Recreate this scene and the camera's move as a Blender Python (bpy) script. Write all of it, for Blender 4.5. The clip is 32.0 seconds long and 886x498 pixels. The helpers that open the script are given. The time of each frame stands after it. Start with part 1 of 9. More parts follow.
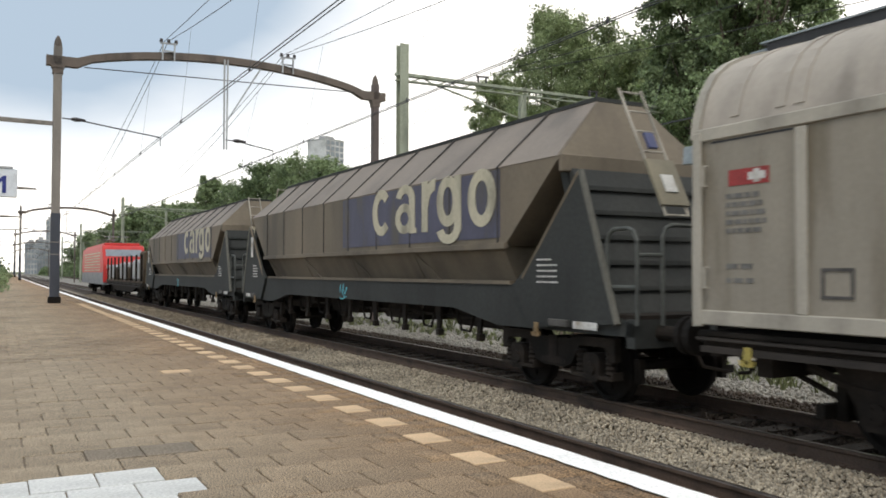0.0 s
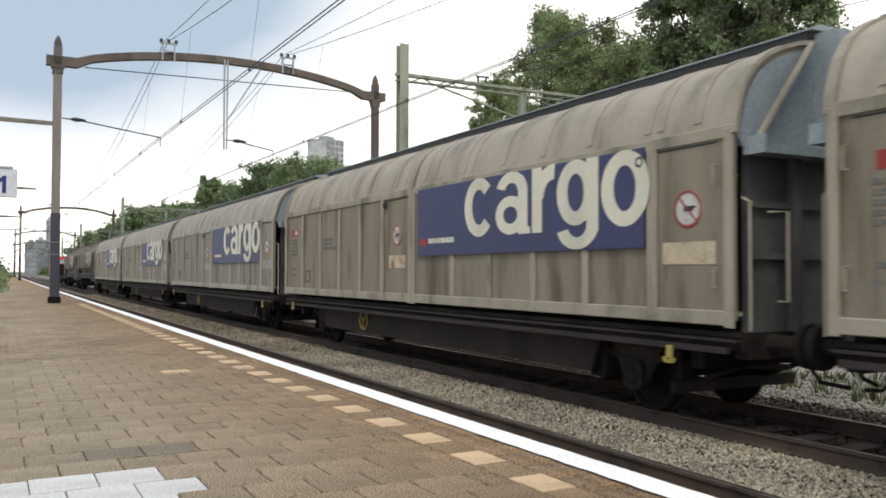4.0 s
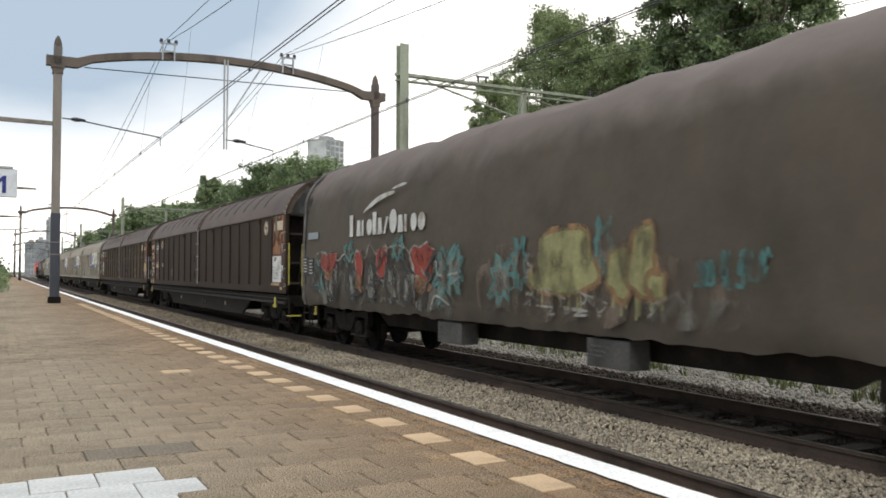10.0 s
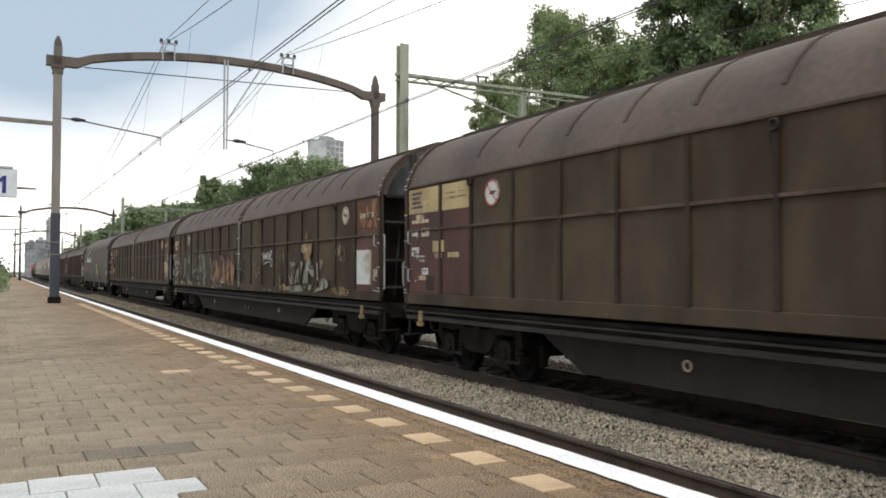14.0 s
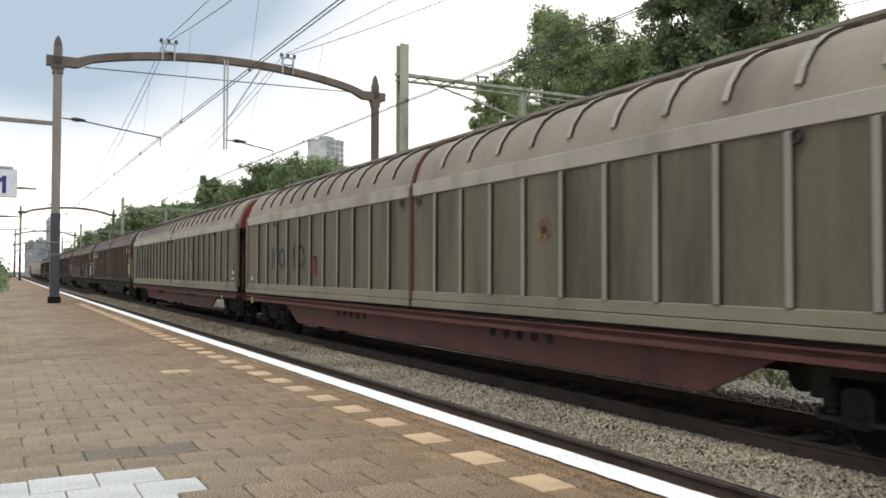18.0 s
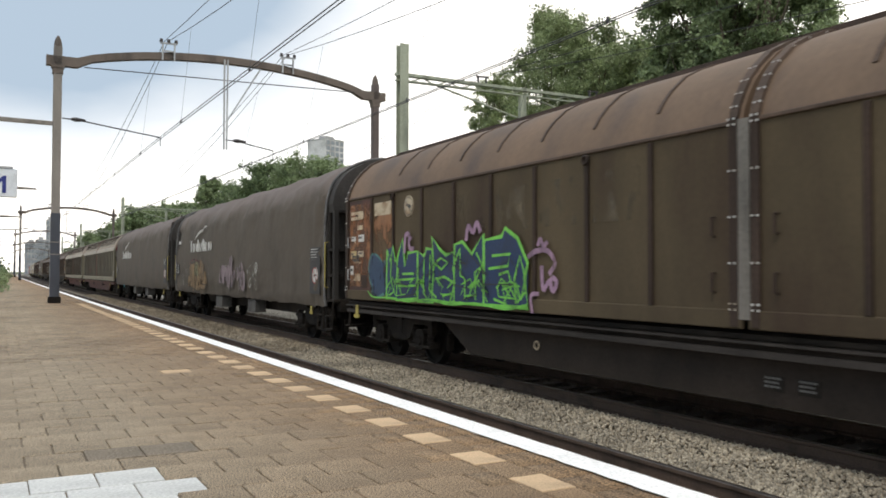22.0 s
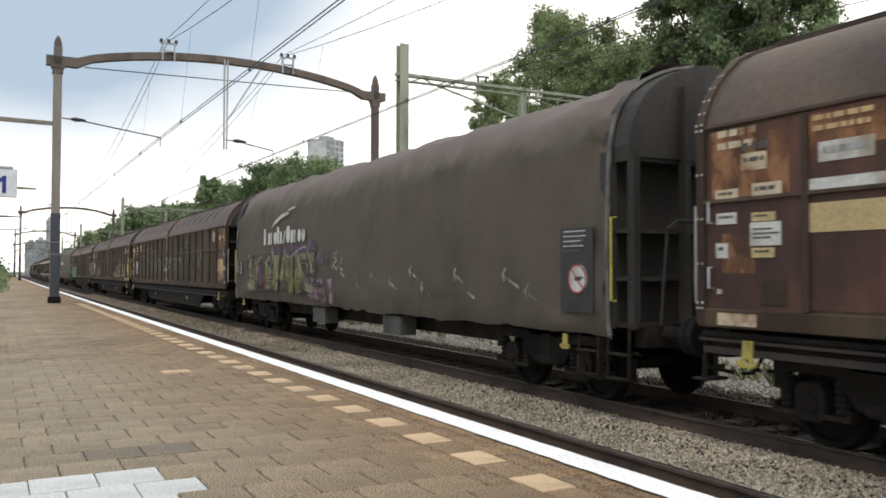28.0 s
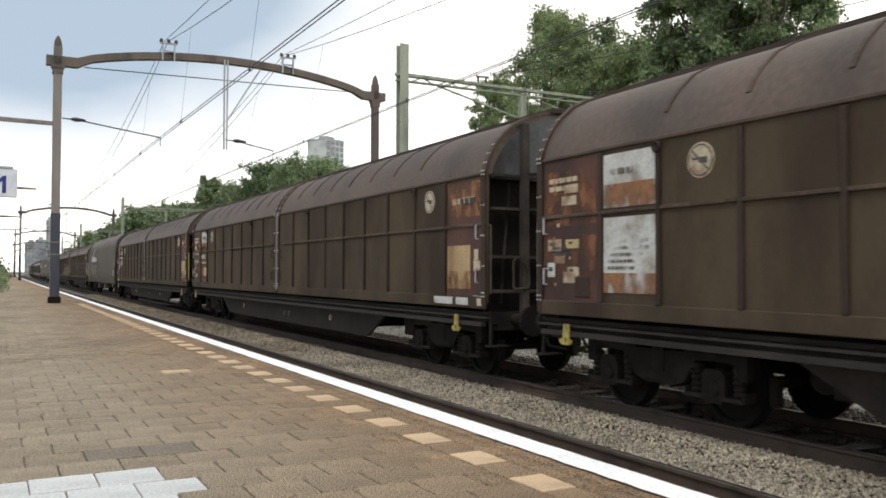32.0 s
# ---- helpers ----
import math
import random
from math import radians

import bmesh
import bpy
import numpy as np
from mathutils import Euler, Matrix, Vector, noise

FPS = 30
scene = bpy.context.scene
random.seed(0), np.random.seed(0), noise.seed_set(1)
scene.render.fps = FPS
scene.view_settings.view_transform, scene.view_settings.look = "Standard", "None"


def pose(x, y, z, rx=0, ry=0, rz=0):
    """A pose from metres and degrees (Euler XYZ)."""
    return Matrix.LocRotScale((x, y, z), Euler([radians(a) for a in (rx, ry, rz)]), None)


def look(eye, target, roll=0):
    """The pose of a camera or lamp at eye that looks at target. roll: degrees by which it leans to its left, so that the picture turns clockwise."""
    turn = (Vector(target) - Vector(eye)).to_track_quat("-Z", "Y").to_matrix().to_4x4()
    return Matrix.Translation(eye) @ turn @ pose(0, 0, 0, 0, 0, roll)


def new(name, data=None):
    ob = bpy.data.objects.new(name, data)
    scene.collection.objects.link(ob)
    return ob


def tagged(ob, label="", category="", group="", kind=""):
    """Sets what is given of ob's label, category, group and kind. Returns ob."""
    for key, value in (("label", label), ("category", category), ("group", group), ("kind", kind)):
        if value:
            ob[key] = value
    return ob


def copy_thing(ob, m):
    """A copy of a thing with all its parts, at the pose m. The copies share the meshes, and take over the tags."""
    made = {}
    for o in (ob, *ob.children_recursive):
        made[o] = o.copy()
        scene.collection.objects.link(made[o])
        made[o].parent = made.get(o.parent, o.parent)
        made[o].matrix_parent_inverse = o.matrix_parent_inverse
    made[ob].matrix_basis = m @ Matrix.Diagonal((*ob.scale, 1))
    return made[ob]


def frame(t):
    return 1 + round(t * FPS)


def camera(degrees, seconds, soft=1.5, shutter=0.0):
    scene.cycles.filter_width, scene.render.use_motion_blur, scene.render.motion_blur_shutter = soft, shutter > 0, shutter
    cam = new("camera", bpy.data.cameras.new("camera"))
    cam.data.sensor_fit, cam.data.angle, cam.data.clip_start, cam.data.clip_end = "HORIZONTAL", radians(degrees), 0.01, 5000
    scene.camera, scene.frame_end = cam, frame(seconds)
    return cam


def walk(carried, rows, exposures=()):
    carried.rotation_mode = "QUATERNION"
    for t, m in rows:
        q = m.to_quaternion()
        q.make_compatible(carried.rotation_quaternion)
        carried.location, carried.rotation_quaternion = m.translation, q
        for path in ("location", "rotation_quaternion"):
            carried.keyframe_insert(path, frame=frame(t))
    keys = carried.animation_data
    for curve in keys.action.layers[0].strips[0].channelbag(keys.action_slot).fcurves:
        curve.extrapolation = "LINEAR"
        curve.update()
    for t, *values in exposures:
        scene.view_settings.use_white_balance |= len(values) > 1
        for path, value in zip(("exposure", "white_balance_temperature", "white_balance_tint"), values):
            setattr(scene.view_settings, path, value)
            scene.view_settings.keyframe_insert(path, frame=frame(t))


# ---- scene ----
# World: rail top is z = 0, both running tracks lie along +Y, the camera stands on the platform.
TRAIN_X = 8.243          # centre of the goods train's track
RAIL_Z = 0.05
NEAR_X = 4.66          # centre of the empty track beside the platform
PLAT_Z = 0.76          # platform height above rail
EYE = (0.0, 0.0, 1.80)
YAW, PITCH, ROLL = 28.35, 1.626, 0.146

cam = camera(56.27, 32.0, soft=1.7, shutter=0.1)
aim = (Matrix.Translation(EYE) @ Matrix.Rotation(radians(-YAW), 4, "Z") @ Matrix.Rotation(radians(90 + PITCH), 4, "X")
       @ Matrix.Rotation(radians(ROLL), 4, "Z"))
walk(cam, [(0.0, aim), (32.0, aim)])


def bend(y):
    """How far the line has swung to the right at a distance y: a very wide curve."""
    return max(0.0, y - 12.0) ** 2 / 26000.0


def swing(y):
    """The line's heading there, in degrees."""
    return -math.degrees(max(0.0, y - 12.0) / 13000.0)


# ---- light: an overcast sky, brightest low and to the right ----
world = bpy.data.worlds.new("overcast_sky")
scene.world = world
world.use_nodes = True
wn, wl = world.node_tree.nodes, world.node_tree.links
wn.clear()
w_out = wn.new("ShaderNodeOutputWorld")
w_bg = wn.new("ShaderNodeBackground")
w_sky = wn.new("ShaderNodeTexSky")
w_sky.sky_type, w_sky.sun_disc = "NISHITA", False
w_sky.sun_elevation, w_sky.sun_rotation = radians(48), radians(120)
w_tc = wn.new("ShaderNodeTexCoord")
w_map = wn.new("ShaderNodeMapping")
w_map.inputs["Scale"].default_value = (1.0, 1.0, 2.6)
w_noise = wn.new("ShaderNodeTexNoise")
w_noise.inputs["Scale"].default_value, w_noise.inputs["Detail"].default_value = 2.3, 6.0
w_sep = wn.new("ShaderNodeSeparateXYZ")
w_h = wn.new("ShaderNodeMapRange")
w_h.inputs["From Min"].default_value, w_h.inputs["From Max"].default_value = 0.05, 0.31
w_side = wn.new("ShaderNodeMapRange")
w_side.inputs["From Min"].default_value, w_side.inputs["From Max"].default_value = 0.50, 0.08
w_mul = wn.new("ShaderNodeMath")
w_mul.operation = "MULTIPLY"
w_add = wn.new("ShaderNodeMath")
w_add.operation = "MULTIPLY_ADD"
w_ramp = wn.new("ShaderNodeValToRGB")
w_ramp.color_ramp.elements[0].position, w_ramp.color_ramp.elements[0].color = 0.30, (1.62, 1.55, 1.46, 1)
w_ramp.color_ramp.elements[1].position, w_ramp.color_ramp.elements[1].color = 0.86, (0.47, 0.575, 0.69, 1)
w_mix = wn.new("ShaderNodeMixRGB")
w_mix.inputs["Fac"].default_value = 0.94
w_scale = wn.new("ShaderNodeVectorMath")
w_scale.operation = "SCALE"
w_scale.inputs["Scale"].default_value = 0.10
wl.new(w_tc.outputs["Generated"], w_map.inputs["Vector"])
wl.new(w_map.outputs["Vector"], w_noise.inputs["Vector"])
wl.new(w_tc.outputs["Generated"], w_sep.inputs["Vector"])
wl.new(w_sep.outputs["Z"], w_h.inputs["Value"])
wl.new(w_sep.outputs["X"], w_side.inputs["Value"])
wl.new(w_h.outputs["Result"], w_mul.inputs[0])
wl.new(w_side.outputs["Result"], w_mul.inputs[1])
wl.new(w_noise.outputs["Fac"], w_add.inputs[0])
w_add.inputs[1].default_value = 0.55
wl.new(w_mul.outputs["Value"], w_add.inputs[2])
wl.new(w_add.outputs["Value"], w_ramp.inputs["Fac"])
wl.new(w_sky.outputs["Color"], w_scale.inputs[0])
wl.new(w_scale.outputs["Vector"], w_mix.inputs["Color1"])
wl.new(w_ramp.outputs["Color"], w_mix.inputs["Color2"])
wl.new(w_mix.outputs["Color"], w_bg.inputs["Color"])
w_bg.inputs["Strength"].default_value = 1.0
wl.new(w_bg.outputs["Background"], w_out.inputs["Surface"])

sun = new("sun", bpy.data.lights.new("sun", "SUN"))
sun.data.energy, sun.data.angle, sun.data.color = 1.5, radians(25), (1.0, 0.93, 0.83)
sun.matrix_world = look((-20, -18, 40), (0, 0, 0))
scene.view_settings.exposure = 0.12


# ---- materials ----
def mat(name, base, rough=0.7, metal=0.0, dark=0.6, light=1.15, grain=30.0, patch=1.2, streak=1.0, bump=0.15, tint=None,
        island=0.0, objrand=0.0, bump_scale=None, speckle=0.21, rust=None, spec=0.5, dust=None, relief=0.02):
    """A worn surface: base colour varied by fine grain and large patches; streak > 1 draws patches out along z."""
    m = bpy.data.materials.new(name)
    m.use_nodes = True
    n, l = m.node_tree.nodes, m.node_tree.links
    b = n["Principled BSDF"]
    b.inputs["Metallic"].default_value = metal
    b.inputs["Specular IOR Level"].default_value = spec
    tc = n.new("ShaderNodeTexCoord")
    mp = n.new("ShaderNodeMapping")
    mp.inputs["Scale"].default_value = (1, 1, 1 / streak)
    n1 = n.new("ShaderNodeTexNoise")
    n1.inputs["Scale"].default_value, n1.inputs["Detail"].default_value = grain, 5
    n2 = n.new("ShaderNodeTexNoise")
    n2.inputs["Scale"].default_value, n2.inputs["Detail"].default_value = patch, 6
    l.new(tc.outputs["Object"], mp.inputs["Vector"])
    l.new(tc.outputs["Object"], n1.inputs["Vector"])
    l.new(mp.outputs["Vector"], n2.inputs["Vector"])
    ramp = n.new("ShaderNodeValToRGB")
    e = ramp.color_ramp.elements
    low = tint or tuple(c * dark for c in base)
    e[0].position, e[0].color = 0.33, (*low, 1)
    e[1].position, e[1].color = 0.66, (*[min(c * light, 1) for c in base], 1)
    mid = e.new(0.48)
    mid.color = (*base, 1)
    l.new(n2.outputs["Fac"], ramp.inputs["Fac"])
    g = n.new("ShaderNodeMapRange")
    g.inputs["From Min"].default_value, g.inputs["From Max"].default_value = (0.36, 0.64) if speckle > 0.3 else (0.25, 0.75)
    g.inputs["To Min"].default_value, g.inputs["To Max"].default_value = 1 - speckle, 1 + speckle
    l.new(n1.outputs["Fac"], g.inputs["Value"])
    mul = n.new("ShaderNodeVectorMath")
    mul.operation = "MULTIPLY"
    l.new(ramp.outputs["Color"], mul.inputs[0])
    l.new(g.outputs["Result"], mul.inputs[1])
    last = mul.outputs["Vector"]
    for amount, kind in ((island, "geo"), (objrand, "obj")):
        if amount:
            src = n.new("ShaderNodeNewGeometry").outputs["Random Per Island"] if kind == "geo" else n.new("ShaderNodeObjectInfo").outputs["Random"]
            r = n.new("ShaderNodeMapRange")
            r.inputs["To Min"].default_value, r.inputs["To Max"].default_value = 1 - amount, 1 + amount
            l.new(src, r.inputs["Value"])
            v = n.new("ShaderNodeVectorMath")
            v.operation = "MULTIPLY"
            l.new(last, v.inputs[0])
            l.new(r.outputs["Result"], v.inputs[1])
            last = v.outputs["Vector"]
    if rust:
        # brake dust that has settled towards the platform edge
        geo = n.new("ShaderNodeNewGeometry")
        sep = n.new("ShaderNodeSeparateXYZ")
        l.new(geo.outputs["Position"], sep.inputs["Vector"])
        n4 = n.new("ShaderNodeTexNoise")
        n4.inputs["Scale"].default_value, n4.inputs["Detail"].default_value = 1.1, 5
        l.new(geo.outputs["Position"], n4.inputs["Vector"])
        ad = n.new("ShaderNodeMath")
        ad.operation = "ADD"
        l.new(sep.outputs["X"], ad.inputs[0])
        l.new(n4.outputs["Fac"], ad.inputs[1])
        rm = n.new("ShaderNodeMapRange")
        rm.inputs["From Min"].default_value, rm.inputs["From Max"].default_value = 1.1, 3.3
        rm.inputs["To Max"].default_value = 0.9
        l.new(ad.outputs["Value"], rm.inputs["Value"])
        mxr = n.new("ShaderNodeMixRGB")
        mxr.blend_type = "MULTIPLY"
        mxr.inputs["Color2"].default_value = (*rust, 1)
        l.new(rm.outputs["Result"], mxr.inputs["Fac"])
        l.new(last, mxr.inputs["Color1"])
        last = mxr.outputs["Color"]
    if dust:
        # sky sheen and dust painted in as a paler top, with a ragged edge
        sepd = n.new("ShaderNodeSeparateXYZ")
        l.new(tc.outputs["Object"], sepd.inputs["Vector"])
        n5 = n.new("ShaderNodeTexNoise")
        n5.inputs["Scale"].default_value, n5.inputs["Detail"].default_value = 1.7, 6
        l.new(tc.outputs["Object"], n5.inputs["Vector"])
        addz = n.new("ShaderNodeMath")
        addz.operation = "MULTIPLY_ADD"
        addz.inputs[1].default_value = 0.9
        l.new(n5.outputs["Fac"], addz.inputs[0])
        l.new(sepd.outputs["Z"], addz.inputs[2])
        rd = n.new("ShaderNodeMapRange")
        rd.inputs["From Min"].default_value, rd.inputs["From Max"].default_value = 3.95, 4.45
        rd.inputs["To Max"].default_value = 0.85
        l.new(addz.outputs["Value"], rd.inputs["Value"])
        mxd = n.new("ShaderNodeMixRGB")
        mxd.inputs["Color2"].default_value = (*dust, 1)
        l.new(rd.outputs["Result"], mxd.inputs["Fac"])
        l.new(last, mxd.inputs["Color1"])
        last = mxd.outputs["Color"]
    l.new(last, b.inputs["Base Color"])
    rr = n.new("ShaderNodeMapRange")
    rr.inputs["To Min"].default_value, rr.inputs["To Max"].default_value = max(rough - 0.12, 0.05), min(rough + 0.15, 1)
    l.new(n2.outputs["Fac"], rr.inputs["Value"])
    l.new(rr.outputs["Result"], b.inputs["Roughness"])
    if bump:
        bp = n.new("ShaderNodeBump")
        bp.inputs["Strength"].default_value, bp.inputs["Distance"].default_value = bump, relief
        if bump_scale:
            n3 = n.new("ShaderNodeTexNoise")
            n3.inputs["Scale"].default_value, n3.inputs["Detail"].default_value = bump_scale, 3
            l.new(tc.outputs["Object"], n3.inputs["Vector"])
            l.new(n3.outputs["Fac"], bp.inputs["Height"])
        else:
            l.new(n1.outputs["Fac"], bp.inputs["Height"])
        l.new(bp.outputs["Normal"], b.inputs["Normal"])
    return m


def plain(name, base, rough=0.6, metal=0.0, glow=0.0):
    return mat(name, base, rough, metal, dark=0.8, light=1.1, grain=60, patch=3, bump=0.05)


M = {}
M["paver"] = mat("sandy_concrete_paver", (0.342, 0.273, 0.190), 0.92, dark=0.78, light=1.16, grain=125, patch=2.2, bump=0.7, objrand=0.11, speckle=0.85, rust=(0.78, 0.60, 0.44))
M["paver_far"] = mat("sandy_concrete_paving", (0.315, 0.248, 0.170), 0.92, dark=0.76, light=1.18, grain=75, patch=0.7, bump=0.5, island=0.12, speckle=0.70, rust=(0.78, 0.60, 0.44))
M["paver_dark"] = mat("dark_grey_paver", (0.235, 0.192, 0.142), 0.9, grain=85, bump=0.5, speckle=0.5)
M["paver_white"] = mat("white_concrete_tile", (0.60, 0.60, 0.58), 0.85, dark=0.80, light=1.08, grain=60, patch=2, bump=0.2, objrand=0.06)
M["paver_orange"] = mat("orange_concrete_tile", (0.63, 0.445, 0.27), 0.85, dark=0.70, light=1.15, grain=80, patch=3, bump=0.25, objrand=0.08)
M["joint"] = mat("dark_sandy_joint", (0.205, 0.160, 0.115), 0.95, grain=120, bump=0.3)
M["edge"] = mat("platform_edge_concrete", (0.22, 0.15, 0.10), 0.9, grain=60, bump=0.3)
M["white_line"] = mat("white_line_paint", (0.95, 0.93, 0.90), 0.7, dark=0.95, light=1.05, grain=50, patch=4, bump=0.1)
M["ballast"] = mat("grey_brown_ballast", (0.24, 0.20, 0.145), 0.95, dark=0.65, light=1.2, grain=22, patch=0.8, bump=0.9)
M["stone_pale"] = mat("pale_gravel_stone", (0.265, 0.250, 0.218), 0.95, dark=0.75, light=1.2, grain=40, patch=0.8, bump=0.3, island=0.2)
# sleepers under the train, its shade painted into their colour
M["sleeper_dark"] = mat("shade_dark_sleeper", (0.036, 0.027, 0.021), 0.9, grain=40, bump=0.4)
M["stone"] = mat("ballast_stone", (0.345, 0.295, 0.222), 0.95, dark=0.75, light=1.25, grain=40, patch=0.8, bump=0.3, island=0.45)
M["stone_brown"] = mat("brown_ballast_stone", (0.235, 0.190, 0.132), 0.95, dark=0.75, light=1.25, grain=40, patch=0.8, bump=0.3, island=0.45)
# rust-brown bed, darkened further to stand in for shade under the train
M["rust_shade_bed"] = mat("rusty_shade_dark_ballast", (0.058, 0.041, 0.029), 0.95, dark=0.6, light=1.3, grain=30, patch=1.5, bump=0.9)
M["pale_gravel"] = mat("pale_gravel", (0.235, 0.218, 0.188), 0.95, dark=0.7, light=1.2, grain=18, patch=0.5, bump=0.8)
M["rail"] = mat("rusty_rail", (0.098, 0.066, 0.048), 0.8, 0.1, grain=40, patch=3, bump=0.2)
M["rail_head"] = mat("worn_rail_head", (0.17, 0.14, 0.12), 0.4, 0.8, grain=60, patch=4, bump=0.05)
M["sleeper"] = mat("stained_concrete_sleeper", (0.20, 0.16, 0.125), 0.9, grain=40, bump=0.4)
M["grass"] = mat("rough_grass_soil", (0.085, 0.11, 0.04), 0.95, tint=(0.12, 0.10, 0.06), grain=14, patch=0.35, bump=0.8)
M["weed"] = mat("weed_blade", (0.17, 0.19, 0.085), 0.8, grain=10, patch=0.6, bump=0, island=0.4)
def leafy(name, base, rough=0.55):
    """Leaves: varied from leaf to leaf, and letting some light through."""
    m = mat(name, base, rough, dark=0.65, light=1.35, grain=3, patch=0.35, bump=0, island=0.4)
    n, l = m.node_tree.nodes, m.node_tree.links
    p, out = n["Principled BSDF"], n["Material Output"]
    tr = n.new("ShaderNodeBsdfTranslucent")
    mx = n.new("ShaderNodeMixShader")
    mx.inputs["Fac"].default_value = 0.35
    l.new(p.inputs["Base Color"].links[0].from_socket, tr.inputs["Color"])
    l.new(p.outputs["BSDF"], mx.inputs[1])
    l.new(tr.outputs["BSDF"], mx.inputs[2])
    l.new(mx.outputs["Shader"], out.inputs["Surface"])
    return m


M["leaf_a"] = leafy("bright_green_leaf", (0.250, 0.300, 0.145))
M["leaf_b"] = leafy("dark_green_leaf", (0.205, 0.260, 0.128))
M["leaf_c"] = leafy("far_green_leaf", (0.15, 0.20, 0.095))
M["bark"] = mat("grey_brown_bark", (0.12, 0.095, 0.07), 0.9, grain=12, streak=6, bump=0.7)
M["mast_brown"] = mat("grey_brown_mast_paint", (0.145, 0.115, 0.095), 0.65, 0.1, grain=30, patch=2, streak=4, bump=0.1)
M["mast_grey"] = mat("weathered_grey_mast_paint", (0.24, 0.215, 0.19), 0.6, 0.1, grain=30, patch=2, streak=4, bump=0.1)
M["mast_dark"] = mat("blue_black_mast_paint", (0.05, 0.055, 0.07), 0.5, 0.0, grain=40, patch=2, streak=3, bump=0.1)
M["mast_red"] = mat("red_brown_mast_paint", (0.118, 0.092, 0.084), 0.65, 0.1, grain=30, patch=2, streak=4, bump=0.1)
M["mast_green"] = mat("pale_green_mast_paint", (0.34, 0.365, 0.28), 0.65, 0.0, grain=30, patch=2, streak=4, bump=0.1)
M["wire"] = plain("dark_copper_wire", (0.07, 0.07, 0.075), 0.6, 0.4)
M["insulator"] = plain("dark_brown_insulator", (0.03, 0.025, 0.025), 0.4)
M["galv"] = mat("galvanised_steel", (0.42, 0.43, 0.44), 0.5, 0.5, grain=40, bump=0.05)
M["sign_white"] = plain("white_sign_enamel", (0.74, 0.78, 0.82), 0.4)
M["sign_blue"] = plain("dark_blue_sign_enamel", (0.02, 0.03, 0.20), 0.4)
M["black"] = mat("grimy_black_underframe", (0.0185, 0.0150, 0.0120), 0.85, dark=0.5, light=1.9, grain=25, patch=1.5, bump=0.2, spec=0.2)
M["axle_grey"] = mat("grimy_grey_axle_box", (0.021, 0.0165, 0.0130), 0.85, dark=0.6, light=1.8, grain=25, patch=3, bump=0.2, spec=0.25)
M["girder"] = mat("grimy_brown_black_girder", (0.0265, 0.0200, 0.0155), 0.8, dark=0.65, light=1.5, grain=25, patch=1.5, streak=2, bump=0.12, spec=0.25)
M["runner"] = mat("dusty_grey_running_rail", (0.033, 0.0275, 0.0235), 0.7, dark=0.7, light=1.3, grain=25, patch=1.5, bump=0.1, spec=0.3)
M["wheel"] = mat("dark_wheel_steel", (0.013, 0.011, 0.0095), 0.8, 0.2, grain=25, patch=4, bump=0.1, spec=0.3)
M["silver_side"] = mat("dirty_silver_grey_paint", (0.268, 0.240, 0.196), 0.6, 0.0, tint=(0.165, 0.138, 0.098), light=1.16, grain=20, patch=2.2, streak=6, bump=0.04, speckle=0.07, spec=0.20)
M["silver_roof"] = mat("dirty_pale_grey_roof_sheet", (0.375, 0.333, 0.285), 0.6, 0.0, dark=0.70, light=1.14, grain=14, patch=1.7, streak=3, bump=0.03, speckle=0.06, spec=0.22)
M["silver_trim"] = mat("pale_grey_trim_paint", (0.395, 0.362, 0.305), 0.6, 0.0, dark=0.62, light=1.12, grain=20, patch=1.5, streak=3, bump=0.03, speckle=0.08, spec=0.25)
M["silver_side_tan"] = mat("tan_stained_grey_paint", (0.250, 0.214, 0.162), 0.65, 0.0, tint=(0.130, 0.104, 0.070), light=1.18, grain=20, patch=2.2, streak=6, bump=0.04, speckle=0.08, spec=0.20)
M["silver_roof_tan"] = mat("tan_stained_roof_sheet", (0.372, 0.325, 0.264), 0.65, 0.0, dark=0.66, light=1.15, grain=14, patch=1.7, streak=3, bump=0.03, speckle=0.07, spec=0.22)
M["silver_trim_tan"] = mat("tan_stained_trim_paint", (0.350, 0.308, 0.242), 0.65, 0.0, dark=0.58, light=1.15, grain=20, patch=2.0, streak=3, bump=0.03, speckle=0.08, spec=0.25)
M["blue_end"] = mat("pale_blue_grey_end_paint", (0.265, 0.305, 0.325), 0.6, dark=0.75, light=1.1, grain=20, patch=1.2, streak=4, bump=0.08)
M["cargo_blue"] = mat("navy_blue_panel_paint", (0.032, 0.042, 0.12), 0.5, dark=0.85, light=1.2, grain=20, patch=1.2, streak=3, bump=0.03, speckle=0.08)
M["cargo_cream"] = mat("cream_lettering_paint", (0.72, 0.68, 0.55), 0.6, dark=0.85, light=1.08, grain=20, patch=1.5, streak=3, bump=0.02, speckle=0.06)
M["cargo_worn"] = mat("worn_cream_lettering_paint", (0.47, 0.43, 0.32), 0.7, dark=0.6, light=1.12, grain=20, patch=2.2, streak=3, bump=0.02, speckle=0.15)
M["cargo_panel_worn"] = mat("faded_navy_panel_paint", (0.058, 0.058, 0.092), 0.6, dark=0.6, light=1.4, tint=(0.07, 0.06, 0.05), grain=20, patch=1.6, streak=3, bump=0.03, speckle=0.12)
M["brown"] = mat("sooty_brown_wagon_paint", (0.063, 0.0455, 0.0285), 0.82, dark=0.55, light=1.5, tint=(0.045, 0.0275, 0.0185), grain=18, patch=1.1, streak=2.2, bump=0.06, spec=0.25, speckle=0.08)
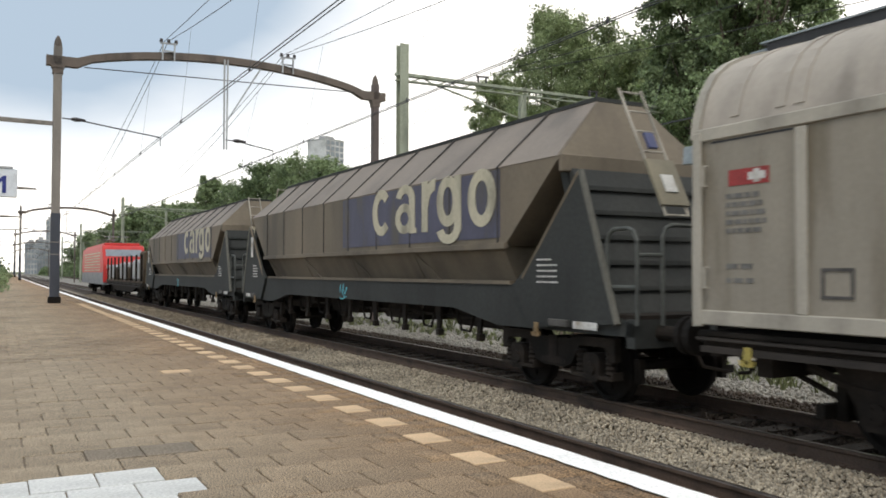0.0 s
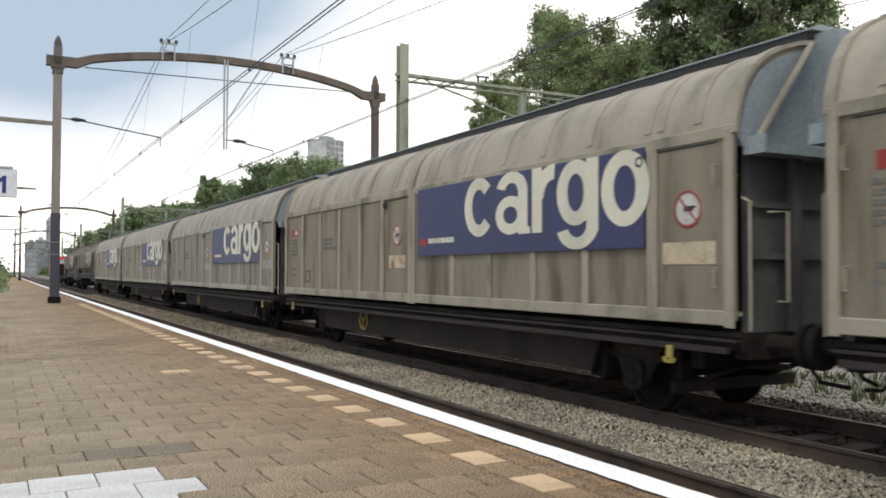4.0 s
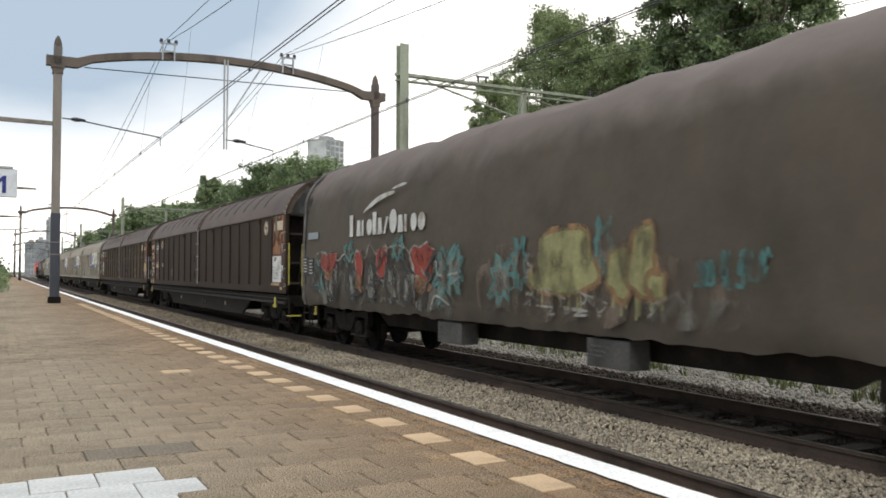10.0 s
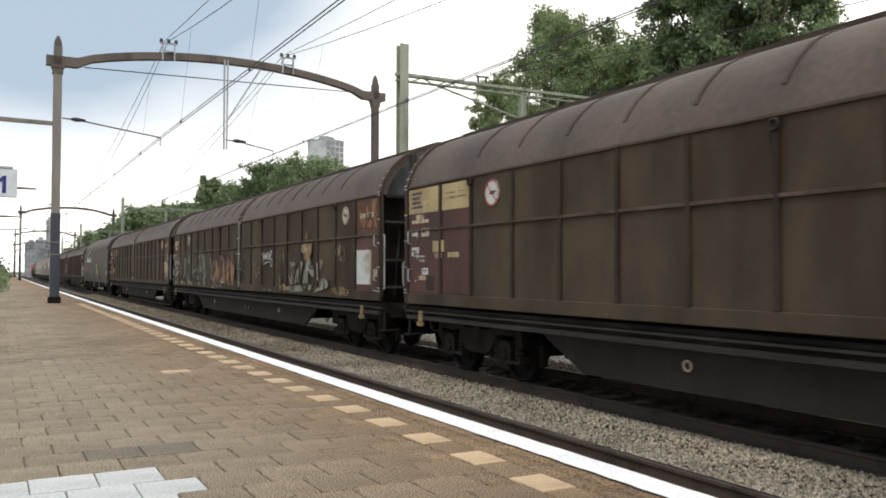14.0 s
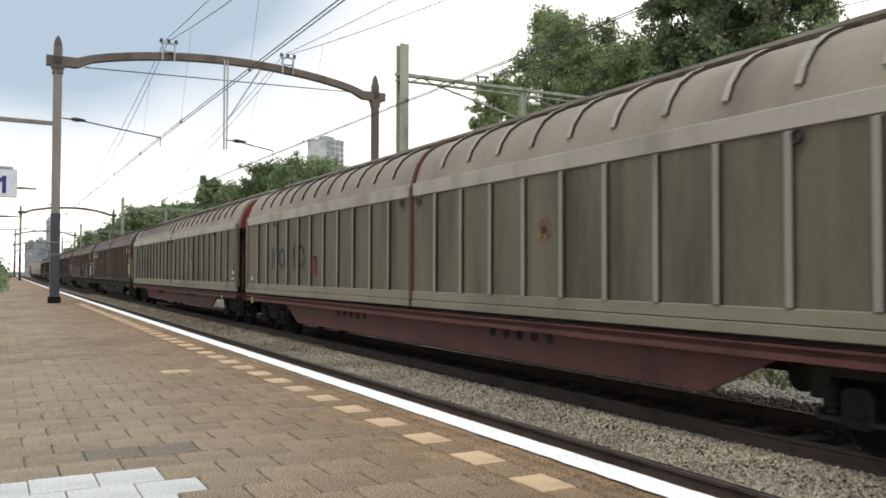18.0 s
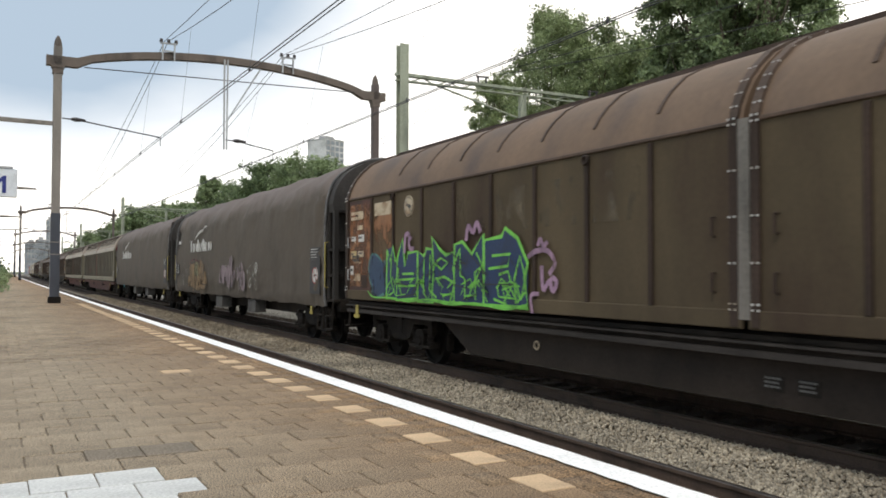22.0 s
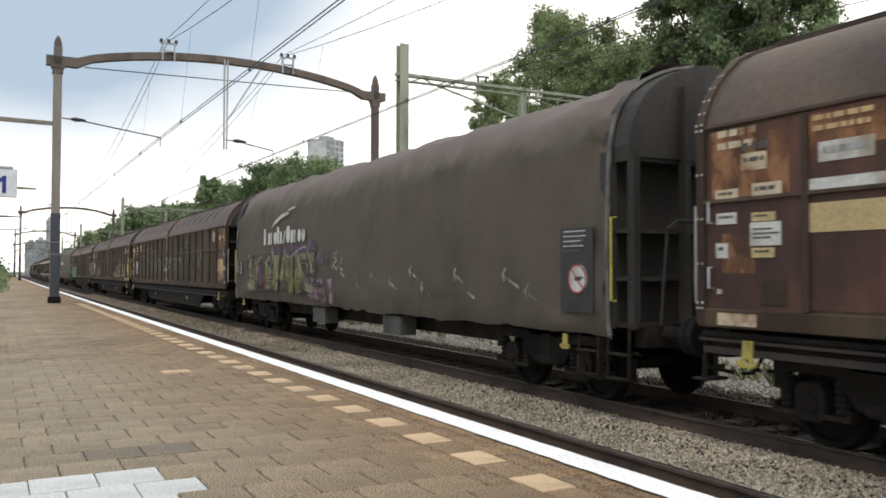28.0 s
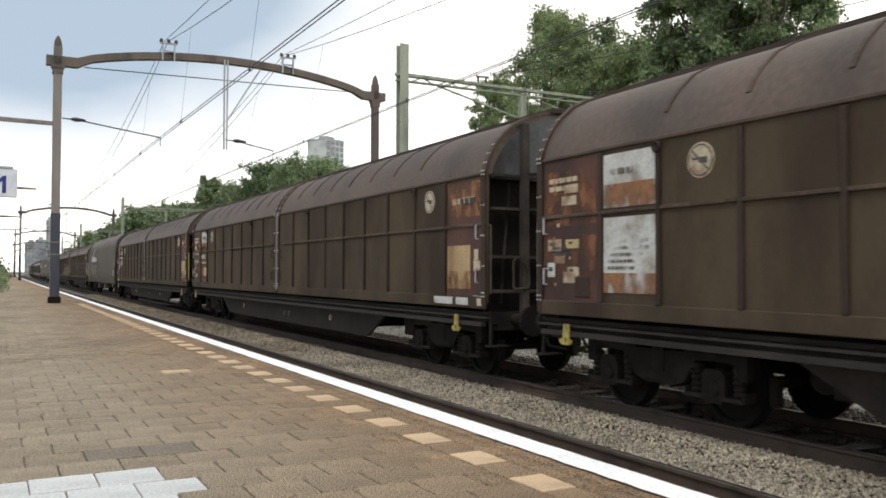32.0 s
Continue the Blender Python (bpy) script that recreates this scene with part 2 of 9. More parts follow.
M["brown_flat"] = mat("smooth_dark_brown_wagon_paint", (0.045, 0.0325, 0.023), 0.82, dark=0.62, light=1.4, tint=(0.044, 0.0285, 0.0205), grain=18, patch=0.7, streak=3, bump=0.05, spec=0.25, speckle=0.06)
M["brown_dusty"] = mat("dusty_brown_wagon_paint", (0.082, 0.062, 0.037), 0.8, dark=0.62, light=1.4, tint=(0.056, 0.037, 0.024), grain=18, patch=0.8, streak=3, bump=0.06, spec=0.25, speckle=0.08)
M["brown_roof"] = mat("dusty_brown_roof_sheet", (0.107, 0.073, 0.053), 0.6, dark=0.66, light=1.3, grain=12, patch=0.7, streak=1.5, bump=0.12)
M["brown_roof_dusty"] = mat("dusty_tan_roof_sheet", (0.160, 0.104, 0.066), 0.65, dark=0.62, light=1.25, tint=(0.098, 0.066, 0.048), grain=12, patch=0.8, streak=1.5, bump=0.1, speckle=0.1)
M["brown_rib"] = mat("dark_brown_rib_paint", (0.046, 0.031, 0.0235), 0.75, dark=0.7, light=1.35, grain=20, patch=1.5, streak=3, bump=0.08, spec=0.25)
M["brown_hoop"] = mat("brown_roof_rib_paint", (0.088, 0.060, 0.044), 0.65, dark=0.7, light=1.3, grain=20, patch=1.5, bump=0.08, spec=0.3)
M["brown_mid"] = mat("rusty_brown_rail_paint", (0.085, 0.060, 0.042), 0.75, dark=0.6, light=1.4, grain=20, patch=2.5, bump=0.08, spec=0.25)
M["rust"] = mat("rust_red_door_paint", (0.068, 0.029, 0.020), 0.7, dark=0.5, light=1.9, grain=14, patch=1.3, streak=1.8, bump=0.12, speckle=0.12)
M["maroon"] = mat("dull_maroon_door_paint", (0.075, 0.030, 0.022), 0.7, dark=0.6, light=1.4, grain=14, patch=1.2, streak=2, bump=0.08)
M["seam"] = mat("worn_grey_steel_strip", (0.16, 0.145, 0.125), 0.5, 0.3, dark=0.4, light=1.4, grain=25, patch=2, streak=3, bump=0.1)
M["label"] = mat("stained_cream_label", (0.52, 0.43, 0.30), 0.7, tint=(0.24, 0.13, 0.06), light=1.15, grain=30, patch=3.2, bump=0.05)
M["label_tan"] = mat("weathered_tan_plate", (0.42, 0.29, 0.15), 0.7, tint=(0.30, 0.17, 0.07), light=1.35, grain=30, patch=1.6, streak=4, bump=0.05)
M["label_white"] = mat("dirty_white_label", (0.56, 0.55, 0.52), 0.7, tint=(0.33, 0.28, 0.22), light=1.15, grain=30, patch=2.6, bump=0.05)
M["label_cream"] = mat("faded_cream_yellow_paint", (0.44, 0.34, 0.17), 0.7, tint=(0.25, 0.16, 0.08), light=1.2, grain=30, patch=1.6, streak=2, bump=0.05)
M["paper"] = mat("grubby_white_paper", (0.66, 0.655, 0.63), 0.7, tint=(0.50, 0.47, 0.42), light=1.06, grain=30, patch=2.2, bump=0.03, speckle=0.08)
M["paper_grey"] = mat("rain_grey_paper", (0.36, 0.35, 0.325), 0.7, tint=(0.24, 0.21, 0.17), light=1.12, grain=30, patch=2.4, bump=0.03, speckle=0.1)
M["print_faint"] = mat("faint_grey_print", (0.34, 0.335, 0.33), 0.7, grain=40, patch=6, bump=0)
M["g_grey_olive"] = mat("olive_grey_strip_paint", (0.115, 0.100, 0.070), 0.7, dark=0.7, light=1.3, grain=20, patch=3, streak=3, bump=0.04)
M["label_grey"] = mat("faded_grey_print", (0.075, 0.070, 0.066), 0.7, grain=40, patch=6, bump=0)
M["frame_print"] = mat("dull_grey_frame_print", (0.15, 0.145, 0.135), 0.7, grain=40, patch=6, bump=0)
M["red"] = mat("signal_red_paint", (0.32, 0.03, 0.028), 0.55, dark=0.75, light=1.2, grain=30, patch=3, bump=0.03)
M["yellow"] = mat("grimy_yellow_paint", (0.33, 0.24, 0.05), 0.6, dark=0.8, light=1.15, grain=30, patch=4, bump=0.03)
M["hook_dull"] = mat("dull_tan_hook_paint", (0.24, 0.16, 0.075), 0.65, dark=0.6, light=1.2, grain=30, patch=6, bump=0.03)
M["lemon"] = mat("lemon_yellow_rail_paint", (0.46, 0.41, 0.065), 0.6, dark=0.7, light=1.15, grain=30, patch=5, bump=0.03)
M["gable"] = mat("smeared_blue_grey_gable", (0.082, 0.084, 0.084), 0.6, dark=0.35, light=1.7, tint=(0.030, 0.026, 0.023), grain=16, patch=1.5, streak=2.5, bump=0.1, spec=0.3)
# near-black brown for the set-back end walls and the girder holes
M["end_dark"] = mat("near_black_end_wall", (0.026, 0.020, 0.017), 0.85, dark=0.6, light=1.8, grain=16, patch=1.5, streak=3, bump=0.08, spec=0.2)
M["end_rail"] = mat("dusty_dark_end_shelf", (0.062, 0.051, 0.043), 0.75, dark=0.6, light=1.4, grain=20, patch=2, bump=0.08, spec=0.25)
M["hook"] = mat("worn_yellow_hook_paint", (0.37, 0.30, 0.075), 0.65, dark=0.6, light=1.2, grain=30, patch=6, bump=0.03)
# the tarpaulin's colour carries its brighter, sky-lit top
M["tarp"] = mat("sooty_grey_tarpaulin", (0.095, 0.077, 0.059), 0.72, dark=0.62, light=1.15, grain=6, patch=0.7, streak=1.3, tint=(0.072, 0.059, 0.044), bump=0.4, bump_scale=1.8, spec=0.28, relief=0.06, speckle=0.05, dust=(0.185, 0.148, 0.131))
M["hoop_grey"] = mat("scuffed_grey_hoop", (0.13, 0.125, 0.12), 0.6, dark=0.5, light=1.4, grain=20, patch=3, bump=0.05)
M["tarp_end"] = mat("dark_slate_end_paint", (0.048, 0.043, 0.039), 0.7, dark=0.6, light=1.5, grain=20, patch=1.2, streak=4, bump=0.08, spec=0.3)
M["box_grey"] = mat("dusty_grey_box_paint", (0.085, 0.080, 0.074), 0.7, dark=0.6, light=1.35, grain=20, patch=2, streak=3, bump=0.06, spec=0.3)
M["rail_body"] = mat("grey_green_wagon_side", (0.146, 0.129, 0.090), 0.7, dark=0.6, light=1.25, grain=20, patch=1.6, streak=7, bump=0.04, speckle=0.09, spec=0.20)
M["rail_low"] = mat("olive_cream_bottom_rail", (0.225, 0.200, 0.138), 0.65, dark=0.75, light=1.15, grain=20, patch=1.0, streak=2, bump=0.04, speckle=0.08)
M["slate_end"] = mat("grimy_slate_end_wall", (0.085, 0.087, 0.085), 0.7, dark=0.55, light=1.5, grain=16, patch=1.4, streak=3, bump=0.12)
M["rail_rib"] = mat("pale_wagon_rib", (0.285, 0.262, 0.215), 0.6, dark=0.75, light=1.1, grain=20, patch=1.5, streak=3, bump=0.03, spec=0.25, speckle=0.06)
M["rib_flank_dark"] = mat("dark_rib_flank", (0.048, 0.038, 0.030), 0.8, dark=0.6, light=1.4, grain=20, patch=1.5, streak=3, bump=0.03, spec=0.2)
M["rib_pale"] = mat("pale_roof_rib", (0.41, 0.365, 0.305), 0.6, dark=0.75, light=1.1, grain=20, patch=1.5, streak=3, bump=0.03, spec=0.25, speckle=0.06)
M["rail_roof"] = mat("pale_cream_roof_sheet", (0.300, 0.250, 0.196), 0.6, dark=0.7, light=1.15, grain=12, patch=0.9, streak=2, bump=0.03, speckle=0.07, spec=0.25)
M["wine"] = mat("wine_red_underframe", (0.105, 0.037, 0.027), 0.7, dark=0.6, light=1.3, grain=20, patch=1.2, streak=2, bump=0.12)
# darker red than the gable, for the end wall below it
M["wine_dark"] = mat("dark_red_end_paint", (0.045, 0.014, 0.012), 0.8, dark=0.5, light=1.5, grain=20, patch=1.2, streak=3, bump=0.08, spec=0.2)
M["wine_end"] = mat("dull_red_end_paint", (0.20, 0.028, 0.026), 0.65, dark=0.55, light=1.2, grain=20, patch=1.2, streak=3, bump=0.08)
M["hopper"] = mat("dirty_olive_grey_hopper_paint", (0.145, 0.118, 0.084), 0.7, dark=0.55, light=1.3, grain=14, patch=0.8, streak=4, bump=0.05, speckle=0.09)
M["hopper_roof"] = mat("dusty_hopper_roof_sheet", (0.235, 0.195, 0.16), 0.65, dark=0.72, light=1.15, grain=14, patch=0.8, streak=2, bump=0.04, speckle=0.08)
M["hopper_strut"] = mat("worn_grey_strut_paint", (0.12, 0.115, 0.095), 0.7, grain=20, patch=2, streak=3, bump=0.05)
M["strut_green"] = mat("worn_grey_green_rail_paint", (0.075, 0.080, 0.072), 0.6, grain=20, patch=3, streak=3, bump=0.04)
M["hopper_frame"] = mat("dark_slate_hopper_frame", (0.027, 0.029, 0.027), 0.8, dark=0.55, light=1.3, grain=16, patch=1.0, streak=3, bump=0.12)
M["loco_red"] = mat("locomotive_red_paint", (0.55, 0.035, 0.03), 0.45, dark=0.85, light=1.1, grain=20, patch=1.5, bump=0.03)
M["loco_grey"] = mat("locomotive_grey_roof", (0.22, 0.23, 0.24), 0.55, grain=20, patch=1.5, bump=0.05)
M["concrete"] = mat("tower_concrete", (0.33, 0.34, 0.35), 0.8, grain=2, patch=0.2, bump=0)
M["tower_white"] = mat("tower_white_panels", (0.56, 0.56, 0.56), 0.8, grain=2, patch=0.2, bump=0)
M["far_wall"] = mat("far_building_wall", (0.42, 0.42, 0.42), 0.8, grain=2, patch=0.15, bump=0)
M["tower_glass"] = plain("pale_window_glass", (0.25, 0.28, 0.31), 0.35)
M["g_white"] = mat("faded_white_spray_paint", (0.50, 0.49, 0.45), 0.7, grain=25, patch=3, bump=0.0)
M["g_black"] = mat("black_spray_paint", (0.025, 0.025, 0.027), 0.6, grain=25, patch=3, bump=0.0)
M["g_green"] = mat("bright_green_spray_paint", (0.17, 0.52, 0.07), 0.6, grain=25, patch=3, bump=0.0)
M["g_blue"] = mat("dark_blue_spray_paint", (0.012, 0.032, 0.090), 0.6, grain=25, patch=3, bump=0.0)
M["g_lime"] = mat("lime_spray_paint", (0.42, 0.42, 0.03), 0.6, grain=25, patch=3, bump=0.0)
M["g_dark"] = mat("charcoal_spray_paint", (0.03, 0.028, 0.027), 0.6, grain=12, patch=2.5, bump=0.0)


def wash(name, base, cover=0.5):
    """Old spray paint worn to patches, through which the wagon shows."""
    m = mat(name, base, 0.7, dark=0.6, grain=14, patch=2.5, streak=2, bump=0.0)
    n, l = m.node_tree.nodes, m.node_tree.links
    tc = n.new("ShaderNodeTexCoord")
    mp = n.new("ShaderNodeMapping")
    mp.inputs["Scale"].default_value = (1, 1, .55)
    ns = n.new("ShaderNodeTexNoise")
    ns.inputs["Scale"].default_value, ns.inputs["Detail"].default_value = 3.5, 6
    rm = n.new("ShaderNodeMapRange")
    rm.inputs["From Min"].default_value, rm.inputs["From Max"].default_value = 0.62 - cover * .35, 0.86 - cover * .35
    l.new(tc.outputs["Object"], mp.inputs["Vector"])
    l.new(mp.outputs["Vector"], ns.inputs["Vector"])
    l.new(ns.outputs["Fac"], rm.inputs["Value"])
    l.new(rm.outputs["Result"], n["Principled BSDF"].inputs["Alpha"])
    return m


for key, name, base, cover in (("g_pale", "thin_white_spray_paint", (0.36, 0.35, 0.31), .65), ("g_dim", "washed_grey_spray_paint", (0.15, 0.14, 0.115), .5),
                               ("g_grey", "pale_grey_spray_paint", (0.22, 0.21, 0.18), .6), ("g_orange", "faded_orange_spray_paint", (0.27, 0.155, 0.075), .7),
                               ("g_yellow_pale", "faded_cream_spray_paint", (0.40, 0.35, 0.20), .72), ("g_violet", "violet_spray_paint", (0.15, 0.10, 0.155), .6),
                               ("g_red", "dull_red_spray_paint", (0.26, 0.045, 0.028), 1.1), ("g_teal", "teal_spray_paint", (0.08, 0.20, 0.185), .9),
                               ("g_lime_dull", "dull_lime_spray_paint", (0.28, 0.265, 0.12), 1.0), ("g_pink", "dusty_pink_spray_paint", (0.32, 0.20, 0.255), .62),
                               ("g_sand", "sand_spray_paint", (0.28, 0.23, 0.13), .7), ("g_green_dull", "dull_green_spray_paint", (0.09, 0.10, 0.05), .5),
                               ("g_peach", "worn_peach_spray_paint", (0.25, 0.13, 0.065), .85), ("g_cream", "peeling_cream_spray_paint", (0.42, 0.355, 0.21), .82), ("g_mauve", "worn_mauve_spray_paint", (0.20, 0.15, 0.16), .95),
                               ("g_ochre", "worn_ochre_spray_paint", (0.215, 0.137, 0.065), .98), ("g_olive", "worn_olive_spray_paint", (0.21, 0.195, 0.10), .95), ("g_bone", "worn_bone_spray_paint", (0.26, 0.245, 0.19), .92),
                               ("g_blue_worn", "worn_blue_spray_paint", (0.03, 0.055, 0.10), 1.1), ("g_pink_fresh", "pink_spray_paint", (0.34, 0.21, 0.30), 1.2), ("g_cream_thin", "thin_cream_spray_paint", (0.30, 0.25, 0.14), .42),
                               ("g_violet_worn", "worn_violet_spray_paint", (0.11, 0.085, 0.14), .55), ("g_soot", "worn_black_spray_paint", (0.05, 0.047, 0.05), .9), ("tarp_worn", "worn_charcoal_lettering_paint", (0.040, 0.040, 0.043), 1.15),
                               ("wine_worn", "worn_red_patch_paint", (0.125, 0.030, 0.028), 1.2),
                               ("g_rose", "worn_dark_red_spray_paint", (0.14, 0.045, 0.045), .85), ("g_moss", "worn_yellow_green_spray_paint", (0.20, 0.185, 0.05), .9), ("g_brown", "worn_dark_brown_spray_paint", (0.036, 0.028, 0.022), .85), ("g_grey_thin", "thin_grey_spray_paint", (0.20, 0.19, 0.165), .55), ("g_haze", "tan_overspray", (0.15, 0.115, 0.085), .55), ("g_slate", "thin_slate_spray_paint", (0.15, 0.165, 0.17), .6), ("g_moss_thin", "thin_moss_spray_paint", (0.12, 0.115, 0.055), .45), ("g_bone_thin", "thin_bone_spray_paint", (0.20, 0.20, 0.155), .7), ("g_sand_thin", "thin_sand_spray_paint", (0.20, 0.17, 0.09), .5), ("g_tan", "pale_tan_dust_patch", (0.155, 0.125, 0.08), .35), ("rust_bright", "bright_rust_patch", (0.245, 0.100, 0.042), .56), ("rust_peel", "peeling_rust_patch", (0.27, 0.125, 0.055), .75)):
    M[key] = wash(name, base, cover)
M["g_chalk"] = mat("dusty_chalk", (0.29, 0.275, 0.235), 0.8, dark=0.6, light=1.2, grain=12, patch=2.5, bump=0.0)
M["cyan"] = plain("cyan_plate", (0.08, 0.42, 0.50), 0.5)


# ---- mesh helpers ----
def box(bm, x0, x1, y0, y1, z0, z1):
    v = [bm.verts.new((x, y, z)) for x in (x0, x1) for y in (y0, y1) for z in (z0, z1)]
    for f in ((0, 1, 3, 2), (4, 6, 7, 5), (0, 4, 5, 1), (2, 3, 7, 6), (0, 2, 6, 4), (1, 5, 7, 3)):
        bm.faces.new([v[i] for i in f])


def prism(bm, pts, a0, a1, axis="y"):
    """A polygon extruded along an axis: pts are (x, z) for y, (y, z) for x, (x, y) for z."""
    def place(p, a):
        return (p[0], a, p[1]) if axis == "y" else (a, p[0], p[1]) if axis == "x" else (p[0], p[1], a)
    va = [bm.verts.new(place(p, a0)) for p in pts]
    vb = [bm.verts.new(place(p, a1)) for p in pts]
    bm.faces.new(va)
    bm.faces.new(vb[::-1])
    k = len(pts)
    for i in range(k):
        bm.faces.new((va[i], vb[i], vb[(i + 1) % k], va[(i + 1) % k]))


def rod(bm, p0, p1, r, n=8, r1=None):
    p0, p1 = Vector(p0), Vector(p1)
    d = (p1 - p0).normalized()
    s = d.orthogonal().normalized()
    t = d.cross(s)
    rings = []
    for p, rr in ((p0, r), (p1, r if r1 is None else r1)):
        rings.append([bm.verts.new(p + rr * (math.cos(a) * s + math.sin(a) * t)) for a in (2 * math.pi * i / n for i in range(n))])
    for i in range(n):
        bm.faces.new((rings[0][i], rings[0][(i + 1) % n], rings[1][(i + 1) % n], rings[1][i]))
    bm.faces.new(rings[0][::-1])
    bm.faces.new(rings[1])


def bent(bm, pts, r, n=6):
    """One unbroken tube along a line of points."""
    pts = [Vector(p) for p in pts]
    rings, ref = [], None
    for i, p in enumerate(pts):
        d = (pts[min(i + 1, len(pts) - 1)] - pts[max(i - 1, 0)]).normalized()
        s = d.orthogonal() if ref is None else ref - d * ref.dot(d)
        ref = s.normalized()
        t = d.cross(ref)
        rings.append([bm.verts.new(p + r * (math.cos(a) * ref + math.sin(a) * t)) for a in (2 * math.pi * k / n for k in range(n))])
    for a, c in zip(rings, rings[1:]):
        for k in range(n):
            bm.faces.new((a[k], a[(k + 1) % n], c[(k + 1) % n], c[k]))
    bm.faces.new(rings[0][::-1])
    bm.faces.new(rings[-1])


def ring(bm, c, r, w, n=20, axis=0):
    """A thin hoop round a centre, in the plane across the axis."""
    pts = []
    for i in range(n + 1):
        a = 2 * math.pi * i / n
        p = [0, 0, 0]
        p[(axis + 1) % 3], p[(axis + 2) % 3] = r * math.cos(a), r * math.sin(a)
        pts.append(Vector(c) + Vector(p))
    bent(bm, pts, w, 5)


def disc(bm, c, r, t, n=24):
    """A flat plate across x."""
    rod(bm, (c[0], c[1], c[2]), (c[0] - t, c[1], c[2]), r, n)


def finish(bm, name, material, bevel=0.0, smooth=False):
    if bevel:
        bmesh.ops.bevel(bm, geom=list(bm.edges), offset=bevel, segments=1, affect="EDGES")
    bmesh.ops.recalc_face_normals(bm, faces=bm.faces)
    me = bpy.data.meshes.new(name)
    bm.to_mesh(me)
    bm.free()
    me.materials.append(M[material] if isinstance(material, str) else material)
    if smooth:
        me.shade_smooth()
    return me


def part(name, bm, material, parent, label="", bevel=0.0, smooth=False, loc=None):
    ob = new(name, finish(bm, name, material, bevel, smooth) if isinstance(bm, bmesh.types.BMesh) else bm)
    ob.parent = parent
    if loc:
        ob.location = loc
    if label:
        ob["label"] = label
    return ob


def boxes(name, material, parent, rows, label="", bevel=0.0):
    """One mesh of a few boxes."""
    bm = bmesh.new()
    for r in rows:
        box(bm, *r)
    return part(name, bm, material, parent, label, bevel)


def thing(name, label, category, group="", loc=(0, 0, 0)):
    ob = new(name)
    ob.location = loc
    return tagged(ob, label, category, group)


def mesh_np(name, verts, faces, material):
    """A mesh from numpy arrays: verts n x 3, faces m x k."""
    me = bpy.data.meshes.new(name)
    k = faces.shape[1]
    me.vertices.add(len(verts))
    me.vertices.foreach_set("co", verts.astype(np.float32).ravel())
    me.loops.add(faces.size)
    me.loops.foreach_set("vertex_index", faces.astype(np.int32).ravel())
    me.polygons.add(len(faces))
    me.polygons.foreach_set("loop_start", np.arange(0, faces.size, k, dtype=np.int32))
    me.polygons.foreach_set("loop_total", np.full(len(faces), k, dtype=np.int32))
    me.update(calc_edges=True)
    me.validate()
    me.materials.append(M[material])
    return me


# ---- ground, platform and tracks ----
def ground():
    bm = bmesh.new()
    far = 2500
    # cross section from the platform side to the far fields, drawn out along the tracks
    sect = [(-far, 0.3), (-6, 0.3), (-5.9, -0.45), (3.1, -0.45), (3.3, -0.42), (6.0, -0.24), (6.6, -0.26), (7.0, -0.22), (9.6, -0.22), (10.6, -0.34),
            (14.8, -0.30), (15.5, -0.22), (18.6, -0.22), (20.0, -0.5), (26.0, -0.3), (far, 0.2)]
    ys = (-800, -40, -5, 10, 40, 90, 200, 500, 3000)
    grid = [[bm.verts.new((x, y, z)) for x, z in sect] for y in ys]
    for a, b in zip(grid, grid[1:]):
        for i in range(len(sect) - 1):
            bm.faces.new((a[i], a[i + 1], b[i + 1], b[i]))
    me = finish(bm, "ground", "grass")
    tagged(new("ground", me), "rough grass and soil beside the railway", "ground", kind="structure")

    def strip(name, x0, x1, dz, material, label, wave=0.12):
        bm = bmesh.new()
        rng = random.Random(x0)
        prof = [(x, np.interp(x, [p[0] for p in sect], [p[1] for p in sect]) + dz) for x in np.linspace(x0, x1, 9)]
        rows = []
        for y in [-60 + 2.0 * i for i in range(60)] + [60, 90, 140, 220, 400, 800]:
            row = [bm.verts.new((x + (rng.uniform(-wave, wave) if i in (0, 8) else 0), y, z)) for i, (x, z) in enumerate(prof)]
            rows.append(row)
        for a, b in zip(rows, rows[1:]):
            for i in range(8):
                bm.faces.new((a[i], a[i + 1], b[i + 1], b[i]))
        tagged(new(name, finish(bm, name, material)), label, "ballast", kind="structure")

    strip("ballast_near", 2.9, 6.9, 0.010, "ballast", "grey-brown stone ballast under the empty track", 0.0)
    # dark strip drawn wider than the track bed, as painted train shade
    strip("ballast_train", 6.95, 11.60, 0.014, "rust_shade_bed", "rust-brown ballast under the goods track, coloured dark for the train's shade", 0.1)
    strip("gravel_beyond", 11.63, 19.4, 0.012, "pale_gravel", "pale gravel beside the goods track", 0.15)


ground()


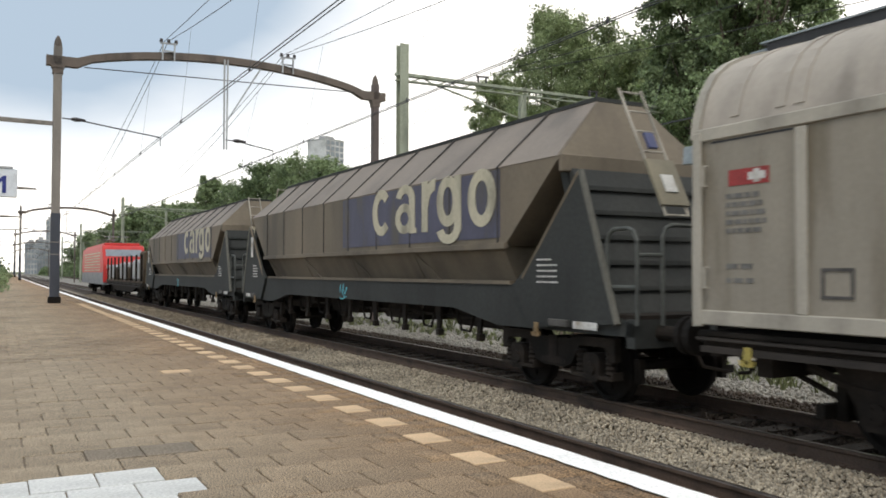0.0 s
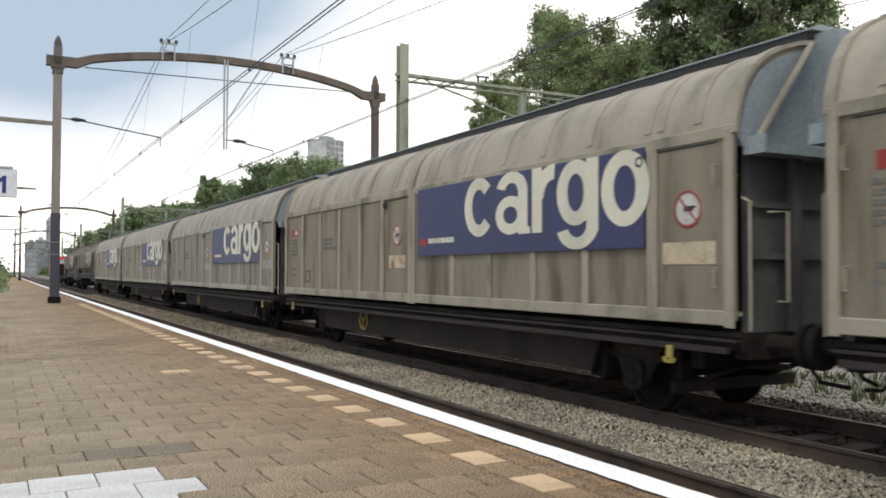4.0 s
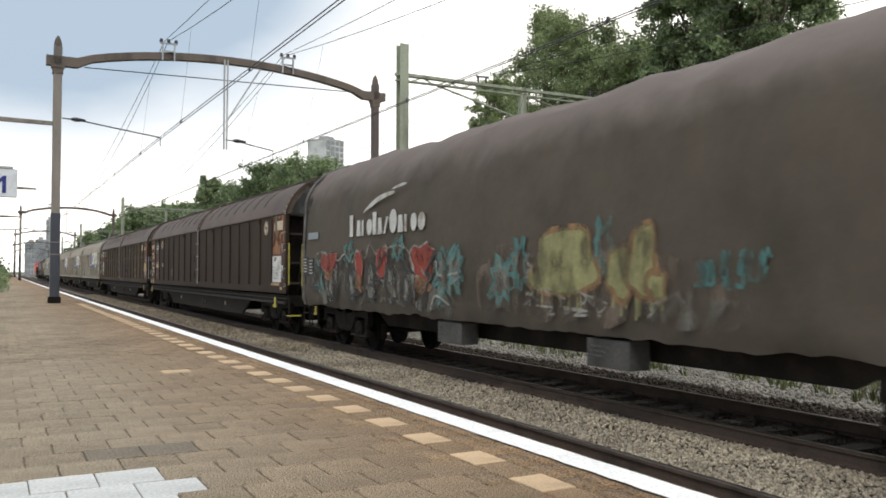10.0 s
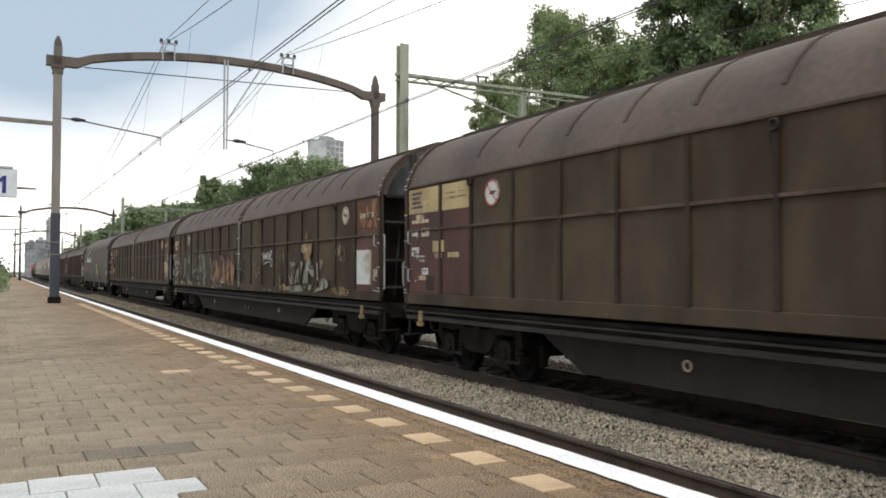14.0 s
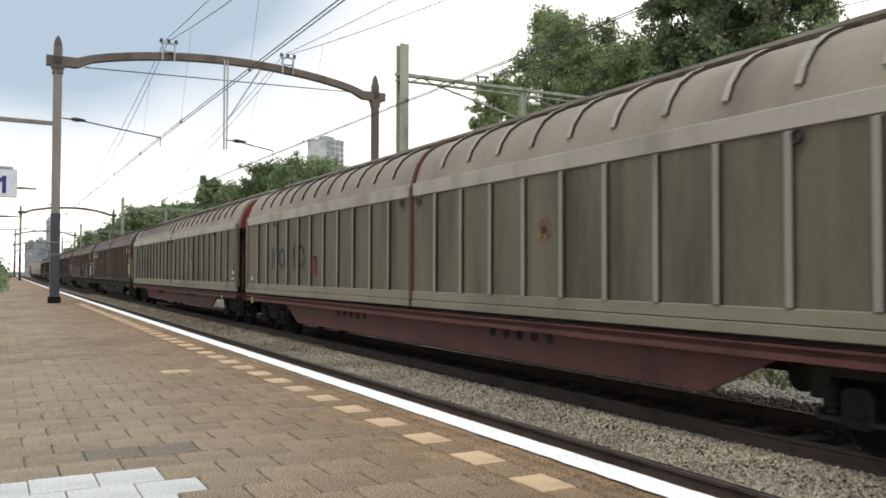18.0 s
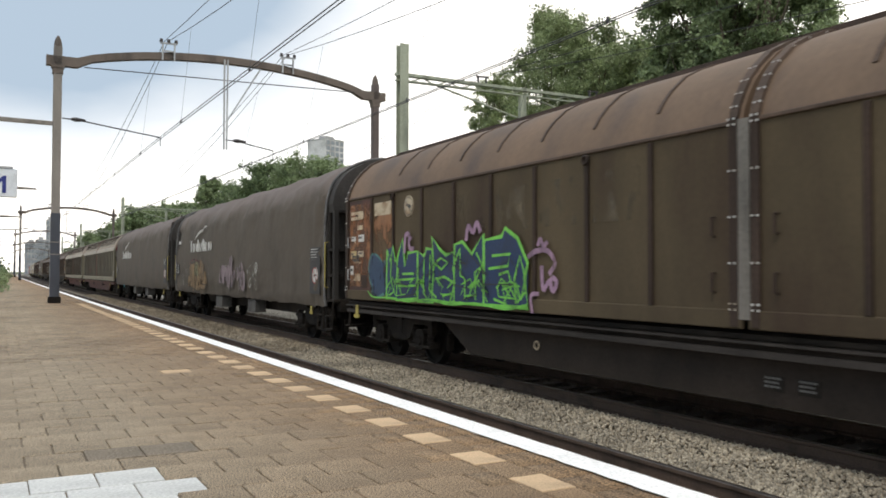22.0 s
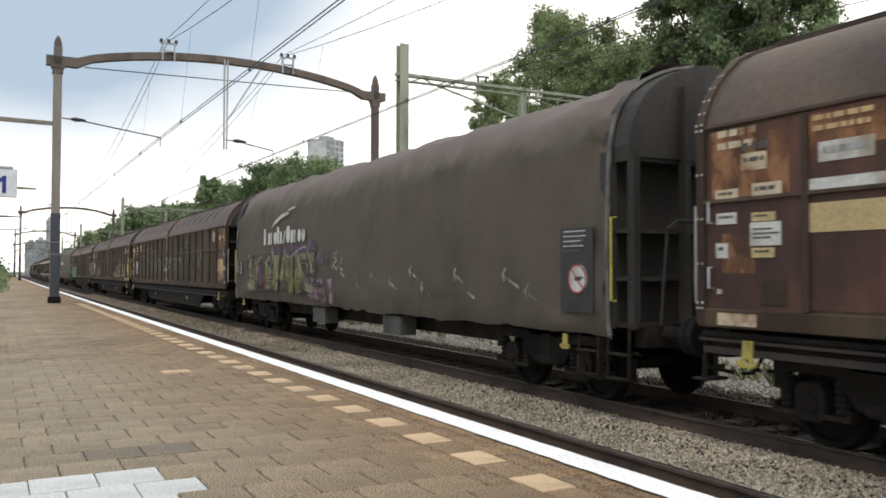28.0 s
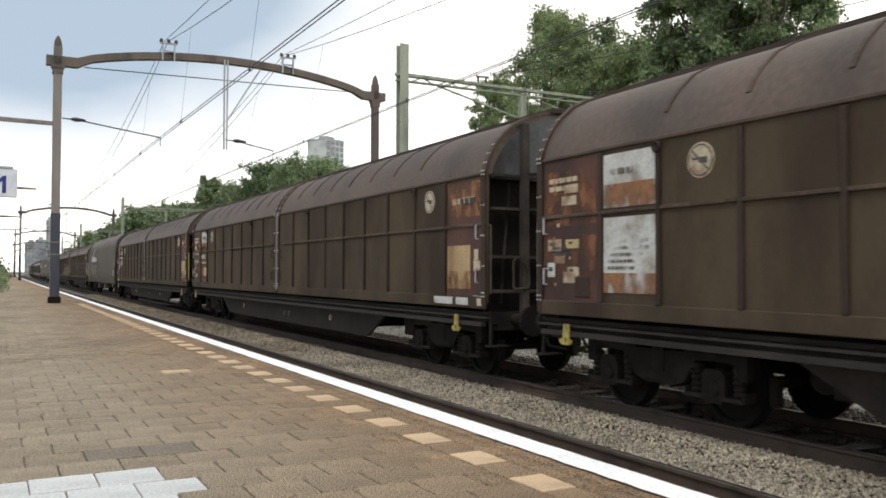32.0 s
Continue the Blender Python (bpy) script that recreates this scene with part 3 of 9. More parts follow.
def track(x, y0, y1, name, label, sleepers=True):
    t = tagged(new(name), label, "railway track", kind="structure")
    t.location.z = RAIL_Z
    stops = [y0, 12] + [12 + 15 * k for k in range(1, 31)] + [y1]

    def along(bm, sect):
        rows = [[bm.verts.new((px + bend(yy), yy, pz)) for px, pz in sect] for yy in stops]
        for a, b in zip(rows, rows[1:]):
            for i in range(len(sect)):
                bm.faces.new((a[i], b[i], b[(i + 1) % len(sect)], a[(i + 1) % len(sect)]))
        bm.faces.new(rows[0])
        bm.faces.new(rows[-1][::-1])

    for sx in (-0.7525, 0.7525):
        bm = bmesh.new()
        c = x + sx
        along(bm, [(c - .075, -.172), (c + .075, -.172), (c + .075, -.158), (c + .012, -.14), (c + .010, -.05), (c + .036, -.036), (c + .036, -.006),
                   (c - .036, -.006), (c - .036, -.036), (c - .010, -.05), (c - .012, -.14), (c - .075, -.158)])
        r = part("rail", bm, "rail", t)
        bm = bmesh.new()
        along(bm, [(c - .034, -.006), (c + .034, -.006), (c + .026, 0), (c - .026, 0)])
        part("rail_head", bm, "rail_head", r, "worn bright running surface")
    if sleepers:
        bm = bmesh.new()
        prism(bm, [(-1.25, -.20), (-1.25, -.36), (1.25, -.36), (1.25, -.20), (1.2, -.172), (.4, -.185), (-.4, -.185), (-1.2, -.172)], -.13, .13)
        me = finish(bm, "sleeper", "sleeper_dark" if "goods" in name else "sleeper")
        bmc = bmesh.new()
        for sx in (-.7525, .7525):
            for s in (-1, 1):
                box(bmc, sx + s * .10 - .03, sx + s * .10 + .03, -.05, .05, -.19, -.14)
        clip = finish(bmc, "rail_clip", "rail")
        for i in range(int(({"track_near": 70, "track_goods": 46, "track_far": 26}[name] + 6) / .6)):
            s = part("sleeper", me, "sleeper", t, loc=(x + bend(-6 + .6 * i), -6 + .6 * i, 0))
            part("rail_clip", clip, "rail", s)
    return t


track(NEAR_X, -60, 700, "track_near", "empty railway track beside the platform with rust-brown rails")
track(TRAIN_X, -60, 700, "track_goods", "railway track under the goods train with rust-brown rails")
track(17.0, -60, 700, "track_far", "rusty railway track beyond the goods line")


def platform():
    p = tagged(new("platform"), "station platform paved with sandy concrete pavers", "platform", kind="structure")
    bm = bmesh.new()
    sect = [(-5.9, -.44), (2.90, -.44), (2.90, .60), (2.93, .62), (2.93, PLAT_Z - .012), (2.90, PLAT_Z - .006), (2.5, PLAT_Z - .012), (-5.9, PLAT_Z - .012)]
    rows = [[bm.verts.new((x + (bend(y) if x > 0 else 0), y, z)) for x, z in sect] for y in [-20, 12] + [12 + 15 * k for k in range(1, 22)]]
    for a, b in zip(rows, rows[1:]):
        for i in range(8):
            bm.faces.new((a[i], b[i], b[(i + 1) % 8], a[(i + 1) % 8]))
    bm.faces.new(rows[0])
    bm.faces.new(rows[-1][::-1])
    part("platform_base", bm, "joint", p)
    # far paving as one sheet
    bm = bmesh.new()
    for k in range(20):
        a, b = 39.8 + 15 * k, 54.8 + 15 * k
        prism(bm, [(-5.9, a), (2.79 + bend(a), a), (2.79 + bend(b), b), (-5.9, b)], PLAT_Z - .011, PLAT_Z, "z")
    part("far_paving", bm, "paver_far", p)
    bm = bmesh.new()
    box(bm, 2.80, 2.94, 0, 1.985, PLAT_Z - .2, PLAT_Z + .002)
    stone = finish(bm, "edge_stone", "edge", bevel=.008)
    for i in range(-5, 45):
        part("edge_stone", stone, "edge", p, loc=(bend(2.0 * i), 2.0 * i, 0))
    bm = bmesh.new()
    for k in range(16):
        a, b = 90 + 15 * k, 105 + 15 * k
        prism(bm, [(2.80 + bend(a), a), (2.94 + bend(a), a), (2.94 + bend(b), b), (2.80 + bend(b), b)], PLAT_Z - .2, PLAT_Z + .002, "z")
    part("far_edge", bm, "edge", p)
    bm = bmesh.new()
    rng = random.Random(7)
    y = -10.0
    xa, xb = 2.742, 2.938
    while y < 330:
        step = .12 if y < 14 else 1.0 if y < 60 else 10
        v = [bm.verts.new(c) for c in ((xa, y, PLAT_Z + .006), (xb, y, PLAT_Z + .006))]
        xa, xb = 2.742 + rng.uniform(-.006, .006) + bend(y + step), 2.938 + rng.uniform(-.003, .003) + bend(y + step)
        v += [bm.verts.new(c) for c in ((xb, y + step, PLAT_Z + .006), (xa, y + step, PLAT_Z + .006))]
        bm.faces.new(v)
        y += step
    bmesh.ops.remove_doubles(bm, verts=bm.verts, dist=.0005)
    part("white_line", bm, "white_line", p, "white painted safety line along the edge")
    return p


PLATFORM = platform()


# ---- catenary: portals, masts and wires ----
def portal(y):
    g = thing("catenary_portal", "arched brown steel portal over two tracks with white-grey masts", "catenary portal", "catenary portals", (0, y, 0))
    xl, xr, zb = 1.70, 13.13, 8.64
    # masts, each tapering to a rounded tip
    for x, foot, low, name in ((xl, PLAT_Z, "mast_dark", "platform_mast"), (xr, -.35, "mast_red", "far_mast")):
        bm = bmesh.new()
        prism(bm, [(x - .13, -.13), (x + .13, -.13), (x + .13, .13), (x - .13, .13)], foot, 9.25, "z")
        m = part(name, bm, "mast_grey" if name == "platform_mast" else "mast_red", g, bevel=.02)
        bm = bmesh.new()
        for k, (r0, r1) in enumerate(((.13, .12), (.12, .09), (.09, .03))):
            rod(bm, (x, 0, 9.25 + .12 * k), (x, 0, 9.37 + .12 * k), r0, 10, r1)
        part("mast_tip", bm, "mast_brown", m, "rounded mast tip")
        bm = bmesh.new()
        box(bm, x - .2, x + .2, -.17, .17, zb - .12, zb - .02)
        box(bm, x - .16, x + .16, -.15, .15, zb - .3, zb - .12)
        part("beam_seat", bm, "mast_brown", m)
        if name == "platform_mast":
            boxes("mast_sleeve", low, m, [(x - .145, x + .145, -.145, .145, foot, 3.72)], "blue-black painted lower mast", .01)
            boxes("foot_cover", "black", m, [(x - .19, x + .19, -.19, .19, foot, foot + .22)], "black foot cover", .02)
            for z in (2.35, 2.75):
                boxes("mast_band", "mast_grey", m, [(x - .15, x + .15, -.15, .15, z, z + .03)])
    # arched beam
    bm = bmesh.new()
    n = 26
    top, bot = [], []
    for i in range(n + 1):
        u = i / n
        x = xl - .35 + (xr + .4 - xl + .35) * u
        w = max(0.0, min(1.0, (u - .08) / .84))
        arch = .67 * (math.sin(math.pi * w) ** .7 if 0 < w < 1 else 0)
        depth = .30 if w in (0.0, 1.0) else .25
        top.append((x, zb + .28 + arch))
        bot.append((x, zb + .28 + arch - depth - (.02 if w in (0.0, 1.0) else 0)))
    for k in range(n):
        prism(bm, [bot[k], bot[k + 1], top[k + 1], top[k]], -.13, .13)
    bmesh.ops.remove_doubles(bm, verts=bm.verts, dist=.0005)
    part("arched_beam", bm, "mast_brown", g, "dark brown arched beam")
    bm = bmesh.new()
    rod(bm, (2.5, -.14, zb - .02), (12.2, -.14, zb + .17), .018, 6)
    part("tie_rod", bm, "wire", g)
    # insulator frames on the beam
    for x, z in ((5.2, 9.50), (9.5, 9.54)):
        bm = bmesh.new()
        for s in (-.2, .2):
            box(bm, x + s - .025, x + s + .025, -.2, -.14, z - .32, z + .30)
        box(bm, x - .28, x + .28, -.2, -.14, z + .25, z + .30)
        box(bm, x - .2, x + .2, -.2, -.14, z - .02, z + .03)
        f = part("insulator_frame", bm, "galv", g, "grey steel insulator frame")
        for s in (-.25, 0, .25):
            bm = bmesh.new()
            rod(bm, (x + s, -.17, z + .30), (x + s, -.17, z + .42), .065, 8, .05)
            part("insulator", bm, "insulator", f)
    # hanging tube between the tracks, with a steady arm, and the arm on the platform mast
    bm = bmesh.new()
    rod(bm, (7.14, -.2, 9.45), (7.14, -.2, 6.2), .035, 8)
    rod(bm, (7.26, -.2, 9.45), (7.24, -.2, 6.2), .03, 8)
    part("drop_tube", bm, "galv", g, "grey steel drop tube")
    for xa, xb, za, zt in ((1.84, 4.95, 6.85, 6.45), (7.2, 8.95, 6.55, 6.28)):
        bm = bmesh.new()
        bent(bm, [(xa, -.2, za), (xa + .45, -.2, za - .02), ((xa + xb) / 2, -.2, (za + zt) / 2 + .02), (xb, -.2, zt)], .022)
        rod(bm, (xb, -.2, zt), (xb, -.2, zt - .3), .015, 6)
        a = part("steady_arm", bm, "wire", g)
        bm = bmesh.new()
        rod(bm, (xa + .28, -.2, za - .01), (xa + .42, -.2, za - .014), .05, 8, .075)
        rod(bm, (xa + .42, -.2, za - .014), (xa + .72, -.2, za - .02), .075, 8, .035)
        part("insulator", bm, "insulator", a)
    bm = bmesh.new()
    rod(bm, (8.45, -.2, 9.25), (7.25, -.2, 7.25), .03, 6)
    part("drop_tube_brace", bm, "galv", g)
    # platform lamp on the mast
    bm = bmesh.new()
    prism(bm, [(-.95, 6.72), (-.75, 6.64), (1.56, 6.62), (1.56, 6.74), (-.2, 6.76)], -.09, .09)
    la = part("lamp_arm", bm, "mast_grey", g, "grey platform lamp on an arm")
    bm = bmesh.new()
    prism(bm, [(-.9, 6.70), (-.75, 6.60), (-.05, 6.60), (-.05, 6.66)], -.11, .11)
    part("lamp_glass", bm, "sign_white", la)
    # green portal post and lattice beam over the tracks beyond
    gx = 14.33
    bm = bmesh.new()
    box(bm, gx - .19, gx + .19, -.19, -.165, -.35, 11.0)
    box(bm, gx - .19, gx + .19, .165, .19, -.35, 11.0)
    box(bm, gx - .03, gx + .03, -.165, .165, -.35, 11.0)
    post = part("green_post", bm, "mast_green", g, "pale green steel post")
    bm = bmesh.new()
    box(bm, gx - .3, gx + 14, -.12, .12, 9.72, 9.84)
    box(bm, gx - .3, gx + 14, -.10, .10, 9.50, 9.56)
    beam = part("green_beam", bm, "mast_green", g, "pale green lattice beam")
    for k in range(11):
        bm = bmesh.new()
        rod(bm, (gx + .3 + 1.2 * k, 0, 9.5), (gx + .9 + 1.2 * k, 0, 9.75), .03, 5)
        rod(bm, (gx + .9 + 1.2 * k, 0, 9.75), (gx + 1.5 + 1.2 * k, 0, 9.5), .03, 5)
        part("lattice_bar", bm, "mast_green", beam)
    for xa, za, xb, zb2 in ((gx + 1.6, 9.5, gx + 5.7, 8.5), (gx + 6.2, 9.5, gx + 10.0, 8.6)):
        bm = bmesh.new()
        rod(bm, (xa, 0, za), (xb, 0, zb2), .04, 6)
        part("brace", bm, "mast_green", beam)
    bm = bmesh.new()
    box(bm, gx + 5.65, gx + 5.95, -.1, .1, 7.4, 9.5)
    part("hanger", bm, "mast_green", beam)
    for xx in (gx + 3.75, gx + 9.7):
        bm = bmesh.new()
        box(bm, xx - .22, xx - .17, -.05, .05, 9.84, 10.1)
        box(bm, xx + .17, xx + .22, -.05, .05, 9.84, 10.1)
        box(bm, xx - .3, xx + .3, -.05, .05, 10.1, 10.15)
        part("insulator_frame", bm, "insulator", beam)
    return g


PORTALS = (30.04, 109.0, 174.0, 241.0, 310.0)
first_portal = portal(PORTALS[0])
for yy in PORTALS[1:]:
    further = copy_thing(first_portal, pose(.59 + bend(yy), yy, 0))
    further.scale.x = .892          # the next portals are a little narrower


def catenary(xs, xm, zc, zm, lead=0.0):
    """Twin contact wires that zigzag from portal to portal, the sagging carrier with its droppers, and a feeder."""
    w = thing("overhead_wire", "pair of copper contact wires with carrier, feeder and droppers", "overhead wire", "overhead wires")
    stops = (-46.0,) + PORTALS
    for s in (-.045, .045):
        bm = bmesh.new()
        bent(bm, [(x + s + bend(y), y, zc) for x, y in zip(xs, stops)], .012, 5)
        part("contact_wire", bm, "wire", w)
    for k, (a, b) in enumerate(zip(stops, stops[1:])):
        for sag, dx, name in (((2.6, 0.0, "carrier_wire"), (1.5, -.12, "feeder_wire")) if k == 0 else ((3.3, 0.0, "carrier_wire"), (2.7, -.12, "feeder_wire"))):
            pts = [(xm + dx + bend(a + (b - a) * i / 20) + (lead * (1 - i / 20) if k == 0 else 0), a + (b - a) * i / 20, zm - sag * 4 * (i / 20) * (1 - i / 20)) for i in range(21)]
            bm = bmesh.new()
            bent(bm, pts, .011, 5)
            part(name, bm, "wire", w)
            if name == "carrier_wire":
                for i in range(1, 20, 2):
                    u = i / 20
                    foot = (xs[k] + (xs[k + 1] - xs[k]) * u + bend(pts[i][1]), pts[i][1], zc)
                    bm = bmesh.new()
                    rod(bm, pts[i], foot, .005, 4)
                    dr = part("dropper", bm, "wire", w)
                    bm = bmesh.new()
                    rod(bm, (foot[0], foot[1], zc - .03), (foot[0], foot[1], zc + .08), .035, 6, .02)
                    part("clamp", bm, "wire", dr)
    return w


catenary((5.67, 4.91, 4.45, 4.95, 4.45, 4.9), 5.2, 6.42, 9.9, .6)
catenary((10.05, 8.83, 8.1, 8.6, 8.1, 8.6), 9.5, 6.10, 9.95, 1.3)
catenary((17.3, 16.8, 17.3, 16.8, 17.3, 16.8), 18.0, 6.1, 10.1)


# ---- trees ----
def crown_mesh(seed, h, r, leaves, size, material, low=0.22, lumps=120):
    """Leaves gathered in sprays at the ends of many twigs, thinning outwards, with gaps and an uneven outline."""
    rng = np.random.default_rng(seed)
    th = rng.uniform(0, 2 * np.pi, lumps)
    zz = low + (1 - low) * rng.uniform(0, 1, lumps) ** .85
    prof = np.sqrt(np.clip(1 - ((zz - .56) / .47) ** 2, .04, 1)) * (1 + .18 * np.sin(3 * th + seed) * np.cos(5 * zz + seed))
    rr = r * prof * rng.uniform(.1, 1.0, lumps) ** .6
    c = np.stack([rr * np.cos(th), rr * np.sin(th), zz * h], 1)
    cs = rng.uniform(.10, .24, lumps) * r
    weight = cs ** 2
    which = rng.choice(lumps, leaves, p=weight / weight.sum())
    d = rng.normal(0, .52, size=(leaves, 3))
    # small twigs inside each spray break its round shape
    tw = rng.normal(0, .50, size=(lumps, 9, 3))
    p = c[which] + (tw[which, rng.integers(0, 9, leaves)] * 1.5 + d * .62) * cs[which][:, None] * np.array([1, 1, .8])
    u = rng.normal(size=(leaves, 3))
    u /= np.linalg.norm(u, axis=1)[:, None]
    v = np.cross(u, rng.normal(size=(leaves, 3)))
    v /= np.linalg.norm(v, axis=1)[:, None]
    s = size * rng.uniform(.6, 1.3, leaves)[:, None]
    q = np.stack([p - u * s, p + v * s * .55, p + u * s, p - v * s * .55], 1).reshape(-1, 3)
    return mesh_np("crown", q, np.arange(leaves * 4).reshape(-1, 4), material), c


def tree(name, label, loc, h, r, seed, leaves, size, material):
    t = thing(name, label, "tree", "trees along the railway", loc)
    me, c = crown_mesh(seed, h, r, int(leaves * 1.6), size * .80, material)
    bm = bmesh.new()
    rng = random.Random(seed)
    k = h * .016
    pts = [Vector((rng.uniform(-.2, .2) * i, rng.uniform(-.2, .2) * i, h * .8 * i / 6)) for i in range(7)]
    for i in range(6):
        rod(bm, pts[i], pts[i + 1], k * (1 - i / 7), 9, k * (1 - (i + 1) / 7))
    tr = part("trunk", bm, "bark", t)
    for i in range(0, len(c), 5):
        base = pts[min(5, max(1, int(c[i][2] / (h * .8) * 6 * .7)))]
        bm = bmesh.new()
        midp = (base + Vector(c[i])) / 2 + Vector((0, 0, -.3))
        rod(bm, base, midp, k * .3, 5, k * .2)
        rod(bm, midp, Vector(c[i]), k * .2, 5, k * .06)
        part("limb", bm, "bark", tr)
    part("crown", me, material, t)
    return t


def bush_row(name, label, x0, x1, y0, y1, h, n, leaves, size, material, seed):
    rng = np.random.default_rng(seed)
    cx, cy = rng.uniform(x0, x1, n), rng.uniform(y0, y1, n)
    ch = h * rng.uniform(.55, 1.0, n)
    which = rng.integers(0, n, leaves)
    d = rng.normal(size=(leaves, 3))
    d /= np.linalg.norm(d, axis=1)[:, None]
    rad = rng.uniform(.4, 1, leaves) ** .5
    p = np.stack([cx[which] + d[:, 0] * rad * h * .55, cy[which] + d[:, 1] * rad * h * .7, np.abs(d[:, 2]) * rad * ch[which] + rng.uniform(0, .3, leaves)], 1)
    u = rng.normal(size=(leaves, 3))
    u /= np.linalg.norm(u, axis=1)[:, None]
    v = np.cross(u, rng.normal(size=(leaves, 3)))
    v /= np.linalg.norm(v, axis=1)[:, None]
    s = size * rng.uniform(.6, 1.3, leaves)[:, None]
    q = np.stack([p - u * s, p + v * s * .6, p + u * s, p - v * s * .6], 1).reshape(-1, 3)
    return tagged(new(name, mesh_np(name, q, np.arange(leaves * 4).reshape(-1, 4), material)), label, "bushes", kind="stuff")


TREE_SPOTS = (
    # x, y, height, radius, leaves, leaf size, leaf
    (34.0, 46.4, 19.8, 3.7, 50000, .115, "leaf_a"), (36.0, 57.0, 17.6, 2.7, 30000, .12, "leaf_a"), (34.0, 42.2, 17.9, 3.2, 36000, .115, "leaf_a"), (34.0, 38.2, 15.9, 3.0, 34000, .115, "leaf_a"),
    (31.0, 30.4, 18.6, 2.7, 34000, .125, "leaf_b"), (31.0, 28.0, 23.0, 4.2, 44000, .125, "leaf_b"), (31.0, 25.9, 21.0, 2.7, 36000, .125, "leaf_b"), (38.5, 40.0, 16.3, 4.2, 26000, .14, "leaf_b"),
    (38.0, 31.8, 20.5, 3.4, 26000, .14, "leaf_b"), (34.0, 21.6, 12.0, 2.2, 12000, .12, "leaf_b"),
    (34.0, 87.0, 13.6, 3.8, 18000, .20, "leaf_b"), (35.0, 95.0, 15.5, 4.3, 18000, .20, "leaf_b"), (34.0, 103.0, 16.3, 4.2, 18000, .21, "leaf_b"),
    (33.0, 112.0, 16.5, 4.4, 16000, .22, "leaf_c"), (35.0, 122.0, 15.4, 4.8, 16000, .23, "leaf_b"), (34.0, 134.0, 15.6, 4.9, 14000, .24, "leaf_c"),
    (33.0, 148.0, 18.2, 3.3, 14000, .26, "leaf_b"), (34.0, 160.0, 14.2, 4.0, 14000, .26, "leaf_b"))
for k, (x, y, h, r, n, s, leaf) in enumerate(TREE_SPOTS):
    tree("tree", "tall leafy green tree behind the railway" if leaf != "leaf_b" else "dense dark green tree behind the railway", (x, y, -.3), h, r, 100 + k, n, s, leaf)
far_a = tree("tree", "distant green tree beside the railway", (36.0, 172.0, -.3), 15.5, 5.4, 140, 8000, .40, "leaf_c")
far_b = tree("tree", "distant green tree beside the railway", (35.0, 184.0, -.3), 16.3, 5.6, 141, 8000, .40, "leaf_b")
for k, y in enumerate((197, 210, 224, 238, 255, 272, 292, 315, 340, 368, 400, 436)):
    h = (1.0, 1.14, 1.11, 1.14, 1.03, 1.06, 1.0, 1.04, 1.0, 1.05, 1.0, .85)[k]
    c = copy_thing(far_a if k % 2 else far_b, pose(35 + 3 * math.sin(k * 2.1), y, -.3, 0, 0, 70 * k))
    c.scale = (h * 1.05, h * 1.05, h)
bush_row("trackside_bushes", "dense green bushes along the railway fence", 24, 31, 15, 180, 4.0, 120, 40000, .22, "leaf_b", 5)
bush_row("trackside_bushes", "dense green bushes along the railway fence", 22, 30, 180, 500, 5.0, 90, 16000, .5, "leaf_c", 6)
bush_row("platform_hedge", "low green hedge at the back of the platform", -3.0, .1, 44, 75, 1.5, 30, 9000, .07, "leaf_b", 9)
bush_row("platform_hedge", "low green hedge at the back of the platform", -3.0, .2, 75, 200, 2.4, 60, 9000, .16, "leaf_c", 10)
for ob in bpy.data.objects:
    if ob.name.startswith("platform_hedge"):
        ob.location.z = PLAT_Z

# ---- far buildings ----
def tower(name, label, x, y, w, d, h, floors, cols, wall, z0=0.0, turn=0.0):
    t = thing(name, label, "building", "", (x, y, z0))
    t.rotation_euler.z = radians(turn)
    boxes("wall", wall, t, [(-w / 2, w / 2, -d / 2, d / 2, 0, h)])
    boxes("roof", "far_wall", t, [(-w / 2 - .2, w / 2 + .2, -d / 2 - .2, d / 2 + .2, h, h + .5), (-w * .2, w * .25, -d * .2, d * .2, h + .5, h + 2.4)])
    fh = h / floors
    bm = bmesh.new()
    box(bm, -w / cols * .36, w / cols * .36, -.12, .05, -fh * .36, fh * .36)
    pane = finish(bm, "window", "tower_glass")
    for i in range(floors):
        for j in range(cols):
            part("window", pane, "tower_glass", t, loc=(-w / 2 + w / cols * (j + .5), -d / 2, fh * (i + .5)))
    return t


tower("apartment_tower", "distant pale apartment tower with grey-blue windows", 139.8, 379, 12.3, 12.3, 65, 24, 4, "tower_white", turn=25)
tower("office_block", "distant pale office block at the end of the line", 18.5, 560, 6.5, 10, 18.6, 6, 4, "far_wall")
tower("office_block", "distant grey office block at the end of the line", 24.5, 575, 5.5, 10, 21, 7, 3, "concrete")
tower("apartment_tower", "distant slim grey tower at the end of the line", 29.3, 580, 3.2, 5, 34, 11, 2, "far_wall")


# ---- platform furniture ----
def platform_sign():
    s = thing("platform_sign", "white platform number sign with a dark blue numeral", "sign", "", (.02, 16.4, 0))
    bm = bmesh.new()
    rod(bm, (-.9, .1, PLAT_Z), (-.9, .1, 4.1), .05, 10)
    part("post", bm, "galv", s)
    boxes("arm", "galv", s, [(-.9, -.3, .06, .12, 3.60, 3.68)])
    boxes("sign_board", "sign_white", s, [(-.45, .29, -.05, .05, 3.10, 3.60)], bevel=.015)
    boxes("top_strip", "galv", s, [(-.45, .22, -.06, .06, 3.605, 3.64)])
    bm = bmesh.new()
    prism(bm, [(.055, 3.17), (.115, 3.17), (.115, 3.47), (.07, 3.47), (-.01, 3.40), (-.01, 3.33), (.055, 3.38)], -.062, -.05)
    part("numeral", bm, "sign_blue", s, "dark blue number 1")
    return s


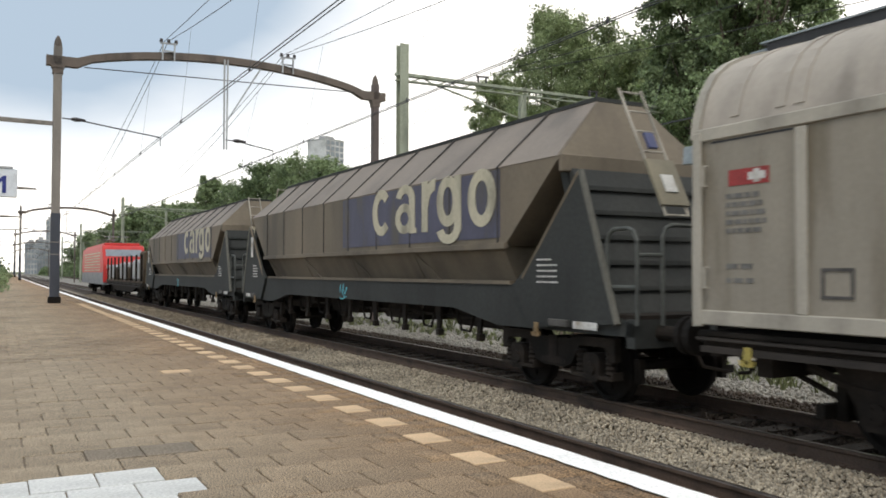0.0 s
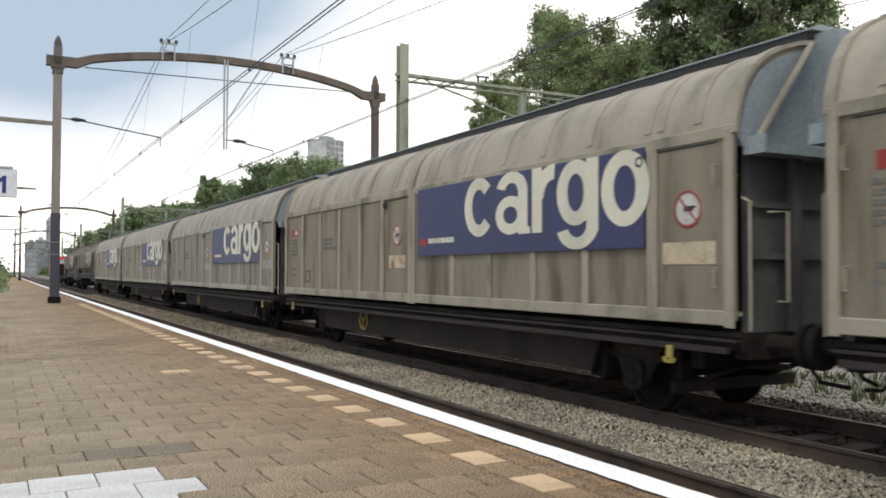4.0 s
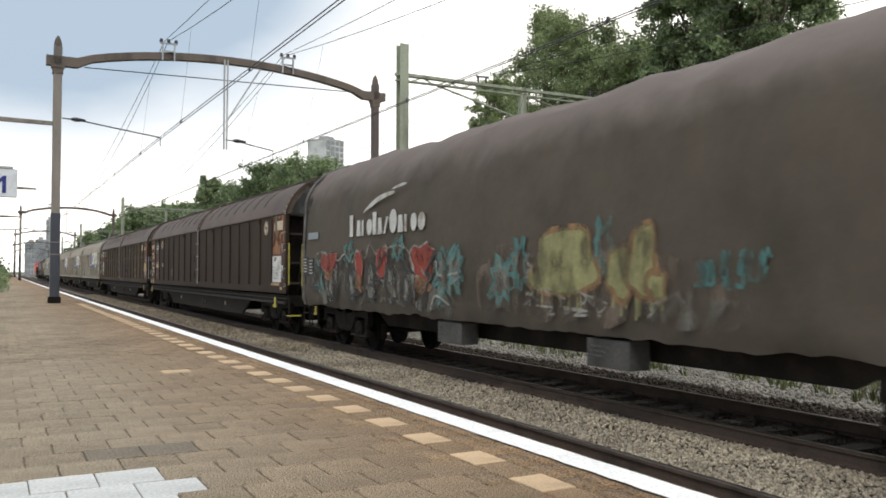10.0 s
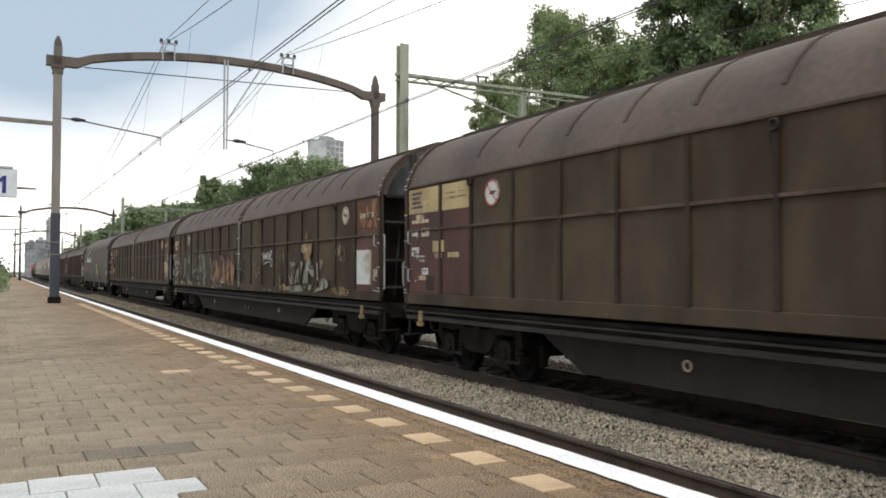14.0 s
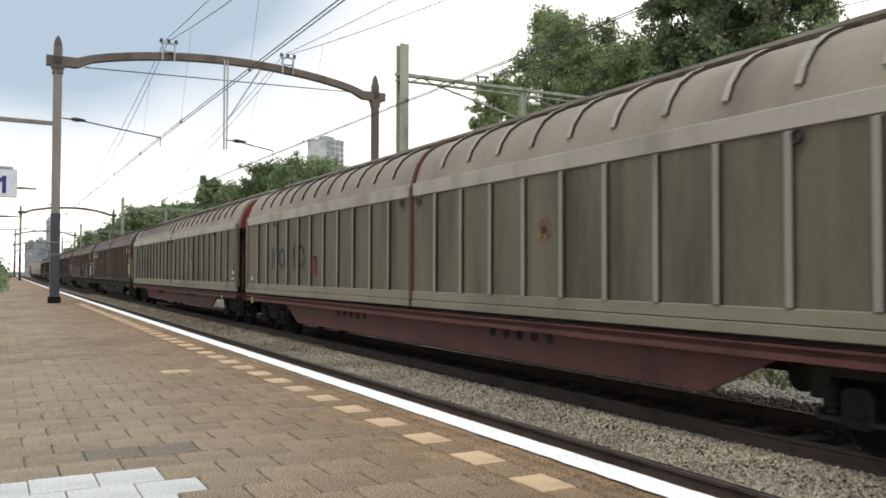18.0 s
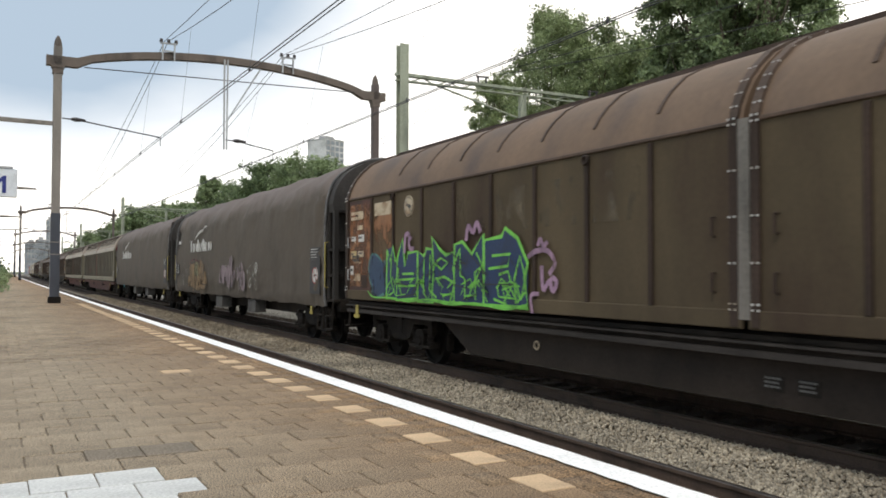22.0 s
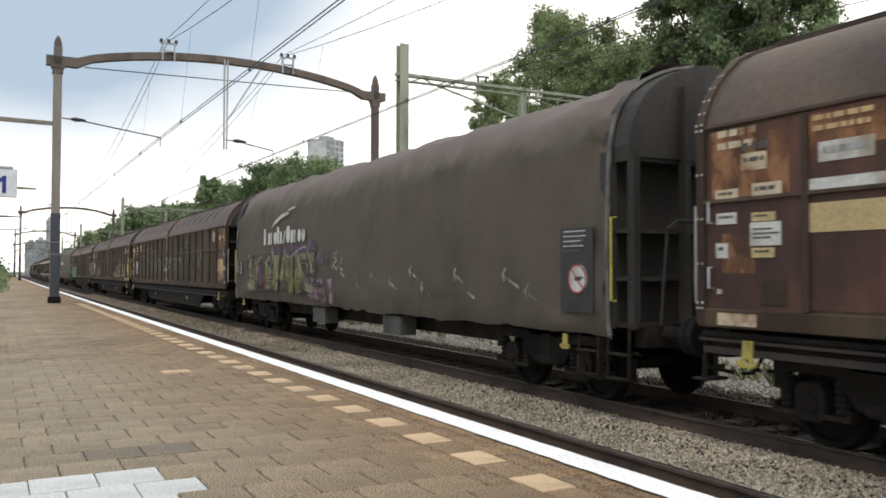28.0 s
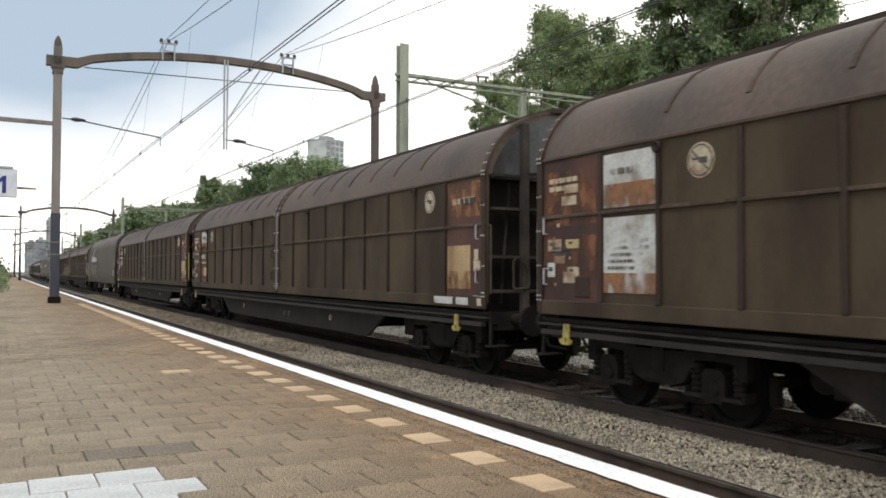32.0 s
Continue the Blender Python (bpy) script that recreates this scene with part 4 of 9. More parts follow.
platform_sign()


def lamp_post(y):
    s = thing("platform_lamp", "grey platform lamp on a slim post", "street lamp", "platform lamps", (-.6, y, PLAT_Z))
    bm = bmesh.new()
    rod(bm, (0, 0, 0), (0, 0, 5.2), .07, 10, .05)
    part("post", bm, "mast_grey", s)
    bm = bmesh.new()
    prism(bm, [(-.05, 4.95), (1.0, 4.96), (2.3, 5.0), (2.2, 5.06), (1.0, 5.12), (-.05, 5.05)], -.08, .08)
    part("lamp_head", bm, "mast_grey", s)
    return s


first_lamp = lamp_post(44.5)
copy_thing(first_lamp, pose(-.6, 68, PLAT_Z))
for y in (52.0, 60.0):
    s = thing("timetable_stand", "dark blue timetable stand on the platform", "sign", "timetable stands", (.15, y, PLAT_Z))
    boxes("panel", "sign_blue", s, [(-.25, .05, -.04, .04, .3, 2.9)], bevel=.01)
    boxes("foot", "mast_dark", s, [(-.2, 0, -.06, .06, 0, .3)])


# ---- the goods train: each vehicle lies along y, its front towards +y, its platform side at -x ----
HALF = 1.41


def shell(bm, half_prof, y0, y1, zbase):
    """A closed roof body: half_prof runs from the eave to the ridge as (inset, z)."""
    left = [(-HALF + a, z) for a, z in half_prof]
    right = [(HALF - a, z) for a, z in reversed(half_prof)]
    pts = [(-HALF + half_prof[0][0], zbase)] + left + right + [(HALF - half_prof[0][0], zbase)]
    va = [bm.verts.new((x, y0, z)) for x, z in pts]
    vb = [bm.verts.new((x, y1, z)) for x, z in pts]
    k = len(pts)
    for c in (bm.faces.new(va), bm.faces.new(vb[::-1])):
        for e in c.edges:
            e.smooth = False
    for i in range(k):
        f = bm.faces.new((va[i], vb[i], vb[(i + 1) % k], va[(i + 1) % k]))
        f.smooth = 1 <= i <= k - 3


def hoop(bm, half_prof, y0, y1, t):
    """A raised rib running over the roof from one side to the other, as one strip."""
    pts = [Vector((-HALF + a, 0, z)) for a, z in half_prof] + [Vector((HALF - a, 0, z)) for a, z in reversed(half_prof)]
    rows = []
    for i, p in enumerate(pts):
        d = (pts[min(i + 1, len(pts) - 1)] - pts[max(i - 1, 0)]).normalized()
        o = Vector((-d.z, 0, d.x)) * t
        rows.append([bm.verts.new((q.x, y, q.z)) for q, y in ((p - o * .4, y0), (p + o, y0), (p + o, y1), (p - o * .4, y1))])
    for a, b in zip(rows, rows[1:]):
        for k in range(4):
            bm.faces.new((a[k], a[(k + 1) % 4], b[(k + 1) % 4], b[k]))
    bm.faces.new(rows[0])
    bm.faces.new(rows[-1][::-1])


def each(name, material, parent, rows, label="", bevel=0.0):
    for r in rows:
        boxes(name, material, parent, [r], label, bevel)


def make_wheelset():
    bm = bmesh.new()
    n = 28
    for s in (-1, 1):
        prof = [(.665, .49), (.70, .49), (.705, .46), (.80, .457), (.80, .40), (.75, .38), (.745, .16), (.80, .15), (.80, .09), (.66, .09), (.66, .15), (.70, .17), (.70, .38), (.665, .40)]
        rings = [[bm.verts.new((s * a, r * math.cos(2 * math.pi * i / n), r * math.sin(2 * math.pi * i / n))) for i in range(n)] for a, r in prof]
        for a, b in zip(rings, rings[1:] + rings[:1]):
            for i in range(n):
                bm.faces.new((a[i], a[(i + 1) % n], b[(i + 1) % n], b[i]))
        for k in range(4):
            a = math.pi / 2 * k
            rod(bm, (s * .72, .27 * math.cos(a), .27 * math.sin(a)), (s * .765, .27 * math.cos(a), .27 * math.sin(a)), .045, 8)
    rod(bm, (-1.0, 0, 0), (1.0, 0, 0), .075, 10)
    return finish(bm, "wheelset", "wheel")


WHEELSET = make_wheelset()
WHEELS = []


def coil(bm, x, y, z0, z1, r):
    """A coil spring, as a ribbed column."""
    n, turns = 8, 5
    rings = []
    for k in range(2 * turns + 1):
        z = z0 + (z1 - z0) * k / (2 * turns)
        rr = r if k % 2 else r * .72
        rings.append([bm.verts.new((x + rr * math.cos(2 * math.pi * i / n), y + rr * math.sin(2 * math.pi * i / n), z)) for i in range(n)])
    for a, b in zip(rings, rings[1:]):
        for i in range(n):
            bm.faces.new((a[i], a[(i + 1) % n], b[(i + 1) % n], b[i]))
    bm.faces.new(rings[0][::-1])
    bm.faces.new(rings[-1])


def axle(parent, y, coils=False):
    """Axle boxes at the ends of one axle, with coil springs on a bogie, and the turning wheelset in them."""
    for s in (1, -1):
        bm = bmesh.new()
        c = s * 1.02
        prism(bm, [(-.17, -.10), (-.12, -.17), (.12, -.17), (.17, -.10), (.17, .14), (.11, .21), (-.11, .21), (-.17, .14)], c - .10, c + .09, "x")
        rod(bm, (c + s * .09, 0, 0), (c + s * .125, 0, 0), .105, 12, .095)
        for k in range(4):
            a = math.pi / 4 + math.pi / 2 * k
            rod(bm, (c + s * .12, .07 * math.cos(a), .07 * math.sin(a)), (c + s * .14, .07 * math.cos(a), .07 * math.sin(a)), .014, 6)
        if coils:
            box(bm, c - .11, c + .10, -.43, .43, -.13, -.085)
            for k in (-.43, .43):
                box(bm, c - .10, c + .10, k - .012, k + .012, -.13, -.02)
        a = part("axle_box", bm, "axle_grey", parent, "grimy dark axle box", loc=(0, y, .457 + RAIL_Z))
        if coils:
            for k in (-.31, .31):
                bm = bmesh.new()
                coil(bm, c, k, -.085, .25, .088)
                part("coil_spring", bm, "axle_grey", a)
    w = part("wheelset", WHEELSET, "wheel", a)
    WHEELS.append(w)
    return a


def rigging(parent, y):
    """Brake cylinder, levers and pull rods hung under the floor beside a bogie."""
    bm = bmesh.new()
    rod(bm, (-.75, y, .72), (.75, y, .72), .17, 12)
    part("brake_cylinder", bm, "black", parent)
    boxes("brake_beam", "black", parent, [(-1.02, 1.02, y - .62, y - .30, .56, .98)], bevel=.02)


def bogie(parent, y, material="black"):
    for s in (-1, 1):
        bm = bmesh.new()
        prism(bm, [(y - 1.36, .62), (y - 1.36, .93), (y - .50, .93), (y - .40, .87), (y + .40, .87), (y + .50, .93), (y + 1.36, .93), (y + 1.36, .62), (y + 1.24, .62), (y + 1.18, .80), (y + .62, .80),
                   (y + .42, .52), (y + .25, .46), (y - .25, .46), (y - .42, .52), (y - .62, .80), (y - 1.18, .80), (y - 1.24, .62)], s * .98, s * 1.09, "x")
        part("bogie_side_frame", bm, material, parent)
        bm = bmesh.new()
        prism(bm, [(y - .30, .50), (y + .30, .50), (y + .30, .56), (y + .10, .60), (y + .10, .90), (y - .10, .90), (y - .10, .60), (y - .30, .56)], s * 1.09 - .01, s * 1.09 + .025, "x")
        part("bogie_bracket", bm, "axle_grey", parent)
    boxes("bogie_bolster", material, parent, [(-1.0, 1.0, y - .2, y + .2, .58, .88)])
    for d in (-.9, .9):
        axle(parent, y + d, True)
        e = .56 if d > 0 else -.56
        each("brake_block", "black", parent, [(sx - .05, sx + .05, y + d + e - .05, y + d + e + .05, .34, .66) for sx in (-.75, .75)])
    boxes("brake_beam", "black", parent, [(-.9, .9, y - .03, y + .03, .40, .50)])


def ends(parent, hb, L, material="black"):
    """Buffers, draw hook and hoses at both ends."""
    for s in (-1, 1):
        for x in (-.875, .875):
            bm = bmesh.new()
            rod(bm, (x, s * (hb - .05), 1.05), (x, s * (L / 2 - .12), 1.05), .10, 12, .085)
            b = part("buffer", bm, material, parent)
            bm = bmesh.new()
            rod(bm, (x, s * (L / 2 - .12), 1.05), (x, s * (L / 2 - .03), 1.05), .23, 16, .24)
            part("buffer_head", bm, "wheel", b)
        bm = bmesh.new()
        rod(bm, (0, s * (hb - .1), 1.0), (0, s * (L / 2 - .1), 1.0), .05, 8)
        ring(bm, (0, s * (L / 2 - .12), .9), .12, .025, 10, 0)
        part("coupling", bm, "wheel", parent)
        for x in (-.35, .38):
            bm = bmesh.new()
            bent(bm, [(x, s * (hb - .05), .95), (x, s * (hb + .2), .62), (x * .6, s * (L / 2 - .08), .58)], .025, 6)
            part("brake_hose", bm, "black", parent)


def steps(parent, y, x=-1.33, material="black"):
    bm = bmesh.new()
    for d in (-.2, .2):
        bent(bm, [(x, y + d, 1.1), (x - .02, y + d, .45)], .018)
    for z in (.47, .78):
        box(bm, x - .06, x + .06, y - .2, y + .2, z - .012, z + .012)
    part("step", bm, material, parent)


def handrail(parent, x, y, z0, z1, material, out=.07, along=0.0, r=.016):
    bm = bmesh.new()
    bent(bm, [(x, y, z0), (x - out, y + along, z0), (x - out, y + along, z1), (x, y, z1)], r)
    return part("handrail", bm, material, parent)


def plate(parent, name, material, y, z, w, h, x=-HALF, t=.008, label=""):
    """A flat plate on the platform side; y is its end towards the front."""
    return boxes(name, material, parent, [(x - t, x + .002, y - w, y, z, z + h)], label)


def bars(parent, material, y, z, w, h, rows, seed, x=-HALF, fill=.6, name="faded_lettering"):
    """Lettering that cannot be read: short bars in rows."""
    rng = random.Random(seed)
    bm = bmesh.new()
    lh = h / rows
    for k in range(rows):
        p = 0.0
        end = w * rng.uniform(.6, 1.0)
        while p < end:
            q = rng.uniform(.4, 1.3) * lh
            box(bm, x - .007, x + .001, y - min(p + q, w), y - p, z + h - (k + 1) * lh + lh * (1 - fill), z + h - k * lh)
            p += q + lh * .28
    ob = part(name, bm, material, parent)
    ob["kind"] = "stuff"
    return ob


def ribbon(bm, pts, w, x, lift=.006, closed=False):
    """A painted stroke on the platform side along (y, z) points, as one unbroken strip."""
    pts = [Vector(p) for p in pts]
    k = len(pts)
    rows = []
    for i, p in enumerate(pts):
        a, c = (pts[i - 1], pts[(i + 1) % k]) if closed else (pts[max(i - 1, 0)], pts[min(i + 1, k - 1)])
        d = (c - a)
        d = d.normalized() if d.length > 1e-6 else Vector((1, 0))
        o = Vector((-d.y, d.x)) * w / 2
        rows.append([bm.verts.new((x - lift, q.x, q.y)) for q in (p + o, p - o)])
    for i in range(k if closed else k - 1):
        a, c = rows[i], rows[(i + 1) % k]
        bm.faces.new((a[0], a[1], c[1], c[0]))


def scrawl(parent, material, y, z, w, h, n, seed, width=.04, x=-HALF, lift=.006, spread=.75, name="graffiti_stroke"):
    """A quick hand-drawn tag, unreadable: bent running strokes, each one different."""
    rng = random.Random(seed)
    for k in range(n):
        c = y - w * (k + .5) / n
        f = [(rng.uniform(.5, 1.6), rng.uniform(0, 6.28), rng.uniform(.2, .5)) for _ in range(4)]
        m = 22
        pts = []
        for i in range(m):
            u = 6.28 * i / m * rng.choice((.98, 1.0))
            dy = f[0][2] * math.sin(f[0][0] * u + f[0][1]) + .5 * f[1][2] * math.sin(2.3 * f[1][0] * u + f[1][1])
            dz = f[2][2] * math.sin(f[2][0] * u * 1.4 + f[2][1]) + .45 * f[3][2] * math.sin(2.7 * f[3][0] * u + f[3][1])
            pts.append((c - dy * w / n * spread, z + h * min(max(.5 + dz, -.05), 1.05)))
        bm = bmesh.new()
        ribbon(bm, pts, width * rng.uniform(.8, 1.15), x, lift + .0006 * k)
        part(name, bm, material, parent)
    c = z + h * rng.uniform(-.05, .25)
    bm = bmesh.new()
    ribbon(bm, [(y - w * u, c + h * .12 * math.sin(5 * u + seed)) for u in (.05, .25, .5, .75, .95)], width * .8, x, lift + .0006 * n)
    part(name, bm, material, parent)


def bubble(parent, material, outline, y, z, w, h, seed, width=.03, x=-HALF, lift=.004, spike=0.0, drips=0):
    """A sprayed rounded shape (or, with spike, a star-like one) with a drawn outline and runs of paint."""
    rng = random.Random(seed)
    m = 30
    ph = [rng.uniform(0, 6.28) for _ in range(4)]
    pts = []
    for i in range(m):
        a = 2 * math.pi * i / m
        r = 1 + .10 * math.sin(2 * a + ph[0]) + .12 * math.sin(3 * a + ph[1]) + .07 * math.sin(5 * a + ph[2])
        if spike:
            r *= 1 - spike * (.5 + .5 * math.cos(7 * a + ph[3]))
        ca, sa = math.cos(a), math.sin(a)
        pts.append((y - w / 2 - .5 * w * r * math.copysign(abs(ca) ** .75, ca), z + h / 2 + .5 * h * r * math.copysign(abs(sa) ** .75, sa)))
    bm = bmesh.new()
    f = bm.faces.new([bm.verts.new((x - lift, p, q)) for p, q in pts])
    bmesh.ops.triangulate(bm, faces=[f])
    g = part("graffiti_shape", bm, material, parent)
    if outline:
        bm = bmesh.new()
        ribbon(bm, pts, width, x, lift + .0008, closed=True)
        part("graffiti_outline", bm, outline, g)
    for k in range(drips):
        p, l = y - w * rng.uniform(.15, .85), h * rng.uniform(.25, .55)
        bm = bmesh.new()
        ribbon(bm, [(p, z + .12 * h), (p - .01, z - l * .4), (p, z - l * .7)], rng.uniform(.02, .05), x, lift + .0004)
        part("paint_run", bm, material, g)


def tag(parent, material, y, z, w, h, lines, width=.04, x=-HALF, lift=.006, name="graffiti_stroke"):
    """A hand-drawn mark: lines in a unit square (right, up), rounded and laid on the platform side; y is its left end."""
    for k, line in enumerate(lines):
        pts = [Vector(p) for p in line]
        fine = []
        for i in range(len(pts) - 1):
            a, b, c, d = pts[max(i - 1, 0)], pts[i], pts[i + 1], pts[min(i + 2, len(pts) - 1)]
            for j in range(4):
                u = j / 4
                fine.append(.5 * (2 * b + (c - a) * u + (2 * a - 5 * b + 4 * c - d) * u * u + (3 * b - a - 3 * c + d) * u ** 3))
        fine.append(pts[-1])
        bm = bmesh.new()
        ribbon(bm, [(y - w * p.x, z + h * p.y) for p in fine], width, x, lift + .0005 * k)
        part(name, bm, material, parent)


HOOKED = (((.9, .92), (.2, .9), (.55, .5)), ((.2, .9), (.12, .05), (.5, .22), (.62, .0), (.95, .2)))
SWUNG = (((.78, .72), (.7, 1), (.42, .95), (.28, .62), (.55, .5), (.95, .52), (.55, .02), (.18, .36)),)
WEDGE = (((.3, 1), (.3, .0)), ((.3, .85), (.85, .65), (.32, .05)))
CANE = (((1, .95), (.42, .97), (.45, .25), (.3, .0), (.12, .25)), ((.42, .97), (.78, .42)))
STAR = (((.5, 1), (.6, .62), (1, .45), (.62, .4), (.5, .0)), ((.5, 1), (.4, .6), (.0, .48), (.38, .4), (.5, .0)), ((.46, .5), (.54, .48)))
SNAKE = (((.95, .9), (.5, .96), (.36, .7), (.75, .42), (.12, .16), (.45, .0)),)
LOOPS = (((.1, .1), (.05, .6), (.3, .95), (.45, .6), (.2, .35), (.5, .1), (.55, .7), (.75, .95), (.85, .5), (.6, .3), (.95, .05)), ((.2, .75), (.75, .2)))


def wild(parent, material, y, z, w, h, n, seed, width=.05, x=-HALF, lift=.012):
    """Interlocking jagged strokes and bows, as of a tangled spray piece that cannot be read."""
    rng = random.Random(seed)
    for k in range(n):
        c = y - w * (k + rng.uniform(.1, .9)) / n
        s = w / n
        kind = rng.random()
        e = rng.uniform(.0, .35)
        if kind < .45:
            q = [(0, e), (.5, e + .5), (.1, e + .42), (.75, .98), (1.0, .7)]
        elif kind < .75:
            q = [(.3 * math.cos(.5 * j) + .4, e + .3 + .33 * math.sin(.5 * j)) for j in range(9)] + [(1.4, e + .1)]
        else:
            q = [(-.3, .95), (.3, .6), (.0, .35), (.8, .3), (.5, .0), (1.3, .1)]
        f = rng.choice((-1, 1))
        bm = bmesh.new()
        ribbon(bm, [(c - f * s * 1.25 * (p + rng.uniform(-.1, .1)), z + h * min(max(t + rng.uniform(-.06, .06), 0), 1)) for p, t in q], width * rng.uniform(.7, 1.3), x, lift + .0005 * k)
        part("graffiti_stroke", bm, material, parent)


LETTER_SHAPES = (
    ((0, 0), (.35, 0), (.35, .35), (.6, .35), (.6, 0), (1, 0), (1, .7), (.8, 1), (.2, 1), (0, .7)),
    ((0, 0), (1, 0), (1, .3), (.45, .3), (.45, .42), (.95, .42), (.95, .65), (.45, .65), (.45, .75), (1, .75), (.95, 1), (0, 1)),
    ((0, 0), (.9, 0), (1, .55), (.4, .65), (.4, .78), (1, .78), (1, 1), (.1, 1), (0, .5), (.6, .38), (.6, .25), (0, .25)),
    ((0, .2), (.4, .3), (.4, 0), (.75, 0), (.75, .45), (1, .4), (.6, 1), (.1, .65), (.4, .68), (.35, .5), (0, .5)),
    ((0, 0), (.35, 0), (.5, .4), (.65, 0), (1, 0), (1, 1), (.68, 1), (.68, .6), (.5, .45), (.32, .6), (.32, 1), (0, 1)),
    ((.1, 0), (.9, 0), (1, .2), (1, .8), (.85, 1), (.15, 1), (0, .8), (0, .2)))


def piece(parent, fills, outline, y, z, w, h, n, seed, width=.06, x=-HALF, lift=.004):
    """A spray-painted row of fat unreadable letter shapes with drawn outlines."""
    rng = random.Random(seed)
    cw = w / n
    last = None
    for k in range(n):
        shape = rng.choice([s for s in LETTER_SHAPES if s is not last])
        last = shape
        slant, dz, sw = rng.uniform(-.15, .2), rng.uniform(-.06, .06) * h, cw * rng.uniform(1.0, 1.15)
        fx, fz = rng.random() < .6, rng.random() < .6
        shape_ = [(1 - p if fx else p, 1 - q if fz else q) for p, q in shape]
        pts = [(y - k * cw - (p + slant * (q - .5) + rng.uniform(-.03, .03)) * sw, min(max(z + dz + (q + rng.uniform(-.03, .03)) * h, z - .03), z + h * 1.05)) for p, q in shape_]
        bm = bmesh.new()
        f = bm.faces.new([bm.verts.new((x - lift - .0012 * k, p, q)) for p, q in pts])
        bmesh.ops.triangulate(bm, faces=[f])
        g = part("graffiti_letter", bm, fills[k % len(fills)], parent)
        if outline:
            bm = bmesh.new()
            ribbon(bm, pts, width, x, lift + .0006 + .0012 * k, closed=True)
            part("graffiti_outline", bm, outline, g)


def blob(parent, material, y, z, w, h, n, seed, x=-HALF, lift=.004):
    piece(parent, (material,), None, y, z, w, h, n, seed, x=x, lift=lift)


def no_shunt_sign(parent, y, z, r, x=-HALF):
    bm = bmesh.new()
    disc(bm, (x + .002, y, z), r, .010)
    s = part("warning_sign", bm, "label_white", parent, "round white warning sign with a red rim")
    bm = bmesh.new()
    n = 28
    for i in range(n):
        a, b = 2 * math.pi * i / n, 2 * math.pi * (i + 1) / n
        q = [(math.cos(a) * r, math.sin(a) * r), (math.cos(b) * r, math.sin(b) * r), (math.cos(b) * r * .86, math.sin(b) * r * .86), (math.cos(a) * r * .86, math.sin(a) * r * .86)]
        bm.faces.new([bm.verts.new((x - .0125, y + p, z + t)) for p, t in q])
    ribbon(bm, [(y + r * .6, z + r * .62), (y - r * .6, z - r * .62)], r * .11, x, .0135)
    part("red_rim", bm, "red", s)
    boxes("pictogram", "g_black", s, [(x - .0130, x, y - r * .35, y + r * .28, z - r * .12, z + r * .16), (x - .0131, x, y - r * .6, y - r * .3, z + .03 * r, z + .13 * r)])


def emblem(parent, y, z, r, x=-HALF):
    bm = bmesh.new()
    disc(bm, (x + .002, y, z), r, .010)
    s = part("round_sign", bm, "label", parent, "faded round cream sign with a dark pictogram")
    bm = bmesh.new()
    ribbon(bm, [(y + r * .86 * math.cos(2 * math.pi * i / 28), z + r * .86 * math.sin(2 * math.pi * i / 28)) for i in range(28)], r * .09, x, .0125, closed=True)
    part("rim_line", bm, "label_grey", s)
    bm = bmesh.new()
    ribbon(bm, [(y + r * .58, z + r * .55), (y - r * .58, z - r * .58)], r * .10, x, .0128)
    ribbon(bm, [(y - r * .52, z - r * .04), (y + r * .10, z + r * .02)], r * .34, x, .0125)
    ribbon(bm, [(y + r * .62, z + r * .12), (y + r * .05, z + r * .06)], r * .12, x, .0126)
    part("pictogram", bm, "label_grey", s)


def underframe(parent, hb, L, material, belly=None, sill=(.98, 1.12), back=0.0):
    """Solebars, centre sill, floor and running rails; back sets the frame in under an overhanging hem."""
    boxes("solebar", material, parent, [(-1.30 + back, -1.18 + back, -hb, hb, *sill)])
    boxes("solebar", material, parent, [(1.18 - back, 1.30 - back, -hb, hb, *sill)])
    boxes("centre_sill", material, parent, [(-.25, .25, -hb, hb, .78, 1.10), (-1.2, 1.2, -hb, -hb + .2, .88, 1.12), (-1.2, 1.2, hb - .2, hb, .88, 1.12)])
    boxes("floor_plate", "black", parent, [(-1.36, 1.36, -hb, hb, 1.12, 1.17)])
    if belly:
        ya, yb, z = belly
        for s in (-1, 1):
            bm = bmesh.new()
            prism(bm, [(-yb, .99), (-ya, z), (ya, z), (yb, .99)], s * (1.20 - back), s * (1.26 - back), "x")
            part("fishbelly_girder", bm, "girder" if material == "black" and not back else material, parent)
    if not back:
        each("running_rail", "runner" if material == "black" else material, parent, [(-1.45, -1.37, -hb + .1, hb - .1, .945, 1.01), (-1.42, -1.30, -hb, hb, 1.07, 1.10)])


def lash_hook(parent, y, z, material="hook", k=.72):
    """A forked plate: a slanted tongue with a slot and two prongs turned up."""
    bm = bmesh.new()
    prism(bm, [(y - .075 * k, z + .06 * k), (y + .06 * k, z + .06 * k), (y + .04 * k, z + .25 * k), (y - .08 * k, z + .25 * k)], -1.475, -1.455, "x")
    for d in (-.055 * k, .055 * k):
        box(bm, -1.475, -1.455, y + d - .03 * k, y + d + .03 * k, z - .01, z + .06 * k)
        e = k if d > 0 else -k
        bent(bm, [(-1.465, y + d, z), (-1.465, y + d + e * .06, z - .005), (-1.465, y + d + e * .075, z + .04)], .016 * k)
    box(bm, -1.48, -1.45, y - .085 * k, y + .085 * k, z - .03 * k, z)
    part("lashing_hook", bm, material, parent, "yellow lashing hook")


